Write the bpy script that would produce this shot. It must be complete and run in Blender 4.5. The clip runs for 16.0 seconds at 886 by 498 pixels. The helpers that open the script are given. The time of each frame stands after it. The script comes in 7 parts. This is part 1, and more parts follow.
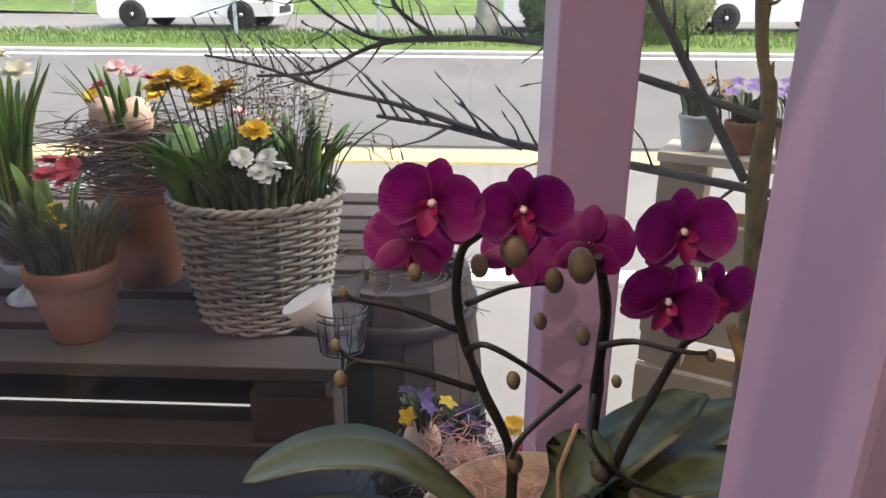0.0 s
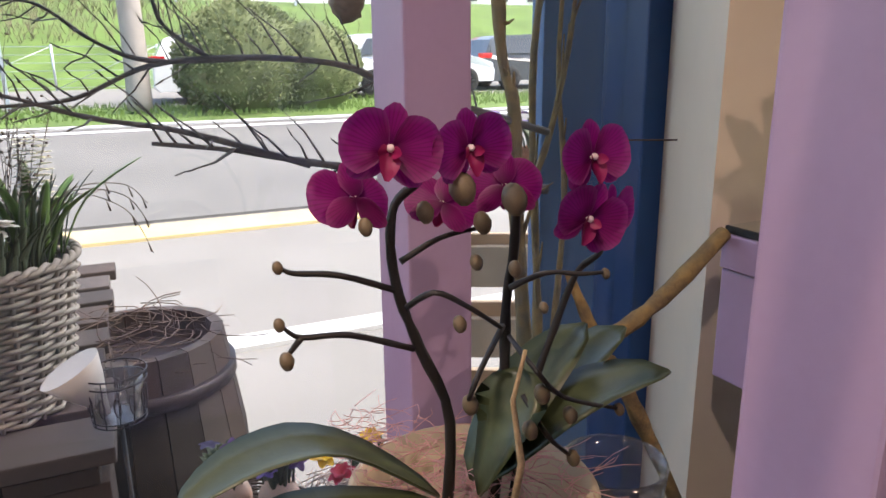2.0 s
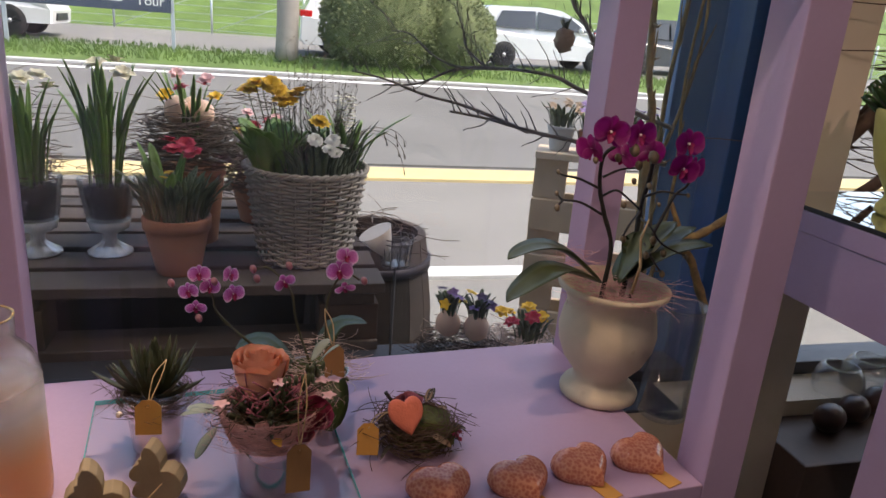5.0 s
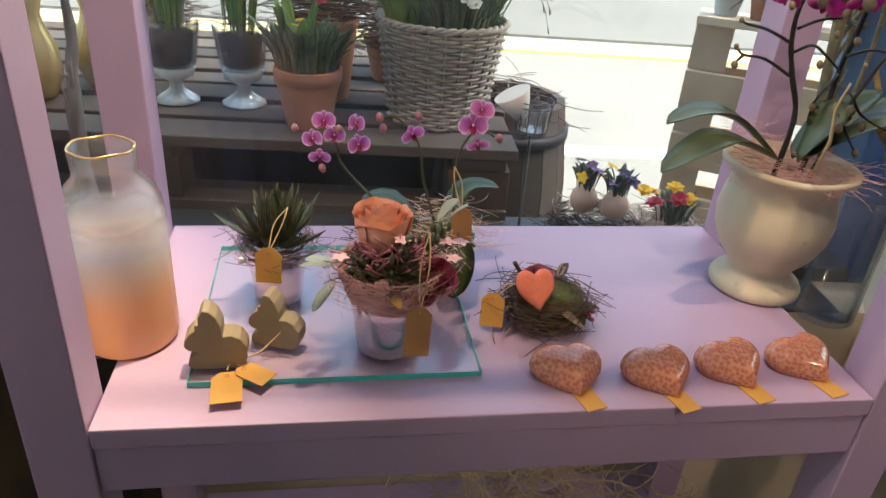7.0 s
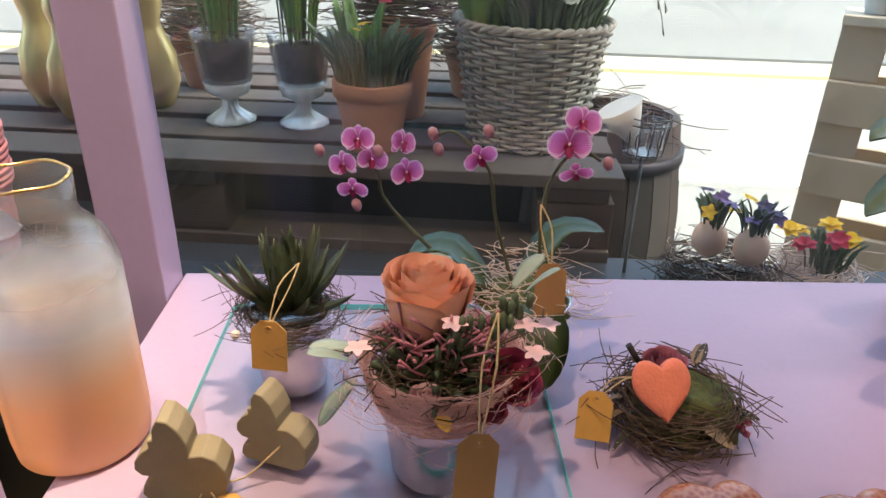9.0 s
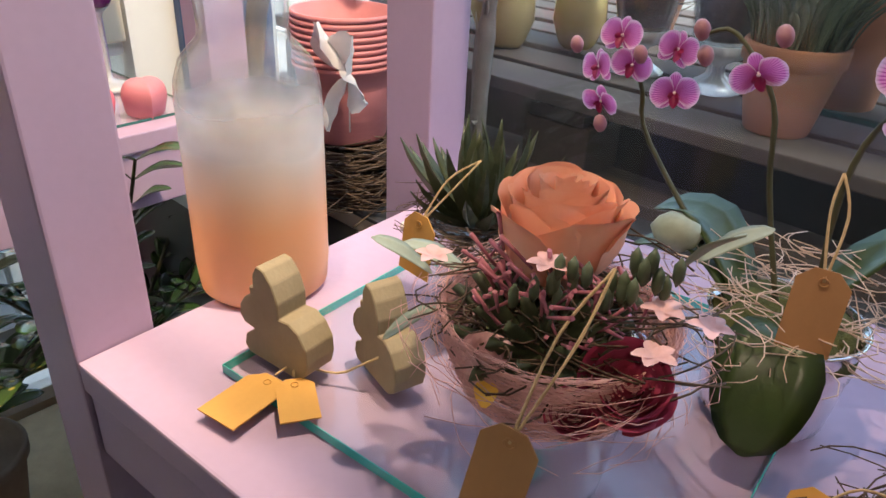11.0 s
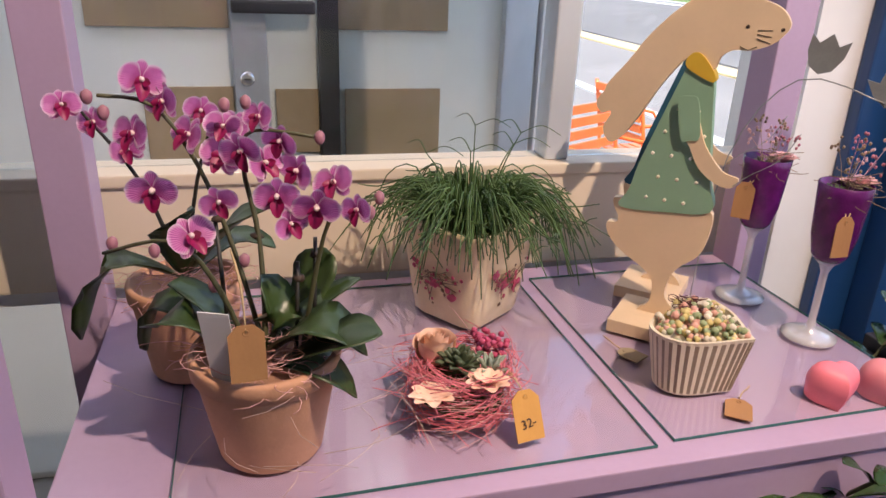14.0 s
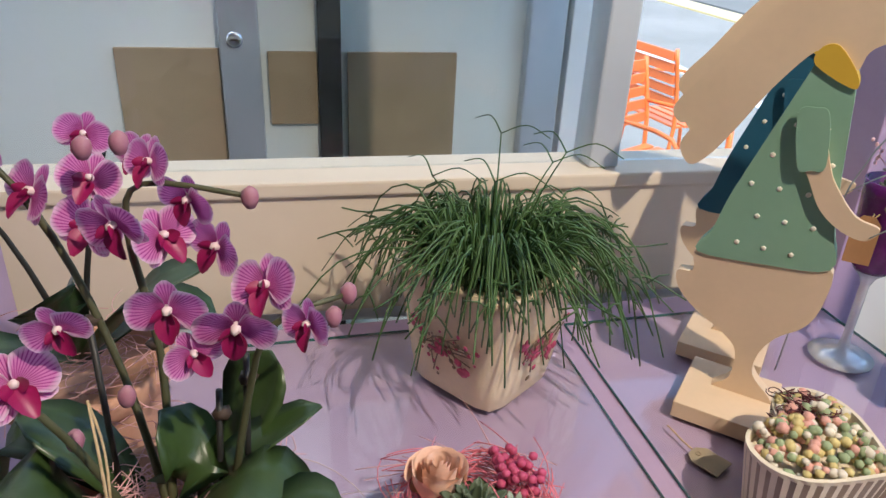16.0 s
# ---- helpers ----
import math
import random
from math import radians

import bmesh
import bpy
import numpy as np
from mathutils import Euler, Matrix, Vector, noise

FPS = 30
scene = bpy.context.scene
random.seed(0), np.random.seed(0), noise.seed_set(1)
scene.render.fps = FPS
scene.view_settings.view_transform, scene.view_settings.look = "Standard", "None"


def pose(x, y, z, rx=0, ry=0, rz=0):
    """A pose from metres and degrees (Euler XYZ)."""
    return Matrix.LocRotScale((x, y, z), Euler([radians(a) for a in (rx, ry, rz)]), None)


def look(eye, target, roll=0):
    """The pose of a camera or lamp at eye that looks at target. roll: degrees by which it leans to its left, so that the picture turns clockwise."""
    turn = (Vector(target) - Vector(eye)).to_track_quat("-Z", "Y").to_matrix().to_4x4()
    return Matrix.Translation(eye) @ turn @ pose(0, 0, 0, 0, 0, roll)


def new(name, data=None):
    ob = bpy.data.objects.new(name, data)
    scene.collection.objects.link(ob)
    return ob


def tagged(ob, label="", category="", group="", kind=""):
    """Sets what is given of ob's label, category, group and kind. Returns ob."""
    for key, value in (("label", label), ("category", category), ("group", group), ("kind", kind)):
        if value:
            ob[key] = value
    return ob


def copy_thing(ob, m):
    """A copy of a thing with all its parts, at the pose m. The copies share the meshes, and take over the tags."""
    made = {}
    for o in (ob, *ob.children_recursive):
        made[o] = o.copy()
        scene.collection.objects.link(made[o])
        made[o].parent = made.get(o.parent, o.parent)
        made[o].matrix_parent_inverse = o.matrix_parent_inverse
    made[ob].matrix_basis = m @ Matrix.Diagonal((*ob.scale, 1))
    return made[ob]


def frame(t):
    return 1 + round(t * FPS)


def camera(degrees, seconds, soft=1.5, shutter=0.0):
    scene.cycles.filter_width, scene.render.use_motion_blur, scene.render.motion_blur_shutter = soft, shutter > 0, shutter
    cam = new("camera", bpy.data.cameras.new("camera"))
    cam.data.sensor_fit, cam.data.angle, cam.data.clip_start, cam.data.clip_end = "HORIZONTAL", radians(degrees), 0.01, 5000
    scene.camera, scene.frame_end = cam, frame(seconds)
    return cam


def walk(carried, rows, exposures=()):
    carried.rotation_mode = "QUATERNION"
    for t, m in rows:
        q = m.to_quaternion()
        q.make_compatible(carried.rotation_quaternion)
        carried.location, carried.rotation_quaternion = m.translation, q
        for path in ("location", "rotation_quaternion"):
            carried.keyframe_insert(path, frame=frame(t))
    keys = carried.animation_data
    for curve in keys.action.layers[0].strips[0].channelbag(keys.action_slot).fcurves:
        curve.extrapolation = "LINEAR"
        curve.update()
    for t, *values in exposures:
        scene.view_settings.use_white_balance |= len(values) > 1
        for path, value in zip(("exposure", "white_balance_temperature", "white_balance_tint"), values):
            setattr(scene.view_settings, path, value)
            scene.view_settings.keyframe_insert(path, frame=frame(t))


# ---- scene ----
cam = camera(63.9, 16.0)
PATH = [
    (0, (0.056, 0.115, 1.539), (-0.023, 1.988, 0.844), 0.3),
    (0.5, (0.005, 0.112, 1.53), (0.202, 1.969, 0.814), -0.9),
    (1, (-0.007, 0.125, 1.514), (0.406, 1.963, 0.844), -1.1),
    (1.5, (-0.021, 0.138, 1.493), (0.604, 1.941, 0.893), -0.8),
    (2, (-0.067, 0.113, 1.49), (0.715, 1.877, 0.966), -0.7),
    (2.5, (-0.139, 0.037, 1.506), (0.74, 1.769, 1.029), -0.4),
    (3, (-0.219, -0.074, 1.527), (0.703, 1.643, 1.079), 0.3),
    (3.5, (-0.288, -0.172, 1.549), (0.622, 1.553, 1.108), 1.1),
    (4, (-0.332, -0.239, 1.555), (0.494, 1.524, 1.097), 2.1),
    (4.5, (-0.36, -0.304, 1.554), (0.322, 1.506, 1.045), 3.4),
    (5, (-0.374, -0.367, 1.562), (0.138, 1.468, 0.952), 4.6),
    (5.2, (-0.377, -0.386, 1.559), (0.071, 1.447, 0.897), 5.2),
    (7.3, (-0.367, -0.261, 1.508), (-0.225, 1.491, 0.553), 3.8),
    (7.5, (-0.371, -0.234, 1.506), (-0.246, 1.519, 0.552), 3.2),
    (7.7, (-0.374, -0.209, 1.501), (-0.269, 1.548, 0.552), 2.6),
    (8, (-0.366, -0.175, 1.492), (-0.313, 1.596, 0.564), 1.9),
    (8.2, (-0.357, -0.153, 1.48), (-0.344, 1.629, 0.571), 1.5),
    (10.5, (-0.289, 0.044, 1.362), (-0.993, 1.668, 0.432), 4.4),
    (11, (-0.223, 0.069, 1.344), (-1.404, 1.371, 0.391), 2.7),
    (11.3, (-0.183, 0.07, 1.344), (-1.592, 1.173, 0.45), 3.6),
    (11.5, (-0.174, 0.061, 1.355), (-1.678, 1.052, 0.486), 3.8),
    (12, (-0.186, 0.031, 1.389), (-1.856, 0.802, 0.604), 3.2),
    (12.5, (-0.236, -0.021, 1.42), (-1.986, 0.612, 0.688), 3.1),
    (13, (-0.317, -0.091, 1.457), (-2.106, 0.439, 0.739), 2.6),
    (13.5, (-0.437, -0.151, 1.478), (-2.239, 0.329, 0.754), 2.1),
    (14, (-0.524, -0.176, 1.476), (-2.322, 0.271, 0.722), 2.2),
    (14.5, (-0.61, -0.172, 1.461), (-2.392, 0.226, 0.645), 2.4),
    (15, (-0.696, -0.152, 1.45), (-2.465, 0.198, 0.585), 2.6),
    (15.5, (-0.746, -0.138, 1.46), (-2.505, 0.192, 0.567), 2.6),
    (16, (-0.761, -0.118, 1.475), (-2.511, 0.281, 0.592), 2.9),
]
EXPOSURES = [(0.0, 1.78, 6850, 14), (0.5, 2.05, 6650, 13), (1.0, 2.1, 6600, 13), (2.0, 2.0, 6700, 15), (3.0, 1.6, 6700, 14), (3.5, 1.45, 6700, 15), (4.5, 1.4, 6800, 16), (5.2, 1.43, 6850, 14), (7.5, 2.45, 6800, 0),
             (10.5, 2.45, 6500, 1), (11.3, 2.45, 6550, 2), (12.0, 2.4, 6300, 2), (12.5, 2.25, 6300, 4), (13.0, 2.08, 6350, 10), (14.0, 1.93, 6300, 17), (15.0, 1.88, 6150, 13), (16.0, 1.88, 5550, 5)]
walk(cam, [(t, look(eye, target, roll)) for t, eye, target, roll in PATH], EXPOSURES)

# ---- world and light ----
world = bpy.data.worlds.new("world")
scene.world = world
world.use_nodes = True
wn = world.node_tree.nodes
sky = wn.new("ShaderNodeTexSky")
sky.sky_type = "NISHITA"
sky.sun_disc = False
sky.sun_elevation, sky.sun_rotation = radians(54), radians(110)
world.node_tree.links.new(sky.outputs[0], wn["Background"].inputs[0])
sky.dust_density, sky.ozone_density = 3.0, 0.3
wn["Background"].inputs[1].default_value = 0.15
sun = new("sun", bpy.data.lights.new("sun", "SUN"))
sun.data.energy, sun.data.angle, sun.data.color = 1.5, radians(25), (1.0, 0.96, 0.9)
sun.matrix_world = look((8, -3, 12), (0, 0, 0))


def spot(eye, target, watts, degrees, tint=(1.0, 0.72, 0.5), size=0.02):
    lamp = new("spotlight", bpy.data.lights.new("spotlight", "SPOT"))
    lamp.data.energy, lamp.data.spot_size, lamp.data.spot_blend = watts, radians(degrees), 0.6
    lamp.data.color, lamp.data.shadow_soft_size = tint, size
    lamp.matrix_world = look(eye, target)
    return lamp


spot((-0.30, 0.46, 2.6), (-1.25, 0.05, 1.1), 36, 62, (1.0, 0.77, 0.56))
spot((-0.55, 0.14, 2.6), (-0.40, 0.27, 1.05), 9.5, 62)
# added fill that brightens the right post and pier; no fixture known there
spot((-0.45, -0.20, 2.6), (0.26, 0.30, 1.40), 8, 36, (1.0, 0.80, 0.74))
spot((0.60, -1.30, 2.6), (0.24, 0.35, 1.45), 9, 40, (1.0, 0.72, 0.60))


# ---- materials ----
def mat(name, col, rough=0.6, var=0.12, scale=30.0, bump=0.15, metal=0.0, col2=None, fine=None, spec=0.5, **kw):
    """Two scales of noise over a base colour, with a fine relief."""
    m = bpy.data.materials.new(name)
    m.use_nodes = True
    n, l = m.node_tree.nodes, m.node_tree.links
    b = n["Principled BSDF"]
    tc = n.new("ShaderNodeTexCoord")
    a, c = n.new("ShaderNodeTexNoise"), n.new("ShaderNodeTexNoise")
    a.inputs["Scale"].default_value, a.inputs["Detail"].default_value = scale, 6
    c.inputs["Scale"].default_value, c.inputs["Detail"].default_value = (fine or scale * 9), 4
    ramp = n.new("ShaderNodeMix")
    ramp.data_type = "RGBA"
    lo = [v * (1 - var) for v in col]
    hi = list(col2) if col2 else [min(1, v * (1 + var)) for v in col]
    ramp.inputs[6].default_value, ramp.inputs[7].default_value = (*lo, 1), (*hi, 1)
    add = n.new("ShaderNodeMath")
    add.operation = "MULTIPLY_ADD"
    add.inputs[1].default_value = 0.45
    l.new(tc.outputs["Object"], a.inputs["Vector"])
    l.new(tc.outputs["Object"], c.inputs["Vector"])
    st = n.new("ShaderNodeMapRange")
    st.inputs[1].default_value, st.inputs[2].default_value = 0.32, 0.68
    l.new(a.outputs[0], st.inputs[0])
    l.new(c.outputs[0], add.inputs[0])
    sc = n.new("ShaderNodeMath")
    sc.operation = "MULTIPLY"
    sc.inputs[1].default_value = 0.6
    l.new(st.outputs[0], sc.inputs[0])
    l.new(sc.outputs[0], add.inputs[2])
    l.new(add.outputs[0], ramp.inputs[0])
    l.new(ramp.outputs[2], b.inputs["Base Color"])
    b.inputs["Roughness"].default_value, b.inputs["Metallic"].default_value = rough, metal
    b.inputs["Specular IOR Level"].default_value = spec
    if bump:
        bp = n.new("ShaderNodeBump")
        bp.inputs["Strength"].default_value, bp.inputs["Distance"].default_value = bump, 0.002
        l.new(add.outputs[0], bp.inputs["Height"])
        l.new(bp.outputs[0], b.inputs["Normal"])
    for key, value in kw.items():
        b.inputs[key.replace("_", " ")].default_value = value
    return m


def thin_shader(n, l, col, ior, power=4.5, rough=0.02):
    """Thin clear glass: see-through, with a gloss that grows at glancing angles."""
    tr, gl, fr, mx = n.new("ShaderNodeBsdfTransparent"), n.new("ShaderNodeBsdfGlossy"), n.new("ShaderNodeLayerWeight"), n.new("ShaderNodeMixShader")
    pw, ad = n.new("ShaderNodeMath"), n.new("ShaderNodeMath")
    pw.operation, pw.inputs[1].default_value = "POWER", power
    ad.operation, ad.inputs[1].default_value, ad.inputs[2].default_value = "MULTIPLY_ADD", 0.9, ((ior - 1) / (ior + 1)) ** 2
    tr.inputs[0].default_value = (*col, 1)
    gl.inputs["Roughness"].default_value = rough
    fr.inputs[0].default_value = 0.5
    l.new(fr.outputs["Facing"], pw.inputs[0])
    l.new(pw.outputs[0], ad.inputs[0])
    l.new(ad.outputs[0], mx.inputs[0])
    l.new(tr.outputs[0], mx.inputs[1])
    l.new(gl.outputs[0], mx.inputs[2])
    return mx.outputs[0]


def thin_glass(name, col=(1, 1, 1), ior=1.45, power=4.5, gleam_mix=0.0, haze=0.0):
    m = bpy.data.materials.new(name)
    m.use_nodes = True
    n, l = m.node_tree.nodes, m.node_tree.links
    shade = thin_shader(n, l, col, ior, power, 0.10 if gleam_mix else 0.02)
    if gleam_mix:
        # even white mixed into the glass in place of its bright reflections
        gleam, both = n.new("ShaderNodeBsdfDiffuse"), n.new("ShaderNodeMixShader")
        gleam.inputs[0].default_value, both.inputs[0].default_value = (0.9, 0.9, 0.9, 1), gleam_mix
        l.new(shade, both.inputs[1])
        l.new(gleam.outputs[0], both.inputs[2])
        shade = both.outputs[0]
    if haze:
        # uneven milky veil put into the glass: reflected haze together with dust
        veil, cloudy = n.new("ShaderNodeBsdfTranslucent"), n.new("ShaderNodeMixShader")
        tc, ns, mr = n.new("ShaderNodeTexCoord"), n.new("ShaderNodeTexNoise"), n.new("ShaderNodeMapRange")
        ns.inputs["Scale"].default_value, ns.inputs["Detail"].default_value = 7.0, 6
        mr.inputs[1].default_value, mr.inputs[2].default_value, mr.inputs[3].default_value, mr.inputs[4].default_value = 0.3, 0.75, 0.4 * haze, 1.8 * haze
        l.new(tc.outputs["Object"], ns.inputs["Vector"])
        l.new(ns.outputs[0], mr.inputs[0])
        l.new(mr.outputs[0], cloudy.inputs[0])
        l.new(shade, cloudy.inputs[1])
        l.new(veil.outputs[0], cloudy.inputs[2])
        shade = cloudy.outputs[0]
    l.new(shade, n["Material Output"].inputs[0])
    return m


LILAC = mat("lilac_paint", (0.43, 0.315, 0.455), 0.40, 0.07, 5, 0.10, fine=160)
CREAM = mat("cream_paint", (0.72, 0.62, 0.47), 0.6, 0.06, 4, 0.1)
WHITE = mat("white_paint", (0.78, 0.78, 0.76), 0.6, 0.05, 4, 0.1)
BLUE = mat("blue_frame_paint", (0.012, 0.055, 0.17), 0.35, 0.1, 5, 0.05)
GREYFRAME = mat("grey_aluminium", (0.62, 0.66, 0.70), 0.35, 0.05, 6, 0.03, 0.3)
ASPHALT = mat("asphalt", (0.145, 0.140, 0.128), 0.9, 0.22, 0.6, 0.3, fine=60)
PAVING = mat("pavement_asphalt", (0.20, 0.19, 0.172), 0.9, 0.2, 0.8, 0.3, fine=70)
KERB = mat("granite_kerb", (0.5, 0.5, 0.48), 0.85, 0.2, 8, 0.3)
YELLOW = mat("yellow_road_paint", (0.58, 0.46, 0.22), 0.8, 0.15, 3, 0.1)
GRASSM = mat("grass", (0.085, 0.15, 0.022), 0.9, 0.35, 1.2, 0.5, col2=(0.14, 0.225, 0.045), fine=40)
FLOORM = mat("dark_floor", (0.07, 0.07, 0.075), 0.35, 0.2, 3, 0.05)
TCOTTA = mat("terracotta", (0.36, 0.16, 0.09), 0.85, 0.15, 25, 0.2)
GREYWOOD = mat("weathered_wood", (0.14, 0.105, 0.08), 0.85, 0.3, 12, 0.5, fine=90)
PANE = thin_glass("window_glass", (0.97, 0.985, 0.98), 1.45)
HAZED = thin_glass("hazed_window_glass", (0.97, 0.985, 0.98), 1.45, 4.5, 0.0, 0.007)


# ---- builders ----
def mesh_of(bm, name):
    me = bpy.data.meshes.new(name)
    bm.normal_update()
    bm.to_mesh(me)
    bm.free()
    return me


def part(name, bm, material, parent=None, label="", smooth=False, m=None):
    me = mesh_of(bm, name)
    for one in material if isinstance(material, (list, tuple)) else [material]:
        me.materials.append(one)
    if smooth:
        me.polygons.foreach_set("use_smooth", [True] * len(me.polygons))
    ob = new(name, me)
    if m is not None:
        ob.matrix_basis = m
    if parent is not None:
        ob.parent = parent
    if label:
        tagged(ob, label)
    return ob


def thing(name, label, category, m=None, group=""):
    ob = new(name)
    ob.empty_display_size = 0.05
    if m is not None:
        ob.matrix_basis = m
    return tagged(ob, label, category, group)


def box(bm, x0, x1, y0, y1, z0, z1, bevel=0.0, m=None):
    r = bmesh.ops.create_cube(bm, size=1.0)
    vs = r["verts"]
    bmesh.ops.scale(bm, vec=(x1 - x0, y1 - y0, z1 - z0), verts=vs)
    bmesh.ops.translate(bm, vec=((x0 + x1) / 2, (y0 + y1) / 2, (z0 + z1) / 2), verts=vs)
    if bevel:
        es = list({e for v in vs for e in v.link_edges})
        g = bmesh.ops.bevel(bm, geom=es, offset=bevel, segments=2, affect="EDGES", profile=0.6)
        vs = list({v for f in g["faces"] for v in f.verts} | {v for v in vs if v.is_valid})
    if m is not None:
        bmesh.ops.transform(bm, matrix=m, verts=vs)
    return bm


def boxed(*a, **k):
    return box(bmesh.new(), *a, **k)


def structure(ob, label, category="wall"):
    return tagged(ob, label, category, kind="structure")


def lathe(bm, prof, seg=32, wob=0.0, rib=0, ribd=0.0, mi=0):
    """A turned shape: (radius, height) from the bottom outside round to the inside."""
    rings = []
    for r, z in prof:
        ring = []
        for i in range(seg):
            a = 2 * math.pi * i / seg
            q = r * (1 + wob * noise.noise((3 * math.cos(a), 3 * math.sin(a), z * 20))) + (ribd * math.cos(rib * a) if rib else 0)
            ring.append(bm.verts.new((q * math.cos(a), q * math.sin(a), z)))
        rings.append(ring)
    for p, q in zip(rings, rings[1:]):
        for i in range(seg):
            f = bm.faces.new((p[i], p[(i + 1) % seg], q[(i + 1) % seg], q[i]))
            f.material_index = mi
            f.smooth = True
    for ring, flip in ((rings[0], True), (rings[-1], False)):
        if prof[0 if flip else -1][0] > 1e-5:
            bm.faces.new(ring[::-1] if flip else ring)
    return bm


def tube(bm, pts, r0, r1=None, seg=6, mi=0, knob=0.0):
    """A tapering round rod along pts."""
    r1 = r0 if r1 is None else r1
    pts = [Vector(p) for p in pts]
    prev, n = None, len(pts)
    side = None
    for k, p in enumerate(pts):
        d = (pts[min(k + 1, n - 1)] - pts[max(k - 1, 0)])
        if d.length < 1e-9:
            d = Vector((0, 0, 1))
        d.normalize()
        if side is None:
            side = d.orthogonal().normalized()
        else:
            side = (side - d * side.dot(d))
            side = side.normalized() if side.length > 1e-6 else d.orthogonal().normalized()
        up = d.cross(side)
        r = r0 + (r1 - r0) * k / max(1, n - 1)
        if knob:
            r *= 1 + knob * noise.noise(p * 90)
        ring = [bm.verts.new(p + r * (math.cos(a) * side + math.sin(a) * up)) for a in [2 * math.pi * i / seg for i in range(seg)]]
        if prev:
            for i in range(seg):
                f = bm.faces.new((prev[i], prev[(i + 1) % seg], ring[(i + 1) % seg], ring[i]))
                f.smooth, f.material_index = True, mi
        else:
            bm.faces.new(ring[::-1]).material_index = mi
        prev = ring
    bm.faces.new(prev).material_index = mi
    return bm


def arc(a, b, sag=0.0, n=8, wob=0.0, seed=0):
    """Points from a to b, sagging down by sag, with an uneven line."""
    a, b = Vector(a), Vector(b)
    out = []
    for i in range(n + 1):
        u = i / n
        p = a.lerp(b, u) + Vector((0, 0, -4 * sag * u * (1 - u)))
        if wob:
            p += wob * math.sin(math.pi * min(1, u * 1.5)) * Vector(noise.noise_vector(p * 14 + Vector((seed, 2 * seed, 0))))
        out.append(p)
    return out


def ball(bm, c, r, squash=(1, 1, 1), sub=2, wob=0.0, mi=0, freq=3.0):
    g = bmesh.ops.create_icosphere(bm, subdivisions=sub, radius=1.0)
    for v in g["verts"]:
        k = 1 + wob * noise.noise(v.co * freq + Vector(c) * 37)
        v.co = Vector((v.co.x * r * squash[0] * k, v.co.y * r * squash[1] * k, v.co.z * r * squash[2] * k)) + Vector(c)
    for f in {f for v in g["verts"] for f in v.link_faces}:
        f.smooth, f.material_index = True, mi
    return bm


def pix(seed):
    return random.Random(seed)


# ---- large structure ----
Z = 1.07          # top of the display shelves
SKEW = radians(4.6)


def slope(y):
    return max(0.0, 0.045 * (y - 5.0))


def strip(name, material, y0, y1, lift, x0=-60, x1=60, label="", category="ground", n=6):
    bm = bmesh.new()
    rows = []
    for i in range(n + 1):
        y = y0 + (y1 - y0) * i / n
        for drop in ((0.06, 0.0) if i == 0 else (0.0, 0.06) if i == n else (0.0,)):
            rows.append([bm.verts.new((x, y, slope(y) + lift - drop)) for x in np.linspace(x0, x1, 13)])
    for p, q in zip(rows, rows[1:]):
        for i in range(12):
            bm.faces.new((p[i], p[i + 1], q[i + 1], q[i]))
    return structure(part(name, bm, material), label, category)

structure(part("floor", boxed(-1.6, 4.0, -4.0, 0.66, -0.1, 0.02), FLOORM), "dark grey smooth shop floor", "floor")
# the street, rising gently beyond the footway
bm = bmesh.new()
ys = [-40, 0.86, 2, 5] + list(np.linspace(6, 17, 12)) + [24, 60, 400]
rows = [[bm.verts.new((x, y, min(slope(y), 0.78) - 0.02)) for x in (-400, -60, -20, 0, 20, 60, 400)] for y in ys]
for p, q in zip(rows, rows[1:]):
    for i in range(6):
        bm.faces.new((p[i], p[i + 1], q[i + 1], q[i]))
structure(part("ground", bm, PAVING), "pale grey asphalt ground in front of the shop", "ground")
strip("pavement", KERB, 3.76, 3.95, 0.006, label="low pale granite kerb stones along the footway", category="kerb")
strip("road", ASPHALT, 6.9, 13.5, 0.004, label="grey asphalt road", category="road")
strip("road_line", YELLOW, 6.32, 6.74, 0.008, label="broad yellow line along the road edge", category="road marking")
strip("road_line_far", WHITE, 12.9, 13.1, 0.010, label="white line at the far road edge", category="road marking")
strip("kerb_far", KERB, 13.5, 13.7, 0.03, label="pale kerb beside the grass verge", category="kerb")
strip("grass_verge", GRASSM, 13.7, 16.4, 0.04, label="bright green grass verge between road and car park", category="grass")
bm = bmesh.new()
rows = []
for i in range(16):
    y = 22 + i * 1.5 if i < 9 else 34 + (i - 8) * 10
    rows.append([bm.verts.new((x, y, 0.74 + 0.30 * (min(y, 33) - 22) + 0.4 * noise.noise((x * 0.1, y * 0.2, 0)))) for x in np.linspace(-70, 90, 60)])
for p, q in zip(rows, rows[1:]):
    for i in range(59):
        bm.faces.new((p[i], p[i + 1], q[i + 1], q[i]))
structure(part("grass_bank", bm, GRASSM, smooth=True), "green grass bank behind the car park", "grass")

# shop walls
structure(part("wall_north", boxed(-1.75, 4.2, 0.66, 0.86, -0.1, 0.90), CREAM), "cream painted wall below the shop window", "wall")
structure(part("wall_north_head", boxed(-1.75, 4.2, 0.66, 0.86, 2.45, 3.0), CREAM), "cream painted wall above the shop window", "wall")
bm = bmesh.new()
plan = [(0.396, 0.575), (0.555, 0.575), (0.62, 0.70), (0.62, 0.843), (0.542, 0.843), (0.522, 0.80)]
lo_, hi_ = [bm.verts.new((x, y, -0.1)) for x, y in plan], [bm.verts.new((x, y, 3.0)) for x, y in plan]
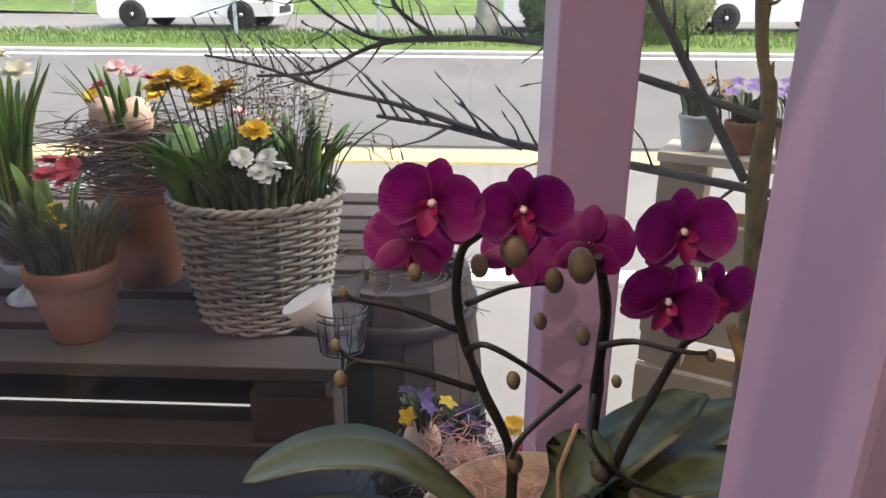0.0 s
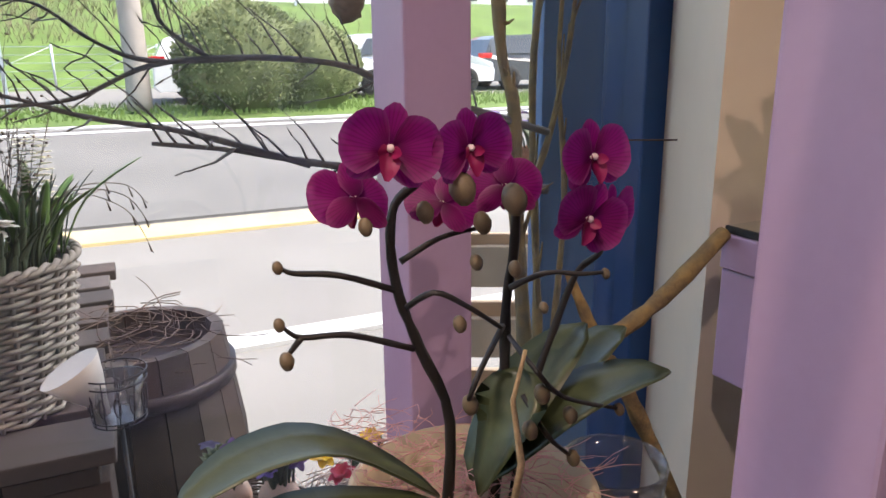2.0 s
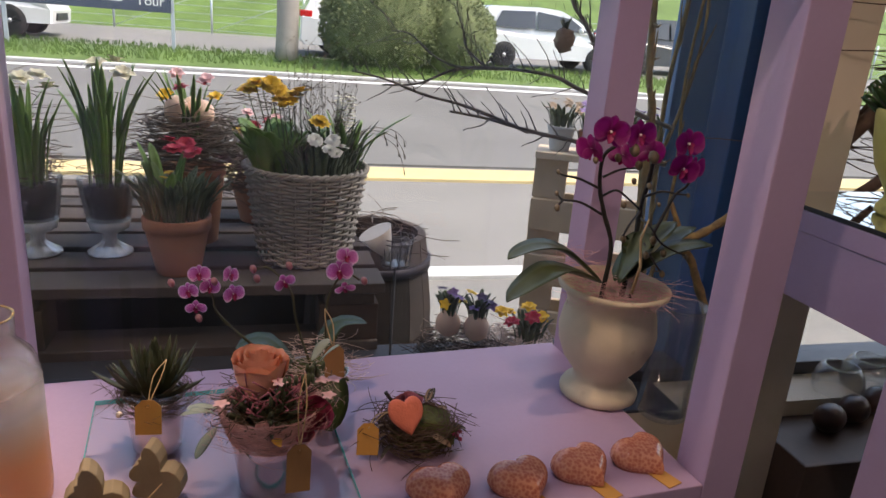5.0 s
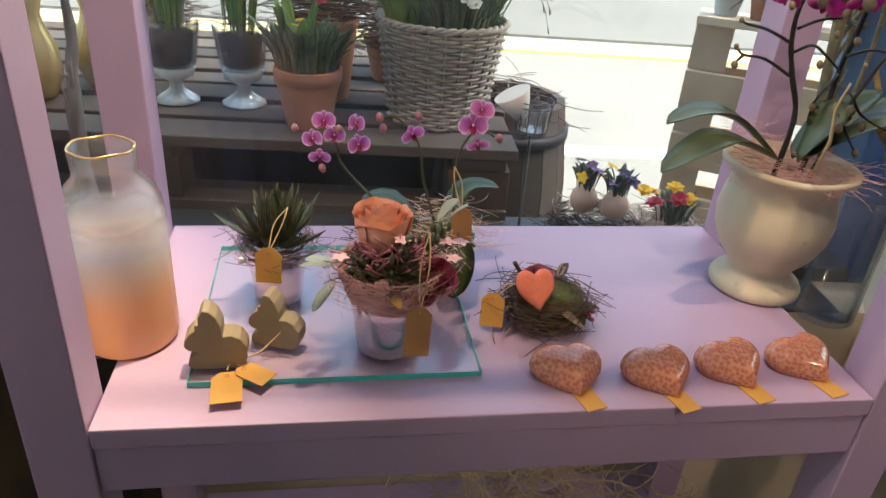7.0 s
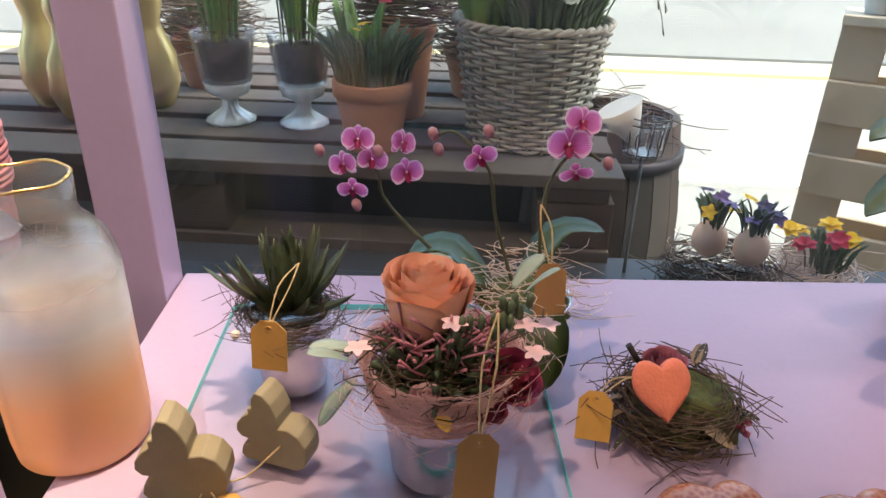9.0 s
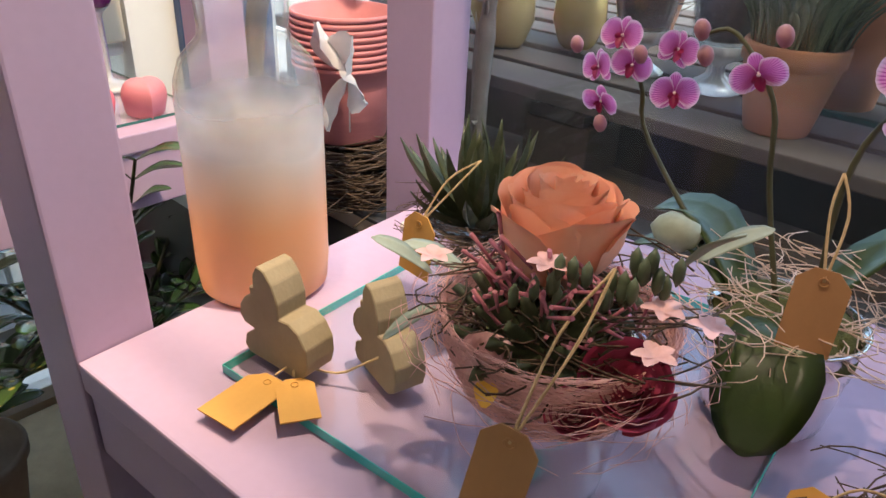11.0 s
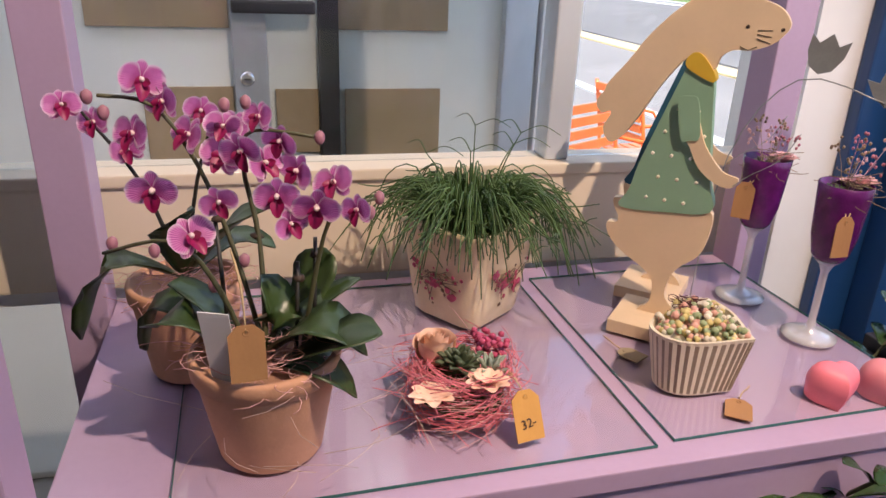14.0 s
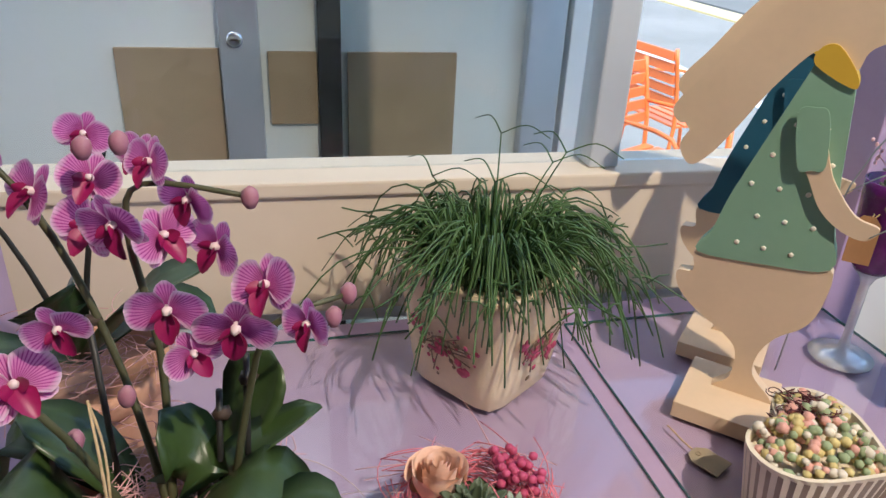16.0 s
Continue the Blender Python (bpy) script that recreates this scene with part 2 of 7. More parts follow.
for i in range(6):
    bm.faces.new((lo_[i], lo_[(i + 1) % 6], hi_[(i + 1) % 6], hi_[i]))
bm.faces.new(lo_[::-1]), bm.faces.new(hi_)
structure(part("wall_pier", bm, CREAM), "cream painted pier between two shop windows", "wall")
structure(part("wall_corner", boxed(-1.62, -1.451, 0.605, 0.9, -0.1, 3.0), WHITE), "white painted wall corner between the windows", "wall")
structure(part("wall_west", boxed(-1.62, -1.47, -4.0, 0.6, -0.1, 0.42), CREAM), "cream painted wall below the side window", "wall")
structure(part("wall_west_head", boxed(-1.62, -1.47, -4.0, 0.6, 2.45, 3.0), CREAM), "cream wall above the side window", "wall")
structure(part("wall_south", boxed(-1.75, 4.2, -4.2, -4.0, -0.1, 3.0), CREAM), "plain cream back wall of the shop", "wall")
structure(part("wall_east", boxed(4.0, 4.2, -4.0, 0.66, -0.1, 3.0), CREAM), "plain cream side wall of the shop", "wall")
structure(part("ceiling", boxed(-1.75, 4.2, -4.2, 0.9, 2.75, 2.95), WHITE), "white shop ceiling", "ceiling")


SILLM = mat("dark_grey_sill", (0.045, 0.047, 0.055), 0.4, 0.15, 6, 0.05)


def window(name, label, x0, x1, z0, z1, y, w=0.06):
    ob = thing(name, label, "window")
    structure(ob, label, "window")
    part("window_frame", boxed(x0, x0 + w, y - 0.04, y + 0.04, z0, z1, 0.003), BLUE, ob)
    part("window_frame", boxed(x1 - w, x1, y - 0.04, y + 0.04, z0, z1, 0.003), BLUE, ob)
    part("window_frame", boxed(x0 + w, x1 - w, y - 0.04, y + 0.04, z1 - w, z1, 0.003), BLUE, ob)
    part("window_sill", boxed(x0 + w, x1 - w, y - 0.04, y + 0.04, z0, z0 + 0.03, 0.003), SILLM, ob)
    p = part("pane", boxed(x0 + w, x1 - w, y - 0.004, y + 0.004, z0 + 0.03, z1 - w), HAZED, ob)
    p.visible_shadow = False
    return ob


window("window_1", "large shop window with a dark blue metal frame", -1.424, 0.521, 0.90, 2.45, 0.80, 0.053)
structure(part("window_jamb", boxed(-1.450, -1.425, 0.69, 0.86, -0.1, 2.6, 0.004), BLUE), "wide dark blue metal jamb in the window corner", "window frame")
structure(part("sill_board", boxed(-1.449, 0.394, 0.655, 0.758, 0.9005, 0.907, 0.002), SILLM), "dark grey inner window sill board", "sill")
window("window_3", "second shop window with a dark blue metal frame", 0.621, 3.9, 0.90, 2.45, 0.80, 0.05)


# ---- the lilac shelf units ----
def post(parent, x, y, z0=0.02, z1=1.68, w=0.052, d=0.052):
    return part("post", boxed(x, x + w, y, y + d, z0, z1, 0.002), LILAC, parent)


SA = pose(-0.665, 0.170, 0, 0, 0, math.degrees(SKEW))
unit = thing("display_shelf", "lilac painted wooden display shelf unit at the shop window", "shelf", SA)
W, D = 0.855, 0.39
for x, y in ((0, 0), (0.0, D - 0.06), (W - 0.055, 0), (W - 0.055, D - 0.06)):
    post(unit, x, y)
part("shelf_board", boxed(0.053, W - 0.056, 0.0, D - 0.002, Z - 0.022, Z, 0.002), LILAC, unit)
part("front_rail", boxed(0.053, W - 0.056, 0.003, 0.023, Z - 0.075, Z - 0.0225, 0.002), LILAC, unit)
part("shelf_board", boxed(0.053, W - 0.056, 0.0, D - 0.002, 0.55, 0.575, 0.002), LILAC, unit)
part("top_rail", boxed(0.053, W - 0.056, 0.003, 0.023, 1.62, 1.68, 0.002), LILAC, unit)
part("top_rail", boxed(0.053, W - 0.056, D - 0.05, D - 0.03, 1.62, 1.68, 0.002), LILAC, unit)

SB = pose(-0.965, -0.42, 0, 0, 0, 90 + 1.5)
unit = thing("display_shelf", "lilac painted wooden display shelf unit by the side window", "shelf", SB)
WB, DB = 0.965, 0.435
for x, y in ((0, 0), (0.0, DB - 0.052), (WB - 0.052, 0), (WB - 0.052, DB - 0.052)):
    post(unit, x, y)
part("shelf_board", boxed(0.053, WB - 0.053, -0.004, DB - 0.002, Z - 0.026, Z - 0.004, 0.002), LILAC, unit)
part("front_rail", boxed(0.053, WB - 0.053, 0.0, 0.02, Z - 0.095, Z - 0.0265, 0.002), LILAC, unit)

SC = pose(0.380, 0.545, 0, 0, 0, -88)
unit = thing("display_shelf", "lilac painted wooden display shelf unit beside the pier", "shelf", SC)
WC, DC, ZC = 1.1, 0.34, 1.345
part("shelf_board", boxed(0.0, WC, 0, DC, ZC - 0.03, ZC, 0.002), LILAC, unit)
part("front_rail", boxed(0.0, WC, 0.003, 0.02, ZC - 0.13, ZC - 0.031, 0.002), LILAC, unit)
post(unit, 0.285, -0.005, 0.02, ZC - 0.131, 0.11, 0.05)

# ---- more materials ----
def leafy(name, col, col2, rough=0.45, scale=40.0, sub=0.0):
    m = mat(name, col, rough, 0.2, scale, 0.15, col2=col2, fine=220)
    m.node_tree.nodes["Principled BSDF"].inputs["Subsurface Weight"].default_value = sub
    return m


def veined(name, base, vein, throat, edge=None):
    """Petals with darker veins that run out from the middle of the flower."""
    m = bpy.data.materials.new(name)
    m.use_nodes = True
    n, l = m.node_tree.nodes, m.node_tree.links
    b = n["Principled BSDF"]
    tc, sep, at = n.new("ShaderNodeTexCoord"), n.new("ShaderNodeSeparateXYZ"), n.new("ShaderNodeMath")
    at.operation = "ARCTAN2"
    l.new(tc.outputs["Object"], sep.inputs[0])
    l.new(sep.outputs[1], at.inputs[0])
    l.new(sep.outputs[0], at.inputs[1])
    mul, sn = n.new("ShaderNodeMath"), n.new("ShaderNodeMath")
    mul.operation, mul.inputs[1].default_value, sn.operation = "MULTIPLY", 52.0, "SINE"
    l.new(at.outputs[0], mul.inputs[0])
    l.new(mul.outputs[0], sn.inputs[0])
    st = n.new("ShaderNodeMapRange")
    st.inputs[1].default_value, st.inputs[2].default_value = 0.1, 0.9
    l.new(sn.outputs[0], st.inputs[0])
    mix, mix2 = n.new("ShaderNodeMix"), n.new("ShaderNodeMix")
    mix.data_type = mix2.data_type = "RGBA"
    mix.inputs[6].default_value, mix.inputs[7].default_value = (*base, 1), (*vein, 1)
    l.new(st.outputs[0], mix.inputs[0])
    ln = n.new("ShaderNodeVectorMath")
    ln.operation = "LENGTH"
    l.new(tc.outputs["Object"], ln.inputs[0])
    fall = n.new("ShaderNodeMapRange")
    fall.inputs[1].default_value, fall.inputs[2].default_value, fall.inputs[3].default_value, fall.inputs[4].default_value = 0.002, 0.011, 0.85, 0.0
    l.new(ln.outputs["Value"], fall.inputs[0])
    l.new(fall.outputs[0], mix2.inputs[0])
    l.new(mix.outputs[2], mix2.inputs[6])
    mix2.inputs[7].default_value = (*throat, 1)
    mix3, rim, lim = n.new("ShaderNodeMix"), n.new("ShaderNodeAttribute"), n.new("ShaderNodeMapRange")
    mix3.data_type, rim.attribute_name = "RGBA", "rim"
    lim.inputs[1].default_value, lim.inputs[2].default_value, lim.inputs[4].default_value = 0.72, 0.98, 0.85 if edge else 0.3
    l.new(rim.outputs["Fac"], lim.inputs[0])
    l.new(lim.outputs[0], mix3.inputs[0])
    l.new(mix2.outputs[2], mix3.inputs[6])
    mix3.inputs[7].default_value = (*(edge or (0.45, 0.12, 0.32)), 1)
    l.new(mix3.outputs[2], b.inputs["Base Color"])
    b.inputs["Roughness"].default_value = 0.5
    thin, both = n.new("ShaderNodeBsdfTranslucent"), n.new("ShaderNodeMixShader")
    both.inputs[0].default_value = 0.42
    l.new(mix3.outputs[2], thin.inputs[0])
    l.new(b.outputs[0], both.inputs[1])
    l.new(thin.outputs[0], both.inputs[2])
    l.new(both.outputs[0], n["Material Output"].inputs[0])
    return m


def spots(name, base, dot, scale, lo, hi, rough=0.5, bump=0.1):
    """Rounded blotches of a second colour."""
    m = mat(name, base, rough, 0.1, 12, bump)
    n, l = m.node_tree.nodes, m.node_tree.links
    v = n.new("ShaderNodeTexVoronoi")
    v.inputs["Scale"].default_value = scale
    l.new(n["Texture Coordinate"].outputs["Object"], v.inputs["Vector"])
    st = n.new("ShaderNodeMapRange")
    st.inputs[1].default_value, st.inputs[2].default_value, st.inputs[3].default_value, st.inputs[4].default_value = lo, hi, 1.0, 0.0
    l.new(v.outputs["Distance"], st.inputs[0])
    mix = n.new("ShaderNodeMix")
    mix.data_type = "RGBA"
    b = n["Principled BSDF"]
    l.new(b.inputs["Base Color"].links[0].from_socket, mix.inputs[6])
    mix.inputs[7].default_value = (*dot, 1)
    l.new(st.outputs[0], mix.inputs[0])
    l.new(mix.outputs[2], b.inputs["Base Color"])
    return m


MAGENTA = veined("magenta_petals", (0.27, 0.004, 0.15), (0.21, 0.003, 0.11), (0.10, 0.0, 0.055))
PINKPET = veined("pink_striped_petals", (0.72, 0.24, 0.56), (0.42, 0.035, 0.28), (0.32, 0.02, 0.16), (0.84, 0.66, 0.78))
LIPDARK = mat("dark_lip", (0.26, 0.004, 0.075), 0.45, 0.2, 90, 0.1)
COLUMN = mat("pale_column", (0.75, 0.6, 0.6), 0.5, 0.1, 90, 0.1)
BUD = mat("green_brown_bud", (0.17, 0.13, 0.075), 0.55, 0.25, 60, 0.2)
PINKBUD = mat("pink_bud", (0.42, 0.14, 0.24), 0.55, 0.25, 90, 0.15, col2=(0.36, 0.19, 0.20))
STEM = mat("dark_orchid_stem", (0.022, 0.020, 0.017), 0.5, 0.3, 60, 0.2)
GSTEM = mat("green_stem", (0.07, 0.07, 0.03), 0.5, 0.3, 60, 0.2)
OLEAF = leafy("orchid_leaf", (0.028, 0.052, 0.013), (0.050, 0.085, 0.022), 0.36, 25)
PALELEAF = leafy("grey_green_orchid_leaf", (0.065, 0.088, 0.036), (0.105, 0.13, 0.060), 0.36, 25)
GLEAF = leafy("fresh_leaf", (0.09, 0.18, 0.03), (0.17, 0.30, 0.06), 0.5, 40)
DLEAF = leafy("dark_glossy_leaf", (0.02, 0.05, 0.016), (0.04, 0.085, 0.025), 0.22, 20)
SUCC = leafy("succulent_leaf", (0.06, 0.09, 0.05), (0.12, 0.15, 0.08), 0.5, 60)
SPIKY = leafy("dark_succulent_leaf", (0.040, 0.058, 0.030), (0.085, 0.10, 0.05), 0.45, 60)
SILVERLEAF = leafy("silver_leaf", (0.28, 0.33, 0.24), (0.4, 0.45, 0.36), 0.6, 60)
FIBRE = mat("pink_sisal", (0.70, 0.40, 0.38), 0.8, 0.25, 80, 0)
PALEFIBRE = mat("pale_sisal", (0.66, 0.5, 0.42), 0.8, 0.25, 80, 0)
TWIG = mat("brown_twig", (0.10, 0.065, 0.045), 0.85, 0.3, 80, 0.4)
LICHEN = mat("lichen_bark", (0.11, 0.09, 0.075), 0.95, 0.3, 60, 1.0, col2=(0.36, 0.25, 0.09), fine=320)
BARK = mat("grey_bark", (0.15, 0.14, 0.13), 0.9, 0.35, 30, 0.8)
OLDCLAY = spots("crackled_cream_clay", (0.60, 0.52, 0.36), (0.36, 0.29, 0.17), 26, 0.02, 0.16, 0.8, 0.35)
CARD = mat("ochre_card", (0.56, 0.30, 0.075), 0.85, 0.08, 40, 0.1)
BROWNCARD = mat("brown_card", (0.36, 0.19, 0.08), 0.85, 0.1, 40, 0.1)
CORD = mat("jute_cord", (0.55, 0.40, 0.22), 0.9, 0.25, 300, 0.5)
INK = mat("ink", (0.05, 0.03, 0.02), 0.7, 0.1, 50, 0)
SILVER = mat("silver_tin", (0.74, 0.73, 0.76), 0.17, 0.06, 30, 0.03, 0.95)
CLEAR = thin_glass("clear_glass", (0.97, 0.99, 0.98), 1.5)
# white is mixed into these two as painted gleam on rims, stems and feet
VESSEL = thin_glass("blown_glass", (0.96, 0.97, 0.97), 1.6, 3.0, 0.02)
CRYSTAL = thin_glass("thick_stem_glass", (0.90, 0.91, 0.94), 2.2, 1.3, 0.34)
EDGE = mat("green_glass_edge", (0.08, 0.50, 0.45), 0.15, 0.1, 20, 0.02)
GOLD = mat("gold_rim", (0.75, 0.5, 0.2), 0.25, 0.1, 30, 0.02, 0.9)
ROSEP = mat("peach_rose", (0.95, 0.43, 0.28), 0.55, 0.08, 40, 0.03, col2=(0.96, 0.54, 0.38), Subsurface_Weight=0.12)
MAUVE = mat("mauve_petals", (0.42, 0.14, 0.19), 0.6, 0.25, 80, 0.1)
DEEPPINK = mat("deep_pink_petals", (0.44, 0.06, 0.13), 0.6, 0.25, 80, 0.1)
PALEPINK = mat("pale_pink_petals", (0.78, 0.48, 0.48), 0.6, 0.2, 80, 0.1)
FELT = mat("coral_felt", (0.78, 0.22, 0.14), 0.95, 0.12, 60, 0.8, fine=500)
PEARL = mat("pearl", (0.8, 0.74, 0.68), 0.2, 0.05, 60, 0)
MOSS = mat("moss", (0.09, 0.10, 0.03), 0.95, 0.4, 120, 1.0)
SOIL = mat("dark_soil", (0.03, 0.022, 0.016), 0.95, 0.3, 120, 0.8)
RAWWOOD = mat("pale_raw_wood", (0.30, 0.24, 0.15), 0.75, 0.15, 40, 0.25)
HEARTST = spots("speckled_heart_glaze", (0.60, 0.27, 0.17), (0.42, 0.13, 0.085), 260, 0.25, 0.75, 0.10, 0.02)
GUINEA = spots("speckled_feather", (0.05, 0.045, 0.042), (0.55, 0.52, 0.48), 420, 0.15, 0.32, 0.8, 0.05)
FEATHER = mat("brown_feather", (0.25, 0.18, 0.12), 0.8, 0.4, 120, 0.1)


# ---- plant and pot builders ----
def sheet(bm, base, along, across, length, width, cup=0.2, bend=0.0, nu=5, nv=4, mi=0, tip=0.55, ruffle=0.0):
    """A rounded petal or leaf from base; cup lifts its sides, bend lifts its tip."""
    base, a, c = Vector(base), Vector(along).normalized(), Vector(across).normalized()
    up = a.cross(c).normalized()
    rim = bm.verts.layers.float.get("rim")
    rows = []
    for i in range(nu + 1):
        u = i / nu
        w = width / 2 * max(0.04, 1 - abs(2 * u ** tip - 1) ** 2.6) ** 0.5 * min(1.0, 0.4 + 1.7 * u)
        row = []
        for j in range(nv + 1):
            v = 2 * j / nv - 1
            lift = cup * width * v * v * 0.5 * math.sin(math.pi * u) + bend * length * u * u
            if ruffle:
                lift += ruffle * width * noise.noise(Vector((u * 4, v * 4, length * 300)) + base * 50)
            row.append(bm.verts.new(base + a * (length * u) + c * (w * v) + up * lift))
            if rim is not None:
                row[-1][rim] = max(abs(v), u ** 1.5)
        rows.append(row)
    for p, q in zip(rows, rows[1:]):
        for j in range(nv):
            f = bm.faces.new((p[j], p[j + 1], q[j + 1], q[j]))
            f.smooth, f.material_index = True, mi
    return bm


def blade(bm, pts, w, fold=0.25, thick=0.0012, mi=0, peak=0.5, up=(0, 0, 1)):
    """A thick leaf along a bent line, folded along its middle."""
    pts = [Vector(p) for p in pts]
    up = Vector(up)
    n = len(pts)
    # smooth the line
    fine = []
    for k in range((n - 1) * 4 + 1):
        i, u = min(k // 4, n - 2), (k - 4 * min(k // 4, n - 2)) / 4
        p0, p1, p2, p3 = pts[max(i - 1, 0)], pts[i], pts[i + 1], pts[min(i + 2, n - 1)]
        fine.append(0.5 * ((2 * p1) + (p2 - p0) * u + (2 * p0 - 5 * p1 + 4 * p2 - p3) * u * u + (3 * p1 - p0 - 3 * p2 + p3) * u ** 3))
    m, rows = len(fine), []
    for k, p in enumerate(fine):
        d = (fine[min(k + 1, m - 1)] - fine[max(k - 1, 0)]).normalized()
        side = d.cross(up)
        side = side.normalized() if side.length > 1e-4 else Vector((1, 0, 0))
        nrm = side.cross(d)
        u = k / (m - 1)
        ww = w / 2 * max(0.06, (u / peak) ** 0.55 if u < peak else max(0.0, 1 - ((u - peak) / (1 - peak)) ** 2.2) ** 0.7)
        top = [p + side * (ww * v) + nrm * (fold * ww * abs(v) ** 1.3) for v in (-1, -0.5, 0, 0.5, 1)]
        rows.append([bm.verts.new(q) for q in top] + [bm.verts.new(q - nrm * thick * s) for q, s in zip(top[3:0:-1], (0.8, 1, 0.8))])
    for p, q in zip(rows, rows[1:]):
        for j in range(8):
            f = bm.faces.new((p[j], p[(j + 1) % 8], q[(j + 1) % 8], q[j]))
            f.smooth, f.material_index = True, mi
    bm.faces.new(rows[0][::-1]), bm.faces.new(rows[-1])
    return bm


def spline(pts, k=4):
    pts = [Vector(p) for p in pts]
    n, out = len(pts), []
    for s in range((n - 1) * k + 1):
        i = min(s // k, n - 2)
        u = (s - k * i) / k
        p0, p1, p2, p3 = pts[max(i - 1, 0)], pts[i], pts[i + 1], pts[min(i + 2, n - 1)]
        out.append(0.5 * ((2 * p1) + (p2 - p0) * u + (2 * p0 - 5 * p1 + 4 * p2 - p3) * u * u + (3 * p1 - p0 - 3 * p2 + p3) * u ** 3))
    return out


def fibres(bm, c, rx, rz, n, r, seed, spread=1.0, hollow=0.0, mi=0):
    """Loose curled fibres in a flattened tuft or, with hollow, wound into a ring."""
    g = pix(seed)
    c = Vector(c)
    for _ in range(n):
        a = g.uniform(0, 6.28)
        q = rx * (hollow + (1 - hollow) * math.sqrt(g.random()))
        p = c + Vector((q * math.cos(a), q * math.sin(a), rz * g.uniform(-1, 1)))
        way = g.choice((-1, 1))
        t = a + 1.57 * way + g.gauss(0, 0.35)
        step = rx * g.uniform(0.10, 0.22) * spread
        pts = [p]
        turn = way * step / max(q, 0.4 * rx) * 0.9 + g.gauss(0, 0.12) if hollow else g.uniform(-0.9, 0.9)
        stray = g.random() < 0.12
        climb = g.uniform(-0.3, 0.3) + (0.3 if stray else 0)
        for _k in range(5):
            t += turn * (0.3 if stray else 1)
            climb += g.uniform(-0.3, 0.3)
            pts.append(pts[-1] + step * Vector((math.cos(t), math.sin(t), 0.4 * climb)))
        tube(bm, pts, r, r * 0.7, 3, mi)
    return bm


def twigs(bm, c, rx, rz, n, r, seed, hollow=0.6):
    return fibres(bm, c, rx, rz, n, r, seed, 1.3, hollow)


def orchid_flower(r, lip_scale=1.0):
    """Petals in the xy plane, facing +z, top at +y; returns the petal mesh and the lip mesh."""
    bm = bmesh.new()
    bm.verts.layers.float.new("rim")
    for deg, ln, w in ((90, 0.90, 0.62), (218, 0.90, 0.58), (322, 0.90, 0.58)):
        d = Vector((math.cos(radians(deg)), math.sin(radians(deg)), 0))
        sheet(bm, (0, 0, -0.001), d, Vector((0, 0, 1)).cross(d), r * ln, r * w, 0.25, 0.10, 7, 8, tip=0.72)
    for s in (1, -1):
        d = Vector((s * 0.96, 0.26, 0.0))
        sheet(bm, (s * 0.03 * r, 0, 0.002), d, Vector((0, 0, 1)).cross(d), r * 0.98, r * 1.26, 0.22, 0.14, 8, 10, tip=0.74, ruffle=0.05)
    petals = mesh_of(bm, "flower")
    bm = bmesh.new()
    k = r * lip_scale
    sheet(bm, (0, -0.02 * r, 0.002), (0, -0.75, 0.55), (1, 0, 0), k * 0.55, k * 0.42, 0.5, -0.3, 5, 4)
    for s in (1, -1):
        sheet(bm, (s * 0.03 * r, 0, 0.003), (s * 0.55, -0.1, 0.7), (0.2, 1, 0), k * 0.3, k * 0.26, 0.4, 0.2, 4, 3)
    ball(bm, (0, 0.05 * k, 0.1 * k), 0.10 * k, (1, 0.9, 1.6), 1, mi=1)
    lip = mesh_of(bm, "lip")
    return petals, lip


def set_flower(parent, meshes, mats, p, face, roll=0.0, size=1.0):
    petals, lip = meshes
    ob = new("flower", petals)
    if not petals.materials:
        petals.materials.append(mats[0])
        lip.materials.append(mats[1])
        lip.materials.append(mats[2])
    q = Vector(face).to_track_quat("Z", "Y").to_matrix().to_4x4()
    ob.matrix_basis = Matrix.Translation(p) @ q @ pose(0, 0, 0, 0, 0, roll) @ Matrix.Scale(size, 4)
    ob.parent = parent
    child = new("lip", lip)
    child.parent = ob
    return ob


def bud(parent, p, r, material, tilt=(0, 0, 1)):
    bm = ball(bmesh.new(), (0, 0, 0), r, (0.85, 0.85, 1.15), 2, 0.12)
    q = Vector(tilt).to_track_quat("Z", "Y").to_matrix().to_4x4()
    return part("bud", bm, material, parent, m=Matrix.Translation(p) @ q)


def stem(parent, pts, r0, r1, material, name="stem", seg=6):
    return part(name, tube(bmesh.new(), spline(pts), r0, r1, seg, knob=0.25), material, parent)


def tag_mesh(w=0.026, h=0.048, t=0.0009):
    """A card label with clipped corners and an eyelet, hanging from its top."""
    bm = bmesh.new()
    c = w * 0.28
    out = [(-w / 2, -h), (w / 2, -h), (w / 2, -c), (w / 2 - c, 0), (-w / 2 + c, 0), (-w / 2, -c)]
    vs = [bm.verts.new((x, 0, z)) for x, z in out]
    f = bm.faces.new(vs)
    g = bmesh.ops.extrude_face_region(bm, geom=[f])
    bmesh.ops.translate(bm, vec=(0, t, 0), verts=[v for v in g["geom"] if isinstance(v, bmesh.types.BMVert)])
    bmesh.ops.recalc_face_normals(bm, faces=bm.faces)
    ring = [(0.0022 * math.cos(a), -0.0004, -0.006 + 0.0022 * math.sin(a)) for a in np.linspace(0, 6.28, 9)]
    tube(bm, ring, 0.0004, None, 4)
    return bm


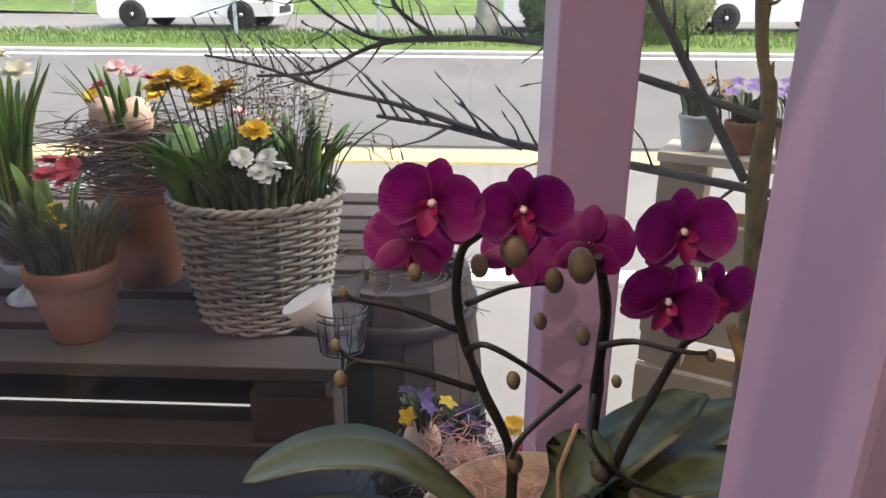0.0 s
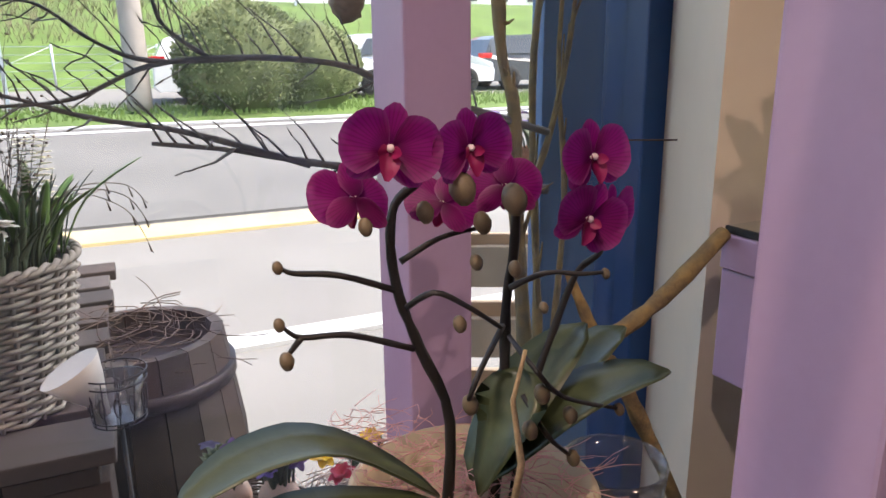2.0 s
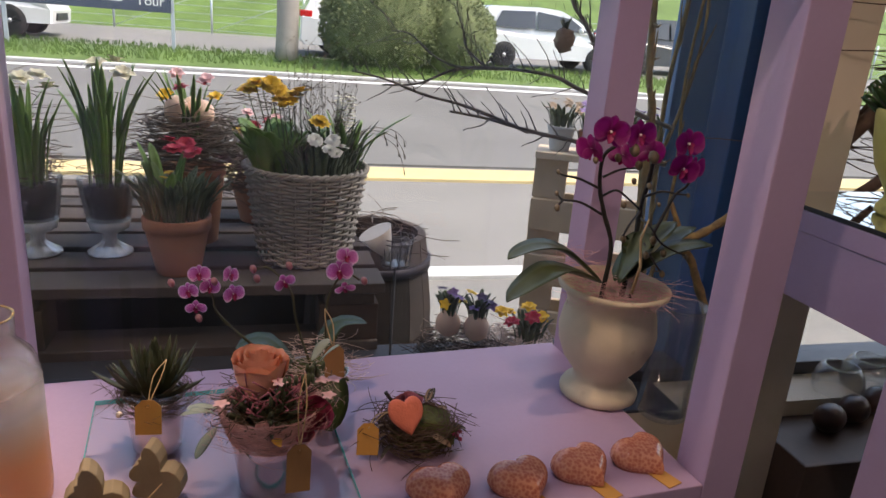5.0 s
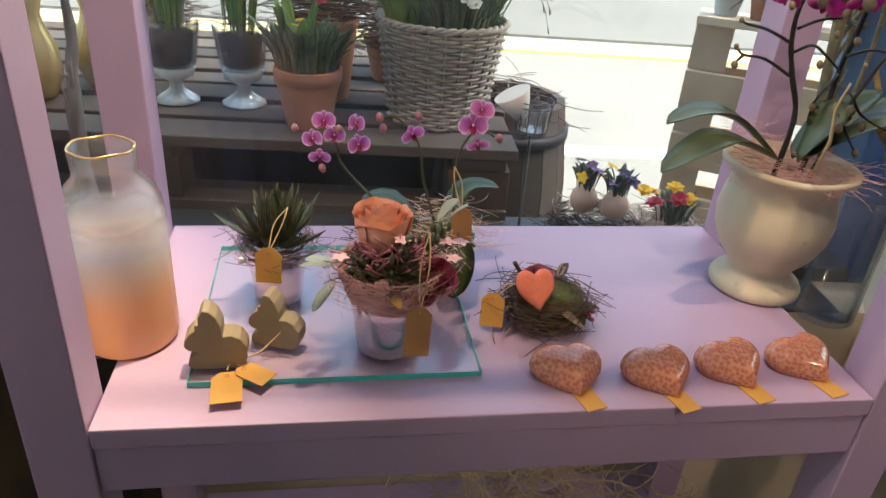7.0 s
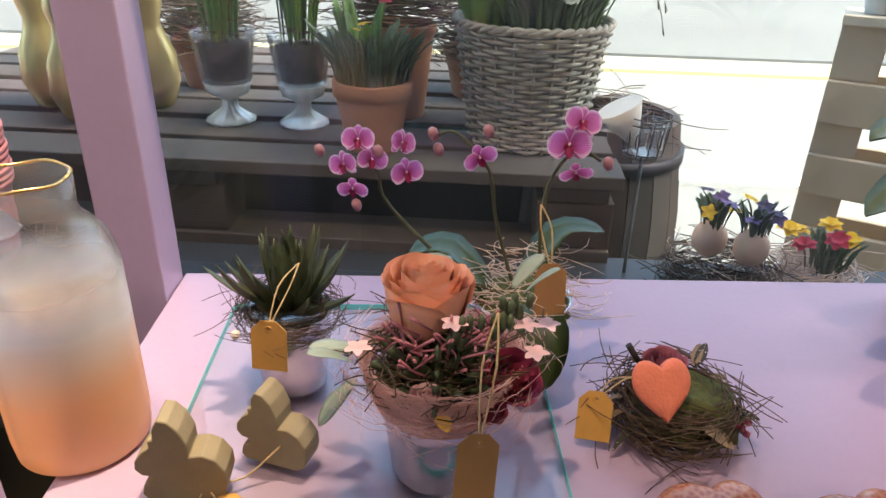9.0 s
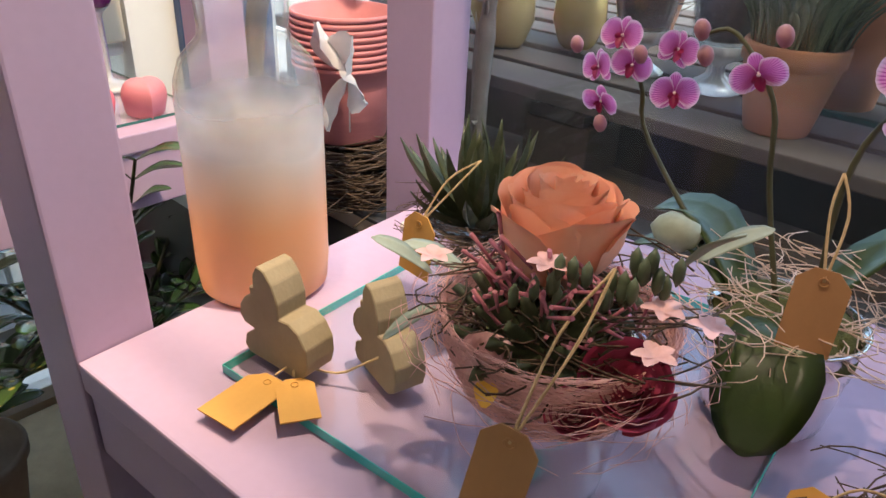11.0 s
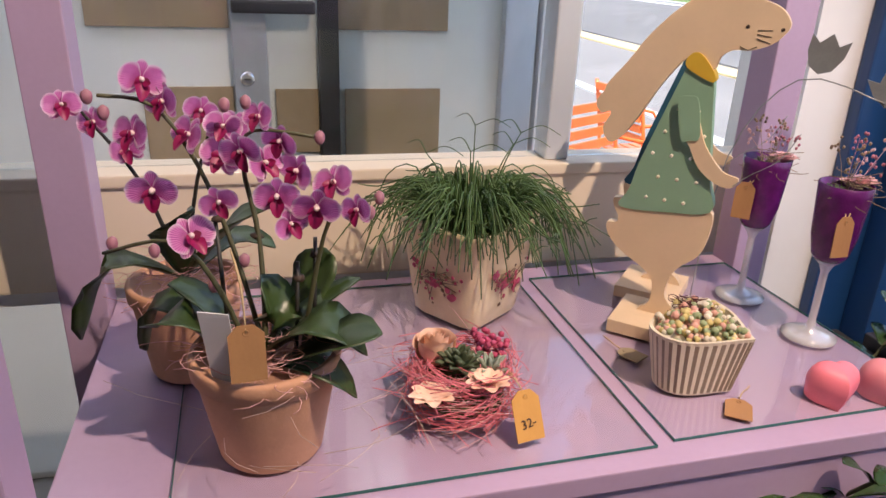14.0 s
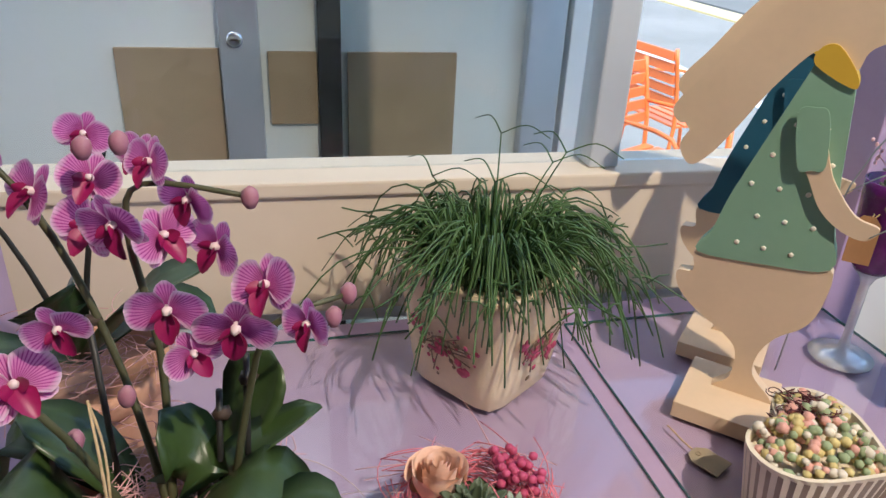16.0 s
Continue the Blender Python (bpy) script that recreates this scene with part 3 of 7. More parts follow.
def hang_tag(parent, m, material, cord_from=None, w=0.026, h=0.048, mark=True):
    tg = part("price_tag", tag_mesh(w, h), material, parent, "card price tag on a jute cord", m=m)
    if cord_from is not None:
        a = m @ Vector((0, 0, -0.006))
        b = Vector(cord_from)
        bm = bmesh.new()
        for s in (1, -1):
            mid = (a + b) / 2 + Vector((0.004 * s, 0.002, 0.006))
            tube(bm, spline([a, mid, b]), 0.0007, None, 5, knob=0.3)
        part("cord", bm, CORD, parent)
    return tg


def lay_tag(label, x, y, z, rz, material, w=0.026, h=0.048):
    ob = thing("price_tag", label, "price tag", pose(x, y, z, 0, 0, rz), "price tags")
    part("card", tag_mesh(w, h), material, ob, m=pose(0, 0, 0.001, -90, 0, 0))
    bm = tube(bmesh.new(), arc((0, 0, 0.002), (0.01, 0.03, 0.002), 0, 6, 0.006, x * 9), 0.0008, None, 5)
    part("cord", bm, CORD, ob)
    return ob


def heart_outline(s, n=40):
    """A heart in the xy plane, about 2 s wide, point at -y."""
    out = []
    for i in range(n):
        a = 2 * math.pi * i / n
        out.append((s * math.copysign(abs(math.sin(a)) ** 2.1, math.sin(a)), s * (0.80 * math.cos(a) - 0.20 * math.cos(2 * a) - 0.09 * math.cos(3 * a) - 0.05 * math.cos(4 * a))))
    return out


def heart_solid(bm, s, h, rings=7, n=44, flat=True, mi=0):
    """A cushion-shaped heart."""
    line = heart_outline(s, n)
    rows = []
    for k in range(rings + 1):
        a = math.pi / 2 * k / rings
        q, z = math.cos(a) ** 0.6 if k < rings else 0.0, h * math.sin(a) ** 0.9
        rows.append([bm.verts.new((x * q, 0.1 * s + (y - 0.1 * s) * q, z)) for x, y in line] if q > 1e-4 else [bm.verts.new((0, 0.1 * s, z))])
    low = [bm.verts.new((x * 0.86, y * 0.86, -h * (0.45 if flat else 0.9))) for x, y in line]
    for p, q in zip([low] + rows, rows):
        for i in range(n):
            j = (i + 1) % n
            f = bm.faces.new((p[i], p[j], q[j], q[i])) if len(q) > 1 else bm.faces.new((p[i], p[j], q[0]))
            f.smooth, f.material_index = True, mi
    bm.faces.new(low[::-1]).material_index = mi
    return bm


def rose_bloom(bm, c, r, seed, layers=6, mi=0):
    """Many thin petals set in a spiral round a tight heart, the outer ones tall, cupped and a little wavy."""
    g = pix(seed)
    c = Vector(c)
    count = max(12, 3 * layers)
    for k in range(count):
        u = k / (count - 1)
        a0 = 2.4 * k + g.uniform(-0.2, 0.2)
        half = (1.25 - 0.50 * u) * g.uniform(0.85, 1.15)
        rim = r * (0.07 + 0.85 * u ** 0.85)
        high = r * (0.30 - 0.14 * u - 0.20 * u ** 4 + g.uniform(-0.04, 0.04))
        low = -r * 1.35
        flare = r * (0.04 + 0.09 * u ** 2) * g.uniform(0.6, 1.4)
        rows = []
        for j in range(9):
            v = j / 8
            row = []
            for m_ in range(11):
                w = m_ / 5 - 1
                a = a0 + half * w * (0.55 + 0.45 * math.sin(1.57 * min(1, 1.5 * v)))
                rad = rim * (0.42 + 0.58 * math.sin(1.57 * min(1.0, 1.35 * v)) ** 0.8) + flare * max(0, (v - 0.72) / 0.28) ** 2 + 0.05 * r * w
                z = low + (high - low) * v - r * (0.06 + 0.20 * u) * abs(w) ** 3 * v - 0.45 * flare * max(0, (v - 0.82) / 0.18) ** 3
                q = Vector((rad * math.cos(a), rad * math.sin(a), z))
                q += (0.022 + 0.035 * u) * r * v * Vector(noise.noise_vector(q * 2.6 / r + Vector((k, 3 * k, 0))))
                row.append(bm.verts.new(c + q))
            rows.append(row)
        for p0, p1 in zip(rows, rows[1:]):
            for m_ in range(10):
                f = bm.faces.new((p0[m_], p0[m_ + 1], p1[m_ + 1], p1[m_]))
                f.smooth, f.material_index = True, mi
    return bm


def small_bloom(bm, c, r, n, seed, mi=0, tilt=0.5, layers=1):
    g = pix(seed)
    for k in range(layers):
        for i in range(n):
            a = 6.283 * (i + 0.5 * k) / n + g.uniform(-0.2, 0.2)
            d = Vector((math.cos(a), math.sin(a), tilt + 0.7 * k))
            sheet(bm, c, d, (-d.y, d.x, 0), r * (1 - 0.22 * k), r * 0.75, 0.3, -0.15, 4, 3, mi)
    return bm


def rosette(bm, c, r, n, seed, spike=1.0, mi=0, width=0.3, upmost=1.3):
    """Pointed thick leaves round a centre."""
    g = pix(seed)
    c = Vector(c)
    for i in range(n):
        u = i / n
        a = i * 2.4 + g.uniform(-0.2, 0.2)
        e = (0.08 + upmost * u ** 1.3)
        d = Vector((math.cos(a) * math.cos(e), math.sin(a) * math.cos(e), math.sin(e)))
        ln = r * (1 - 0.35 * u) * g.uniform(0.85, 1.1)
        p1 = c + d * ln * 0.5 + Vector((0, 0, -0.05 * ln))
        blade(bm, [c, p1, c + d * ln + Vector((0, 0, 0.18 * ln * spike))], r * width, 0.45, r * 0.10, mi, 0.3)
    return bm


def spears(bm, c, r, n, seed, width):
    """Stiff pointed keeled leaves in a rosette, broad at the foot and tapering to a spine."""
    g = pix(seed)
    c = Vector(c)
    for i in range(n):
        u = i / n
        a, e = 2.4 * i + g.uniform(-0.25, 0.25), 0.15 + 1.15 * u ** 1.2 + g.uniform(-0.1, 0.1)
        out = Vector((math.cos(a), math.sin(a), 0))
        side = Vector((-out.y, out.x, 0))
        ln, w = r * g.uniform(0.8, 1.12), width * g.uniform(0.8, 1.1)
        rows = []
        for j in range(7):
            v = j / 6
            tip = e + 0.35 * v
            p = c + out * (ln * v * math.cos(tip)) + Vector((0, 0, ln * v * math.sin(tip)))
            up = (Vector((0, 0, 1)) * math.cos(tip) - out * math.sin(tip))
            half = w / 2 * (0.75 + 0.8 * v) * (1 - v) ** 0.85 + 0.0002
            rows.append([bm.verts.new(q) for q in (p - side * half + up * half * 0.35, p + up * 0.0004, p + side * half + up * half * 0.35, p - up * (half * 0.55 + 0.0003))])
        for p0, p1 in zip(rows, rows[1:]):
            for k in range(4):
                bm.faces.new((p0[k], p0[(k + 1) % 4], p1[(k + 1) % 4], p1[k])).smooth = k < 2
        bm.faces.new(rows[0][::-1]), bm.faces.new(rows[-1])
    return bm


def sisal_bowl(bm, c, r0, r1, z0, z1, n, r, seed):
    """Fine fibres wound round a flaring bowl, with loose ends that curl away."""
    g = pix(seed)
    c = Vector(c)
    for _ in range(n):
        a, v = g.uniform(0, 6.28), g.random() ** 0.7
        way, loose = g.choice((-1, 1)), g.random() < 0.10
        climb, q = g.uniform(-0.35, 0.35), 0.0
        pts = []
        for k in range(7):
            rad = r0 + (r1 - r0) * v ** 0.8 + g.gauss(0, 0.0012) + q
            pts.append(c + Vector((rad * math.cos(a), rad * math.sin(a), z0 + (z1 - z0) * v)))
            a += way * g.uniform(0.12, 0.24)
            v = min(1.1, max(0.0, v + 0.16 * climb + g.gauss(0, 0.03)))
            q += (g.uniform(0.001, 0.006) if loose else 0.0)
        tube(bm, pts, r, r * 0.7, 3)
    return bm


# ---- shelf at the shop window ----
B = Vector((0.064, 0.440, Z + 0.012))
urn = thing("potted_orchid", "dark magenta moth orchid in a crackled cream urn pot", "plant", Matrix.Translation(B))
prof = [(0.049, 0.0), (0.054, 0.004), (0.055, 0.011), (0.051, 0.018), (0.040, 0.026), (0.037, 0.033), (0.042, 0.042), (0.056, 0.060), (0.065, 0.082), (0.0675, 0.103), (0.064, 0.124),
        (0.0605, 0.138), (0.0615, 0.148), (0.069, 0.158), (0.0755, 0.163), (0.0765, 0.168), (0.072, 0.170), (0.064, 0.160), (0.056, 0.148), (0.0, 0.146)]
part("pot", lathe(bmesh.new(), prof, 48, 0.012), OLDCLAY, urn, "crackled cream clay urn", True, pose(0.037, 0.012, -0.012))
part("sisal", fibres(fibres(bmesh.new(), (0.042, 0.0, 0.155), 0.060, 0.012, 260, 0.0004, 3), (-0.008, 0.05, 0.180), 0.028, 0.016, 90, 0.00032, 4), FIBRE, urn, "pink sisal fibres")
for k, (line, w) in enumerate((
        ([(0.01, 0.0, 0.165), (-0.045, 0.005, 0.205), (-0.09, 0.0, 0.212), (-0.13, -0.01, 0.202)], 0.042),
        ([(0.005, -0.01, 0.168), (-0.06, -0.03, 0.192), (-0.10, -0.045, 0.186), (-0.145, -0.06, 0.165)], 0.050),
        ([(0.035, 0.01, 0.162), (0.075, 0.02, 0.200), (0.128, 0.03, 0.240)], 0.052),
        ([(0.04, 0.0, 0.165), (0.10, -0.005, 0.205), (0.155, -0.02, 0.222)], 0.050),
        ([(0.04, 0.015, 0.162), (0.105, 0.03, 0.198), (0.160, 0.03, 0.232)], 0.050),
        ([(0.03, -0.01, 0.165), (0.05, -0.01, 0.21), (0.06, 0.0, 0.235)], 0.045))):
    part("leaf", blade(bmesh.new(), line, w, 0.32, 0.0022), PALELEAF, urn)
S1 = [(0.012, 0.0, 0.13), (0.017, 0.0, 0.21), (0.0, 0.0, 0.257), (-0.011, 0.0, 0.288), (-0.015, 0.0, 0.316), (-0.012, 0.0, 0.337), (-0.003, -0.008, 0.348)]
S2 = [(0.055, 0.02, 0.13), (0.062, 0.02, 0.2), (0.063, 0.02, 0.264), (0.062, 0.01, 0.30), (0.052, -0.01, 0.338)]
S3 = [(0.062, 0.01, 0.13), (0.075, 0.01, 0.206), (0.091, 0.01, 0.251), (0.102, 0.005, 0.285), (0.108, -0.01, 0.303), (0.1, -0.015, 0.335)]
for line, r in ((S1, 0.0034), (S2, 0.0040), (S3, 0.0029)):
    stem(urn, line, r, r * 0.6, STEM)
for line in ([(-0.004, 0, 0.258), (-0.041, -0.01, 0.276), (-0.065, -0.01, 0.279), (-0.073, -0.01, 0.285)], [(-0.065, -0.01, 0.279), (-0.072, -0.01, 0.271)],
             [(-0.013, 0.0, 0.292), (-0.042, 0.0, 0.304), (-0.064, 0.0, 0.308), (-0.07, 0.0, 0.311)], [(-0.010, 0.0, 0.307), (0.012, 0.0, 0.317), (0.035, 0.0, 0.32)],
             [(-0.009, -0.005, 0.284), (0.0, -0.02, 0.295), (0.018, -0.02, 0.285), (0.038, -0.02, 0.27)], [(0.06, 0.01, 0.28), (0.074, -0.005, 0.291), (0.094, -0.01, 0.289), (0.109, -0.01, 0.288)],
             [(0.06, 0.01, 0.25), (0.052, -0.03, 0.249), (0.072, -0.03, 0.227), (0.112, -0.025, 0.209)], [(0.058, -0.01, 0.222), (0.062, -0.03, 0.206), (0.08, -0.025, 0.187)],
             [(0.05, 0.0, 0.262), (0.02, -0.03, 0.252), (0.014, -0.03, 0.238)]):
    stem(urn, line, 0.0019, 0.0012, STEM, "side_stem", 5)
for p, r in (((0.011, -0.03, 0.348), 0.0075), ((0.042, -0.025, 0.339), 0.0075), ((-0.004, -0.02, 0.336), 0.005), ((0.014, -0.02, 0.276), 0.0042), ((0.016, -0.028, 0.234), 0.0050), ((0.032, -0.01, 0.325), 0.0055),
             ((0.046, -0.02, 0.301), 0.0042), ((0.058, -0.03, 0.232), 0.0052), ((0.078, -0.028, 0.214), 0.0048), ((0.051, -0.03, 0.212), 0.005), ((0.115, -0.024, 0.207), 0.0036), ((0.084, -0.024, 0.183), 0.0045),
             ((0.026, -0.015, 0.306), 0.004), ((0.064, -0.02, 0.277), 0.003), ((-0.034, -0.02, 0.332), 0.004), ((-0.073, -0.012, 0.269), 0.0042), ((-0.075, -0.01, 0.287), 0.0032), ((-0.072, 0.0, 0.312), 0.003), ((0.111, -0.01, 0.287), 0.003)):
    bud(urn, p, r, BUD, (0.2, -0.3, -1))
FL = orchid_flower(0.0235)
FM = (MAGENTA, LIPDARK, COLUMN)
for p, f, roll, s in (((-0.025, -0.03, 0.368), (-0.15, -1, 0.05), -12, 1.0), ((0.014, -0.03, 0.366), (0.1, -1, 0.0), 8, 0.92), ((0.083, -0.03, 0.357), (0.1, -1, 0.1), 4, 0.95),
                      ((0.078, -0.035, 0.327), (0.0, -1, -0.05), -25, 0.95), ((0.103, -0.02, 0.323), (0.5, -1, -0.1), 10, 0.9), ((-0.036, -0.012, 0.344), (-0.3, 0.9, -0.5), 10, 0.95),
                      ((0.048, -0.005, 0.342), (0.3, 0.95, -0.3), 0, 0.9), ((0.014, 0.0, 0.335), (0.2, 0.9, -0.6), 20, 0.85)):
    set_flower(urn, FL, FM, p, f, roll, s)
part("raffia", tube(bmesh.new(), [(0.036, -0.035, 0.16), (0.040, -0.04, 0.20), (0.037, -0.035, 0.235), (0.044, -0.035, 0.262)], 0.0024, 0.0014, 6, knob=0.6), CORD, urn)

# a bare lichened branch leaning behind the post
br = thing("branch", "bare lichened branch leaning behind the shelf post", "branch")
part("limb", tube(bmesh.new(), spline([(0.392, 0.56, 1.03), (0.350, 0.56, 1.12), (0.305, 0.555, 1.20), (0.285, 0.55, 1.235), (0.262, 0.545, 1.255)]), 0.0075, 0.006, 8, knob=0.4), LICHEN, br)
part("limb", tube(bmesh.new(), spline([(0.230, 0.54, 1.262), (0.273, 0.53, 1.284), (0.316, 0.53, 1.309), (0.377, 0.54, 1.346)]), 0.0068, 0.0060, 8, knob=0.4), LICHEN, br)
part("limb", tube(bmesh.new(), spline([(0.262, 0.545, 1.255), (0.245, 0.54, 1.29), (0.228, 0.545, 1.33)]), 0.006, 0.004, 8, knob=0.4), LICHEN, br)

cup = thing("glass_vase", "clear cylindrical glass vase behind the urn", "vase", pose(0.262, 0.52, 0.985))
part("glass", lathe(bmesh.new(), [(0.036, 0), (0.040, 0.004), (0.040, 0.17), (0.042, 0.19), (0.0395, 0.19), (0.0375, 0.17), (0.0375, 0.01), (0.0, 0.008)], 32), VESSEL, cup)
part("rim", tube(bmesh.new(), [(0.0408 * math.cos(a), 0.0408 * math.sin(a), 0.190) for a in np.linspace(0, 6.2832, 33)], 0.0012, None, 5), VESSEL, cup)

# graded glass lantern
LANT = bpy.data.materials.new("graded_frosted_glass")
LANT.use_nodes = True
n, l = LANT.node_tree.nodes, LANT.node_tree.links
b = n["Principled BSDF"]
tc, sep = n.new("ShaderNodeTexCoord"), n.new("ShaderNodeSeparateXYZ")
l.new(tc.outputs["Object"], sep.inputs[0])
wob = n.new("ShaderNodeTexNoise")
wob.inputs["Scale"].default_value = 25
l.new(tc.outputs["Object"], wob.inputs["Vector"])
jit = n.new("ShaderNodeMath")
jit.operation, jit.inputs[1].default_value = "MULTIPLY_ADD", 0.02
l.new(wob.outputs[0], jit.inputs[0])
l.new(sep.outputs[2], jit.inputs[2])
mr = n.new("ShaderNodeMapRange")
mr.inputs[1].default_value, mr.inputs[2].default_value = 0.01, 0.200
l.new(jit.outputs[0], mr.inputs[0])
cr, tr = n.new("ShaderNodeValToRGB"), n.new("ShaderNodeValToRGB")
for e, (pos, c) in zip((cr.color_ramp.elements[0], cr.color_ramp.elements[1]), ((0.30, (0.96, 0.67, 0.42, 1)), (0.58, (0.85, 0.83, 0.82, 1)))):
    e.position, e.color = pos, c
for e, (pos, c) in zip((tr.color_ramp.elements[0], tr.color_ramp.elements[1]), ((0.57, (0.0, 0.0, 0.0, 1)), (0.78, (0.96, 0.96, 0.96, 1)))):
    e.position, e.color = pos, c
l.new(mr.outputs[0], cr.inputs[0])
l.new(mr.outputs[0], tr.inputs[0])
l.new(cr.outputs[0], b.inputs["Base Color"])
b.inputs["Roughness"].default_value = 0.25
tl, soft, mixg = n.new("ShaderNodeBsdfTranslucent"), n.new("ShaderNodeMixShader"), n.new("ShaderNodeMixShader")
l.new(cr.outputs[0], tl.inputs[0])
soft.inputs[0].default_value = 0.45
l.new(b.outputs[0], soft.inputs[1])
l.new(tl.outputs[0], soft.inputs[2])
clr = thin_shader(n, l, (0.98, 0.99, 1.0), 1.45)
l.new(tr.outputs[0], mixg.inputs[0])
l.new(soft.outputs[0], mixg.inputs[1])
l.new(clr, mixg.inputs[2])
l.new(mixg.outputs[0], n["Material Output"].inputs[0])
lan = thing("bottle_lantern", "glass bottle shading from peach frost to clear with a gold rim", "vase", pose(-0.619, 0.313, Z))
prof = [(0.041, 0.0), (0.045, 0.004), (0.0465, 0.02), (0.0465, 0.138), (0.0452, 0.150), (0.041, 0.162), (0.034, 0.170), (0.029, 0.175), (0.0275, 0.181), (0.0288, 0.203),
        (0.0268, 0.203), (0.0255, 0.180), (0.028, 0.173), (0.034, 0.167), (0.040, 0.159), (0.0435, 0.149), (0.0445, 0.138), (0.0445, 0.006), (0.0, 0.005)]
part("bottle", lathe(bmesh.new(), prof, 40), LANT, lan)
part("gold_rim", tube(bmesh.new(), [(0.0279 * math.cos(a), 0.0279 * math.sin(a), 0.203 + 0.0008 * math.sin(5 * a)) for a in np.linspace(0, 6.2832, 33)], 0.0012, None, 5), GOLD, lan, "worn gold rim")


def glass_plate(label, m, w, d, t=0.006, rim=None):
    ob = thing("glass_plate", label, "glass plate", m)
    p = part("pane", boxed(0.0007, w - 0.0007, 0.0007, d - 0.0007, 0, t, 0.0008), CLEAR, ob)
    p.visible_shadow = False
    for a in ((0, w, 0, 0.0006), (0, w, d - 0.0006, d), (0, 0.0006, 0.0008, d - 0.0008), (w - 0.0006, w, 0.0008, d - 0.0008)):
        part("edge", boxed(a[0], a[1], a[2], a[3], 0, t), rim or EDGE, ob)
    return ob


glass_plate("clear glass plate with green edges on the shelf", pose(-0.544, 0.232, Z + 0.0005, 0, 0, 5.3), 0.279, 0.265)
ZG = Z + 0.007


def tin(parent, r0, r1, h, rims=(0.62, 0.70)):
    prof = [(r0 * 0.95, 0), (r0, 0.002)] + [(r0 + (r1 - r0) * u + (0.0008 if any(abs(u - q) < 0.03 for q in rims) else 0), h * u) for u in (0.2, 0.4, 0.58, 0.62, 0.66, 0.70, 0.74, 0.88)]
    prof += [(r1, h - 0.002), (r1 + 0.0015, h), (r1 - 0.001, h), (r1 - 0.002, h * 0.85), (0, h * 0.84)]
    return part("tin_pot", lathe(bmesh.new(), prof, 36), SILVER, parent, "shiny silver tin pot")


# rose arrangement
arr = thing("flower_arrangement", "peach rose arrangement in a silver tin with pink sisal", "flower arrangement", pose(-0.361, 0.300, ZG))
tin(arr, 0.0305, 0.039, 0.080)
part("rose", rose_bloom(bmesh.new(), (-0.010, 0.006, 0.147), 0.0305, 5, 10), ROSEP, arr, "open peach rose")
part("sisal", sisal_bowl(bmesh.new(), (0.002, -0.004, 0), 0.040, 0.051, 0.062, 0.098, 1100, 0.00025, 11), FIBRE, arr, "pink sisal collar")
part("moss", ball(bmesh.new(), (0, 0, 0.068), 0.038, (1, 1, 0.55), 3, 0.35, freq=7), MOSS, arr)
part("twig_ring", fibres(bmesh.new(), (0, 0, 0.096), 0.044, 0.012, 200, 0.0006, 17, 1.0), TWIG, arr)
part("leaf_rosette", rosette(bmesh.new(), (0.0, -0.012, 0.085), 0.046, 40, 19, 0.8, 0, 0.20, 1.1), SPIKY, arr, "dark green filler leaves")
bm = bmesh.new()
g = pix(8)
for _ in range(60):
    a = g.uniform(3.4, 6.4)
    p = Vector((0.036 * math.cos(a) * g.uniform(0.5, 1.1), 0.036 * math.sin(a) * g.uniform(0.6, 1.1), g.uniform(0.095, 0.125)))
    d = Vector((g.uniform(-1, 1), g.uniform(-1, 0.2), g.uniform(0.2, 1.4))).normalized()
    tube(bm, [p, p + d * 0.011, p + d * 0.019], 0.0006, 0.0011, 4)
tagged(part("bud_cluster", bm, MAUVE, arr), kind="stuff")
bm = bmesh.new()
for _ in range(26):
    u = g.random()
    p = Vector((0.0 + 0.055 * u, -0.034 + 0.02 * u + g.uniform(-0.006, 0.006), 0.122 + 0.022 * u + g.uniform(-0.012, 0.008)))
    ball(bm, p, 0.0034, (0.75, 0.75, 1.9), 1)
tagged(part("bud_cluster", bm, SUCC, arr), kind="stuff")
for p, r, s in (((0.048, -0.025, 0.098), 0.018, 1), ((0.035, -0.04, 0.085), 0.010, 7)):
    part("peony", rose_bloom(bmesh.new(), (0, 0, 0), r * 1.05, s, 9), DEEPPINK, arr, "frilled deep pink bloom", m=pose(*p, 38, 14, 20))
bm = bmesh.new()
rose_bloom(bm, (-0.004, -0.047, 0.098), 0.011, 21, 4)
part("tulip_bud", bm, PALEPINK, arr)
part("yellow_petal", sheet(bmesh.new(), (0.003, -0.052, 0.088), (0.4, -0.6, -0.3), (1, 0.5, 0), 0.013, 0.010, 0.5, 0.1), mat("yellow_petal", (0.85, 0.5, 0.08), 0.5, 0.1, 60, 0), arr)
for p, s in (((0.066, -0.005, 0.122), 2), ((0.052, -0.016, 0.128), 3), ((0.058, -0.03, 0.118), 9), ((-0.045, -0.035, 0.118), 4), ((0.01, -0.03, 0.135), 13)):
    part("jasmine_flower", small_bloom(bmesh.new(), p, 0.0085, 5, s, 0, 0.3), PALEPINK, arr)
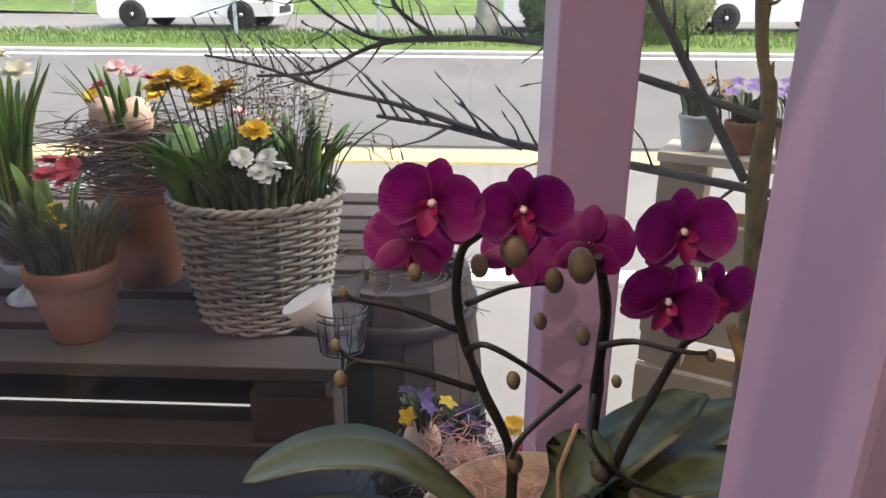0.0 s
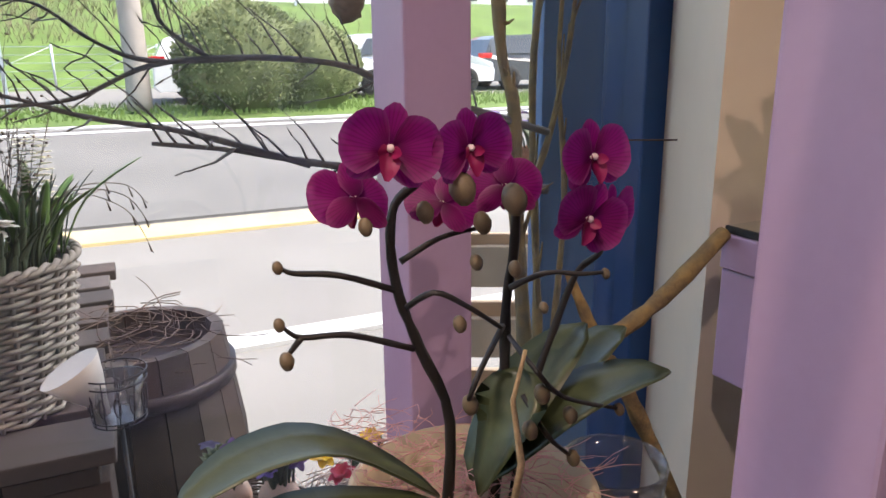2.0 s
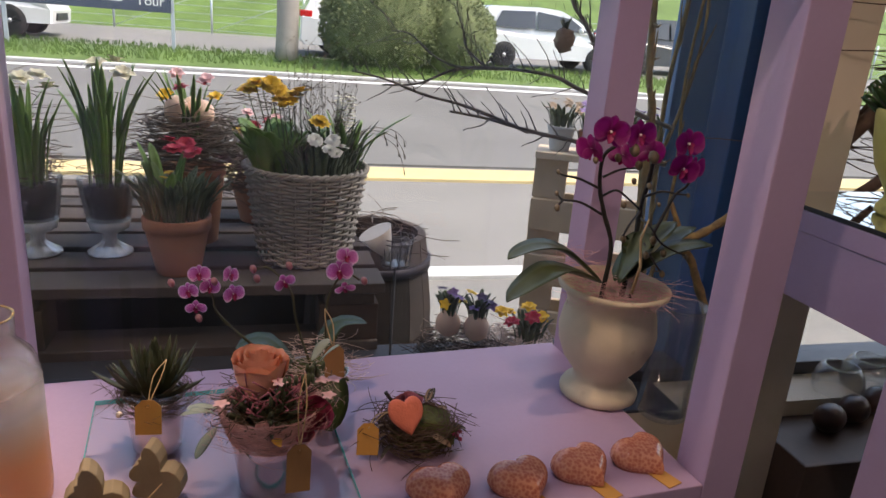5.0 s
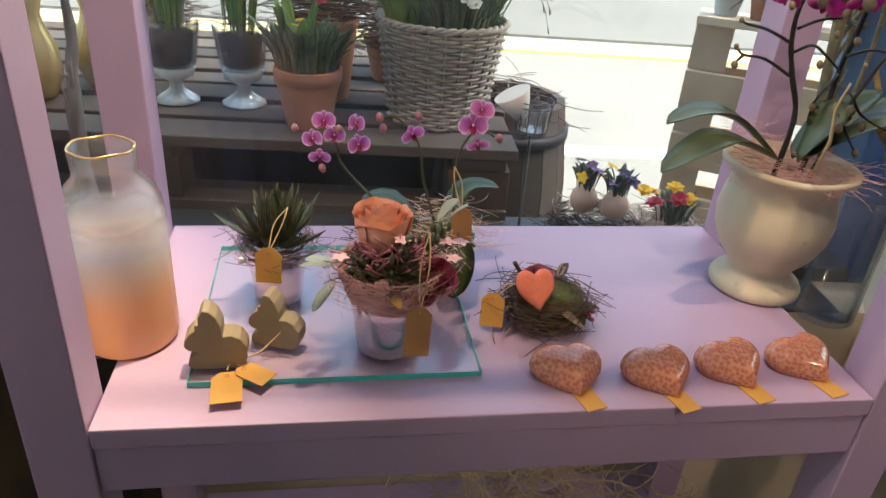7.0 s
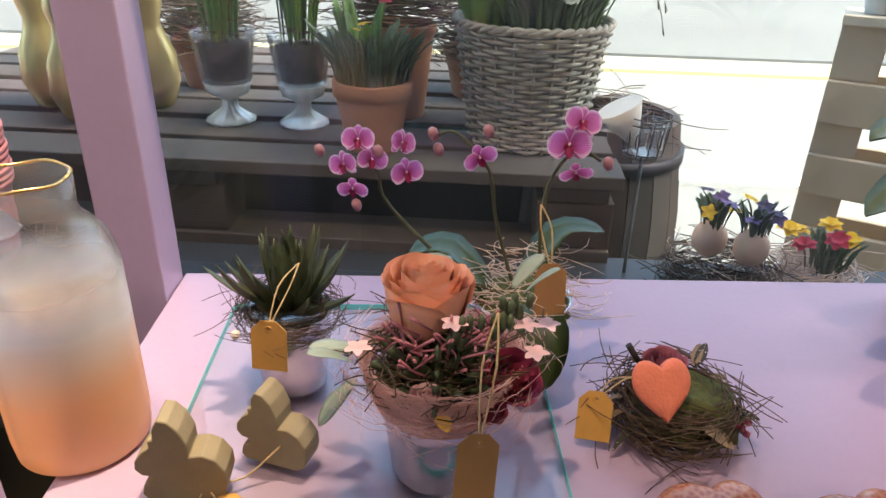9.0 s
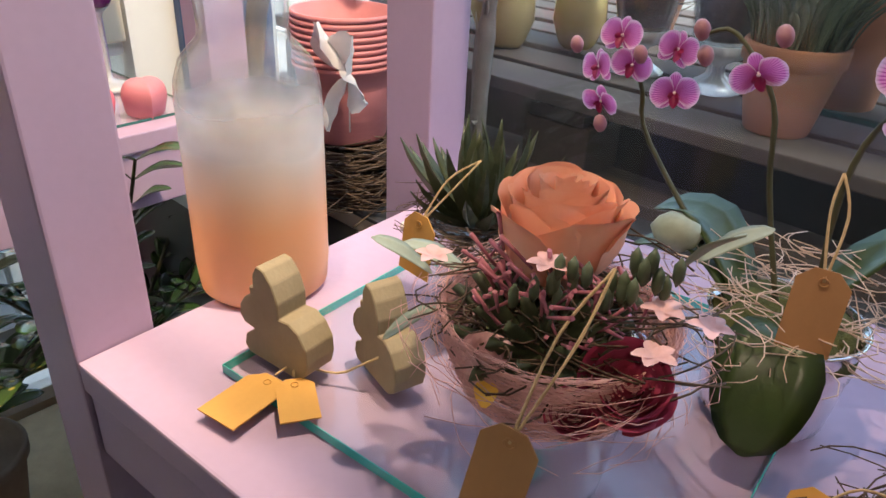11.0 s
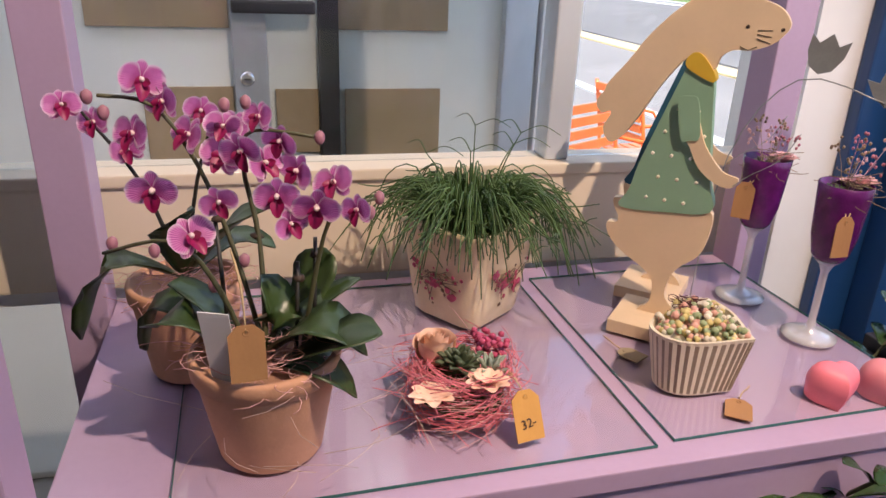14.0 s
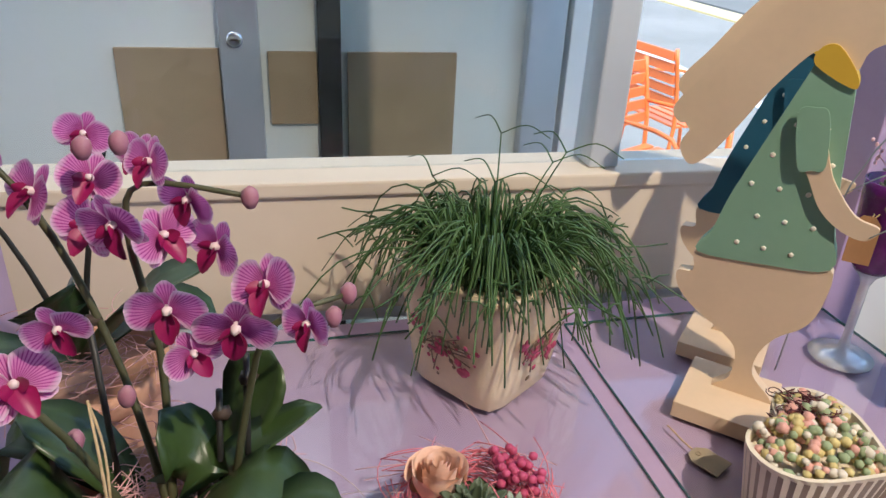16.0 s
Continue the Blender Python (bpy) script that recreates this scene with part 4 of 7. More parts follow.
for p, d in (((-0.048, -0.01, 0.10), (-0.8, -0.3, 0.3)), ((-0.05, -0.02, 0.085), (-0.6, -0.7, -0.5)), ((-0.055, 0.0, 0.09), (-1, 0.3, -0.1)), ((-0.05, -0.03, 0.105), (-0.7, -0.5, 0.6)), ((0.045, 0.025, 0.13), (0.5, 0.5, 0.5)), ((0.05, 0.0, 0.14), (0.6, -0.2, 0.8))):
    v = Vector(d).normalized()
    part("leaf", blade(bmesh.new(), [p, Vector(p) + v * 0.017, Vector(p) + v * 0.034 + Vector((0, 0, -0.004))], 0.013, 0.2, 0.0005), SILVERLEAF, arr)
part("twig_ring", fibres(bmesh.new(), (0.03, 0.01, 0.105), 0.05, 0.02, 26, 0.0006, 15, 1.1, 0.4), TWIG, arr)
hang_tag(arr, pose(0.028, -0.067, 0.088, -14, 6, 12), BROWNCARD, (0.035, -0.025, 0.142), 0.024, 0.046)

# succulent in a tin
suc = thing("succulent_pot", "spiky green succulent in a silver tin with a price tag", "plant", pose(-0.482, 0.386, ZG))
tin(suc, 0.026, 0.032, 0.068)
part("leaf_rosette", spears(bmesh.new(), (0, 0, 0.066), 0.066, 46, 31, 0.017), SPIKY, suc)
part("twig_ring", twigs(bmesh.new(), (0, 0, 0.066), 0.042, 0.010, 220, 0.0004, 33, 0.6), TWIG, suc, "ring of fine twigs")
part("pearl", ball(bmesh.new(), (-0.032, -0.033, 0.062), 0.0038), PEARL, suc)
hang_tag(suc, pose(0.0, -0.052, 0.088, -8, 0, -4), CARD, (0.016, -0.02, 0.118), 0.026, 0.038)

# small striped orchids in a tin
sml = thing("potted_orchid", "small pink striped orchids in a silver tin", "plant", pose(-0.302, 0.434, ZG))
tin(sml, 0.034, 0.040, 0.062)
part("sisal", fibres(bmesh.new(), (0.0, 0, 0.070), 0.052, 0.02, 170, 0.00045, 41), PALEFIBRE, sml)
part("moss", ball(bmesh.new(), (0, 0, 0.052), 0.038, (1, 1, 0.5), 3, 0.3, freq=7), MOSS, sml)
for line, w in (([(0.005, -0.012, 0.062), (0.008, -0.040, 0.070), (0.012, -0.058, 0.046), (0.014, -0.066, 0.014)], 0.050), ([(-0.02, 0.0, 0.055), (-0.06, 0.02, 0.09), (-0.095, 0.02, 0.085)], 0.04), ([(0.0, 0.02, 0.05), (0.03, 0.05, 0.095), (0.07, 0.05, 0.10)], 0.035), ([(-0.01, -0.01, 0.05), (-0.055, 0.01, 0.075), (-0.10, 0.01, 0.062)], 0.035)):
    part("leaf", blade(bmesh.new(), line, w, 0.10 if w > 0.045 else 0.3, 0.0012), OLEAF, sml)
P3 = orchid_flower(0.0138)
PM = (PINKPET, LIPDARK, COLUMN)
lines = ([(-0.03, 0.01, 0.05), (-0.110, 0.028, 0.121), (-0.121, 0.028, 0.151), (-0.130, 0.026, 0.174)], [(0.0, -0.005, 0.05), (-0.024, -0.008, 0.128), (-0.032, -0.012, 0.173), (-0.057, -0.012, 0.201), (-0.072, -0.012, 0.198)],
         [(0.018, -0.01, 0.05), (0.010, -0.015, 0.115), (0.012, -0.015, 0.165), (0.030, -0.013, 0.193), (0.048, -0.013, 0.185)])
for line in lines:
    stem(sml, line, 0.0018, 0.0011, GSTEM)
for p, f, roll, s in (((-0.135, 0.020, 0.182), (0.1, -1, 0.3), 0, 0.95), ((-0.146, 0.018, 0.162), (-0.3, -1, 0.1), 15, 0.9), ((-0.124, 0.016, 0.168), (0.3, -1, 0.0), -10, 0.9), ((-0.098, 0.022, 0.156), (0.5, -1, 0.1), 5, 1.0), ((-0.102, 0.022, 0.180), (0.9, -0.8, 0.3), -20, 0.9),
                      ((-0.139, 0.014, 0.144), (0.0, -1, -0.4), 0, 0.9), ((-0.040, -0.018, 0.186), (0.4, -0.9, -0.3), 25, 0.95), ((0.024, -0.016, 0.197), (-0.1, -1, 0.1), 5, 1.15), ((0.032, -0.008, 0.211), (0.2, -0.9, 0.5), -15, 1.0), ((0.030, -0.020, 0.179), (0.1, -0.8, -0.6), 15, 0.9)):
    set_flower(sml, P3, PM, p, f, roll, s)
for p in ((-0.166, 0.020, 0.172), (-0.118, 0.012, 0.176), (-0.074, -0.013, 0.200), (-0.070, -0.012, 0.188), (-0.034, -0.014, 0.204), (0.054, -0.012, 0.183), (-0.136, 0.010, 0.131)):
    bud(sml, p, 0.0048, PINKBUD, (0.3, 0, -1))
part("snail_shell", ball(bmesh.new(), (-0.070, 0.0, 0.085), 0.015, (1, 0.8, 0.75), 2, 0.1), SILVERLEAF, sml)
hang_tag(sml, pose(0.018, -0.034, 0.110, -10, 0, 10), BROWNCARD, (0.008, -0.016, 0.150), 0.024, 0.042)

# nest with a felt heart
nest = thing("nest_arrangement", "small twig nest with a coral felt heart and a dried rose", "flower arrangement", pose(-0.187, 0.362, Z))
part("twig_ring", twigs(bmesh.new(), (0, 0, 0.024), 0.048, 0.018, 420, 0.0006, 51, 0.45), TWIG, nest, "ring of dark twigs")
part("moss", ball(bmesh.new(), (0.008, 0.0, 0.022), 0.038, (1, 1, 0.5), 3, 0.4, freq=8), MOSS, nest)
part("felt_heart", heart_solid(bmesh.new(), 0.022, 0.007, 6, 40, False), FELT, nest, "coral felt heart", m=pose(-0.018, -0.022, 0.056, 52, 0, 14) @ Matrix.Diagonal((1, 1.25, 1, 1)))
part("dried_rose", rose_bloom(bmesh.new(), (-0.004, 0.022, 0.050), 0.017, 61, 5), MAUVE, nest)
g = pix(52)
for _ in range(18):
    a = g.uniform(0, 6.28)
    d = Vector((math.cos(a), math.sin(a), g.uniform(-0.3, 0.5)))
    part("feather", sheet(bmesh.new(), d * 0.033 + Vector((0, 0, 0.024)), d, (-d.y, d.x, 0.4), g.uniform(0.020, 0.030), 0.009, 0.3, -0.25, 5, 2), g.choice((FEATHER, GUINEA)), nest)
bm = bmesh.new()
for _ in range(30):
    ball(bm, (0.045 + g.uniform(-0.008, 0.008), -0.005 + g.uniform(-0.012, 0.012), 0.018 + g.uniform(-0.008, 0.008)), 0.0032, sub=1)
tagged(part("berry_cluster", bm, DEEPPINK, nest), kind="stuff")
part("stick", tube(bmesh.new(), [(-0.026, 0.01, 0.05), (-0.037, 0.012, 0.066)], 0.0022, 0.0028, 6), STEM, nest)
hang_tag(nest, pose(-0.060, -0.012, 0.040, -28, 0, -8), CARD, (-0.03, 0.0, 0.046), 0.025, 0.036)

# glazed hearts
hm = mesh_of(heart_solid(bmesh.new(), 0.0375, 0.021, 10, 64), "heart")
hm.materials.append(HEARTST)
for k, (x, y, rz) in enumerate(((-0.180, 0.262, 10), (-0.087, 0.262, 16), (-0.005, 0.277, 20), (0.077, 0.288, 22))):
    ob = new("glazed_heart", hm)
    ob.matrix_basis = pose(x, y, Z + 0.008, 4, 0, rz)
    tagged(ob, "glossy speckled terracotta-coloured heart on the lilac shelf", "ornament", "glazed hearts")
    lay_tag("ochre card price tag under a glazed heart", x + 0.006, y - 0.014, Z + 0.0005, 20, CARD, 0.022, 0.040)

# little wooden rabbits
def bunny(m):
    bm = bmesh.new()
    out = [(-0.024, 0.0), (0.018, 0.0), (0.0245, 0.005), (0.027, 0.014), (0.0265, 0.024), (0.021, 0.033), (0.013, 0.037), (0.005, 0.036), (0.005, 0.046), (0.001, 0.057), (-0.005, 0.064), (-0.011, 0.065), (-0.015, 0.058), (-0.0155, 0.050), (-0.019, 0.049), (-0.0185, 0.044), (-0.024, 0.040), (-0.029, 0.033), (-0.030, 0.026), (-0.026, 0.021), (-0.018, 0.020), (-0.019, 0.017), (-0.026, 0.013), (-0.028, 0.005)]
    vs = [bm.verts.new((x, -0.011, z)) for x, z in out]
    f = bm.faces.new(vs)
    gg = bmesh.ops.extrude_face_region(bm, geom=[f])
    bmesh.ops.translate(bm, vec=(0, 0.022, 0), verts=[v for v in gg["geom"] if isinstance(v, bmesh.types.BMVert)])
    bmesh.ops.recalc_face_normals(bm, faces=bm.faces)
    bmesh.ops.bevel(bm, geom=[e for e in bm.edges], offset=0.0007, segments=1, affect="EDGES")
    ob = part("wooden_rabbit", bm, RAWWOOD, m=m)
    return tagged(ob, "small sawn rabbit figure of pale unpainted wood", "ornament", "wooden rabbits")


bunny(pose(-0.520, 0.264, ZG, 0, 0, 6))
bunny(pose(-0.469, 0.298, ZG, 0, 0, -14) @ Matrix.Scale(0.92, 4))
lay_tag("ochre card price tags tied to the wooden rabbits", -0.510, 0.246, Z + 0.008, 10, CARD, 0.028, 0.044)
lay_tag("ochre card price tag tied to a wooden rabbit", -0.500, 0.252, Z + 0.0095, 60, CARD, 0.022, 0.036)
tagged(new("cord", mesh_of(tube(bmesh.new(), arc((-0.502, 0.262, Z + 0.012), (-0.462, 0.29, Z + 0.03), 0.006, 8, 0.01), 0.0008, None, 5), "cord")), "jute cord between the two wooden rabbits", "cord").data.materials.append(CORD)

# ---- shelf by the side window ----
CLAYPINK = mat("orange_clay", (0.58, 0.32, 0.20), 0.85, 0.12, 22, 0.25)
FLORAL = spots("painted_rose_ceramic", (0.70, 0.62, 0.42), (0.36, 0.05, 0.08), 52, 0.10, 0.22, 0.35, 0.05)
RHIP = leafy("rhipsalis", (0.035, 0.085, 0.02), (0.09, 0.17, 0.045), 0.5, 60)
STRIPE_D = mat("brown_glaze_stripe", (0.26, 0.20, 0.14), 0.5, 0.15, 60, 0.1)
STRIPE_L = mat("cream_glaze_stripe", (0.66, 0.58, 0.43), 0.5, 0.1, 60, 0.1)
PEACHROSE = mat("pale_peach_petals", (0.88, 0.60, 0.44), 0.6, 0.12, 60, 0.05)
REDHAY = mat("dyed_red_hay", (0.72, 0.20, 0.24), 0.8, 0.35, 90, 0)
PURPLE = mat("purple_filling", (0.10, 0.010, 0.12), 0.15, 0.35, 90, 0.4)
PINKSOAP = mat("pink_heart_glaze", (0.80, 0.20, 0.26), 0.5, 0.08, 30, 0.05)
RABBODY = mat("rabbit_cream_paint", (0.72, 0.55, 0.36), 0.6, 0.06, 20, 0.1)
RABGREEN = mat("rabbit_sage_paint", (0.24, 0.40, 0.27), 0.6, 0.06, 20, 0.1)
RABBLUE = mat("rabbit_teal_paint", (0.015, 0.09, 0.15), 0.6, 0.06, 20, 0.1)
RABDOT = mat("rabbit_dot_paint", (0.78, 0.74, 0.6), 0.6, 0.05, 20, 0)
RABYELL = mat("rabbit_collar_paint", (0.62, 0.40, 0.03), 0.6, 0.06, 20, 0)
ZINC = mat("grey_zinc", (0.34, 0.36, 0.36), 0.4, 0.15, 40, 0.1, 0.6)

DEDGE = mat("dark_glass_edge", (0.03, 0.13, 0.12), 0.2, 0.1, 20, 0.0)
glass_plate("clear glass plate lying under the clay pot", pose(-1.372, -0.285, Z - 0.0035, 0, 0, 2.0), 0.388, 0.425, 0.003, DEDGE)
glass_plate("clear glass plate lying under the rabbit figures", pose(-1.372, 0.160, Z - 0.0035, 0, 0, 2.0), 0.368, 0.315, 0.003, DEDGE)
ZB = Z + 0.0005


def clay_pot(parent, r0, r1, h, material, rim=0.018):
    prof = [(r0 * 0.96, 0), (r0, 0.003), (r1 * 0.94, h - rim - 0.003), (r1 * 0.95, h - rim), (r1 * 1.01, h - rim + 0.002), (r1 * 1.02, h - 0.003), (r1, h), (r1 * 0.92, h), (r1 * 0.88, h - 0.012), (0, h - 0.014)]
    return part("pot", lathe(bmesh.new(), prof, 40, 0.008), material, parent, "", True)


bp = thing("potted_orchid", "pink striped moth orchids in an orange clay pot", "plant", pose(-1.066, -0.192, ZB))
clay_pot(bp, 0.045, 0.062, 0.098, CLAYPINK)
part("sisal", fibres(bmesh.new(), (0, 0, 0.098), 0.056, 0.014, 190, 0.00045, 71), FIBRE, bp, "pink sisal fibres")
part("sisal", fibres(bmesh.new(), (0.01, 0.02, 0.04), 0.085, 0.045, 26, 0.0003, 72, 1.3, 0.8), PALEFIBRE, bp)
for line, w in (([(-0.01, -0.005, 0.085), (-0.014, 0.034, 0.118), (-0.016, 0.082, 0.149)], 0.034), ([(0.0, 0.0, 0.09), (0.026, 0.042, 0.128), (0.03, 0.082, 0.100)], 0.066), ([(0.01, 0.005, 0.09), (0.036, 0.042, 0.094), (0.04, 0.072, 0.066)], 0.046),
                ([(-0.006, 0.0, 0.085), (-0.004, 0.011, 0.124), (-0.010, 0.000, 0.160)], 0.046), ([(-0.02, -0.02, 0.085), (-0.026, -0.045, 0.122), (-0.026, -0.075, 0.150)], 0.05), ([(-0.03, -0.03, 0.085), (-0.05, -0.085, 0.120), (-0.052, -0.105, 0.075)], 0.05),
                ([(0.02, 0.01, 0.09), (0.040, 0.055, 0.118), (0.046, 0.092, 0.128)], 0.058), ([(-0.02, 0.02, 0.09), (-0.040, 0.045, 0.135), (-0.05, 0.055, 0.165)], 0.05), ([(0.0, -0.03, 0.09), (0.012, -0.062, 0.135), (0.0, -0.085, 0.125)], 0.052)):
    part("leaf", blade(bmesh.new(), line, w, 0.3, 0.002, peak=0.6), OLEAF, bp)
P4 = orchid_flower(0.0180, 1.5)
ST = ([(0.0, 0.0, 0.09), (-0.03, -0.02, 0.17), (-0.045, -0.045, 0.245), (-0.05, -0.075, 0.292), (-0.04, -0.112, 0.302)],
      [(0.0, 0.0, 0.09), (-0.03, 0.0, 0.18), (-0.045, -0.01, 0.245), (-0.045, 0.0, 0.272), (-0.035, 0.05, 0.268)],
      [(0.0, 0.03, 0.09), (0.0, 0.045, 0.17), (0.003, 0.06, 0.215), (-0.01, 0.095, 0.222)],
      [(0.015, -0.01, 0.09), (0.02, -0.03, 0.16), (0.022, -0.06, 0.205), (0.0, -0.115, 0.190)])
for line in ST:
    stem(bp, line, 0.0024, 0.0014, GSTEM)
for line in ([(0.0, 0.04, 0.09), (-0.012, 0.045, 0.19)], [(0.0, 0.025, 0.09), (-0.01, 0.03, 0.17)], [(-0.02, -0.03, 0.09), (-0.04, -0.035, 0.20)]):
    part("stake", tube(bmesh.new(), line, 0.0018, None, 6), STEM, bp)
for p in ((-0.012, 0.045, 0.175), (-0.009, 0.03, 0.155), (-0.038, -0.033, 0.2), (-0.034, -0.002, 0.185)):
    part("clip", ball(bmesh.new(), p, 0.005, (1, 1.2, 0.8), 1, 0.4), INK, bp, "dark plant clip")
SPR = ((-0.046, -0.081, 0.312), (-0.046, -0.065, 0.295), (-0.046, -0.090, 0.270), (-0.046, -0.049, 0.268), (-0.046, -0.023, 0.274), (-0.046, 0.006, 0.282), (-0.046, 0.022, 0.263), (-0.04, -0.025, 0.252), (-0.04, 0.007, 0.245), (-0.04, 0.034, 0.238),
       (0.024, -0.070, 0.246), (0.028, -0.025, 0.237), (0.03, -0.047, 0.210), (0.015, 0.016, 0.235), (0.02, 0.025, 0.214), (0.02, 0.045, 0.227), (0.015, 0.060, 0.243), (0.012, 0.078, 0.220), (-0.02, -0.008, 0.262))
g = pix(77)
for p in SPR:
    set_flower(bp, P4, PM, p, (1, g.uniform(-1.1, 0.9), g.uniform(-0.35, 0.8)), g.uniform(-25, 25), g.uniform(0.80, 1.05))
for p in ((-0.035, -0.118, 0.302), (-0.035, -0.108, 0.290), (-0.03, -0.02, 0.296), (-0.03, -0.004, 0.298), (-0.03, 0.052, 0.269), (-0.02, -0.112, 0.190), (-0.01, -0.08, 0.186), (-0.012, 0.098, 0.222), (-0.008, 0.09, 0.211), (0.0, -0.012, 0.178), (0.01, -0.036, 0.162)):
    bud(bp, p, 0.0052, PINKBUD, (0.3, 0, -1))
hang_tag(bp, pose(0.058, -0.012, 0.150, -6, 0, 96), BROWNCARD, (0.03, -0.02, 0.20), 0.027, 0.046)
part("label_stake", boxed(-0.001, 0.0, -0.012, 0.012, 0, 0.07, 0, pose(0.038, -0.03, 0.09, 0, 12, -20)), mat("white_plastic", (0.8, 0.8, 0.78), 0.4, 0.03, 40, 0), bp, "white plant label")

b2 = thing("potted_orchid", "second orchid plant in an orange clay pot behind", "plant", pose(-1.215, -0.270, ZB))
clay_pot(b2, 0.042, 0.056, 0.10, CLAYPINK)
part("sisal", fibres(bmesh.new(), (0, 0, 0.10), 0.055, 0.02, 120, 0.00045, 75), FIBRE, b2)
for line, w in (([(0, 0, 0.1), (0.03, -0.06, 0.13), (0.02, -0.10, 0.05)], 0.05), ([(0, 0, 0.1), (0.02, 0.05, 0.16), (0.02, 0.09, 0.18)], 0.048), ([(0, 0, 0.1), (-0.02, 0.05, 0.13), (-0.02, 0.09, 0.12)], 0.048), ([(0, 0, 0.1), (0.04, 0.0, 0.16), (0.05, 0.02, 0.19)], 0.045)):
    part("leaf", blade(bmesh.new(), line, w, 0.3, 0.002), OLEAF, b2)
for line in ([(0, 0, 0.1), (0.0, -0.03, 0.2), (0.01, -0.07, 0.27)], [(0, 0, 0.1), (0.0, 0.02, 0.2), (0.01, 0.04, 0.26)]):
    stem(b2, line, 0.0024, 0.0014, STEM)
for p in ((0.01, -0.085, 0.275), (0.01, -0.06, 0.26), (0.012, 0.03, 0.27), (0.01, 0.06, 0.255), (0.012, -0.035, 0.235)):
    set_flower(b2, P4, PM, p, (1, g.uniform(-0.6, 0.4), g.uniform(0.0, 0.5)), g.uniform(-25, 25), 0.9)

# square painted pot with a trailing plant
sq = thing("potted_plant", "trailing green rush cactus in a square cream pot with painted roses", "plant", pose(-1.297, 0.048, ZB, 0, 0, 37))
bm = bmesh.new()
rows = []
for s, z in ((0.046, 0), (0.049, 0.003), (0.053, 0.03), (0.058, 0.075), (0.063, 0.112), (0.066, 0.119), (0.066, 0.124), (0.061, 0.124), (0.057, 0.11)):
    ring = []
    for i in range(28):
        a = 2 * math.pi * (i + 0.5) / 28
        c, d = math.cos(a), math.sin(a)
        k = (abs(c) ** 7 + abs(d) ** 7) ** (-1 / 7)
        ring.append(bm.verts.new((s * k * c, s * k * d, z)))
    rows.append(ring)
for p, q in zip(rows, rows[1:]):
    for i in range(28):
        bm.faces.new((p[i], p[(i + 1) % 28], q[(i + 1) % 28], q[i])).smooth = True
bm.faces.new(rows[0][::-1]), bm.faces.new(rows[-1])
part("pot", bm, mat("warm_cream_ceramic", (0.74, 0.61, 0.40), 0.4, 0.12, 30, 0.1), sq, "cream ceramic pot painted with red roses")
for f in range(2):
    bm = bmesh.new()
    gg = pix(300 + f)
    lines = [[(gg.uniform(-0.03, 0.0), 0, gg.uniform(0.02, 0.06)), (gg.uniform(-0.01, 0.01), 0, gg.uniform(0.05, 0.07)), (gg.uniform(0.01, 0.035), 0, gg.uniform(0.03, 0.08))] for _ in range(7)]
    for a in lines:
        tube(bm, spline(a, 6), 0.0006, None, 4, 1)
        for p in spline(a, 6)[::2]:
            ball(bm, (p.x + gg.uniform(-0.006, 0.006), p.y, p.z + gg.uniform(-0.007, 0.007)), gg.uniform(0.0016, 0.0034), (1, 0.25, 1), 1, mi=gg.choice((0, 0, 1)))
    for c in ((-0.028, 0, 0.072), (0.022, 0, 0.045), (-0.004, 0, 0.055)):
        for k in range(7):
            ball(bm, (c[0] + gg.uniform(-0.005, 0.005), 0, c[2] + gg.uniform(-0.005, 0.005)), gg.uniform(0.003, 0.005), (1, 0.2, 1), 1, mi=0)
    tilt = pose(0, -0.0525, 0, 7.8, 0, 0)
    part("painted_rose", bm, [DEEPPINK, mat("dull_rose_green", (0.16, 0.10, 0.05), 0.5, 0.2, 60, 0)], sq, "painted red roses", m=pose(0, 0, 0, 0, 0, 90 * f) @ tilt)
part("soil", lathe(bmesh.new(), [(0.055, 0.108), (0.0, 0.112)], 20), SOIL, sq)
g = pix(81)
for k in range(6):
    bm = bmesh.new()
    for _ in range(75):
        a = g.uniform(0, 6.28)
        r0 = 0.045 * math.sqrt(g.random())
        p = Vector((r0 * math.cos(a), r0 * math.sin(a), 0.112))
        reach, rise = g.uniform(0.02, 0.095), g.uniform(0.025, 0.062)
        d = Vector((math.cos(a), math.sin(a), 0)) + 0.35 * Vector((g.uniform(-1, 1), g.uniform(-1, 1), 0))
        drop = g.uniform(-0.02, 0.065) * reach / 0.09
        pts = spline([p, p + d * reach * 0.35 + Vector((0, 0, rise)), p + d * reach * 0.8 + Vector((0, 0, rise * 0.7)), p + d * reach * 1.1 + Vector((g.uniform(-0.008, 0.008), 0, rise * 0.3 - drop))], 3)
        tube(bm, pts, 0.0011, 0.0007, 4)
        if g.random() < 0.6:
            q = pts[-3]
            e = q + Vector((g.uniform(-0.02, 0.02), g.uniform(-0.02, 0.02), g.uniform(-0.03, 0.012)))
            tube(bm, [q, (q + e) / 2 + Vector((0, 0, 0.003)), e], 0.0009, 0.0006, 4)
    part("trailing_shoot", bm, RHIP, sq)
bm = bmesh.new()
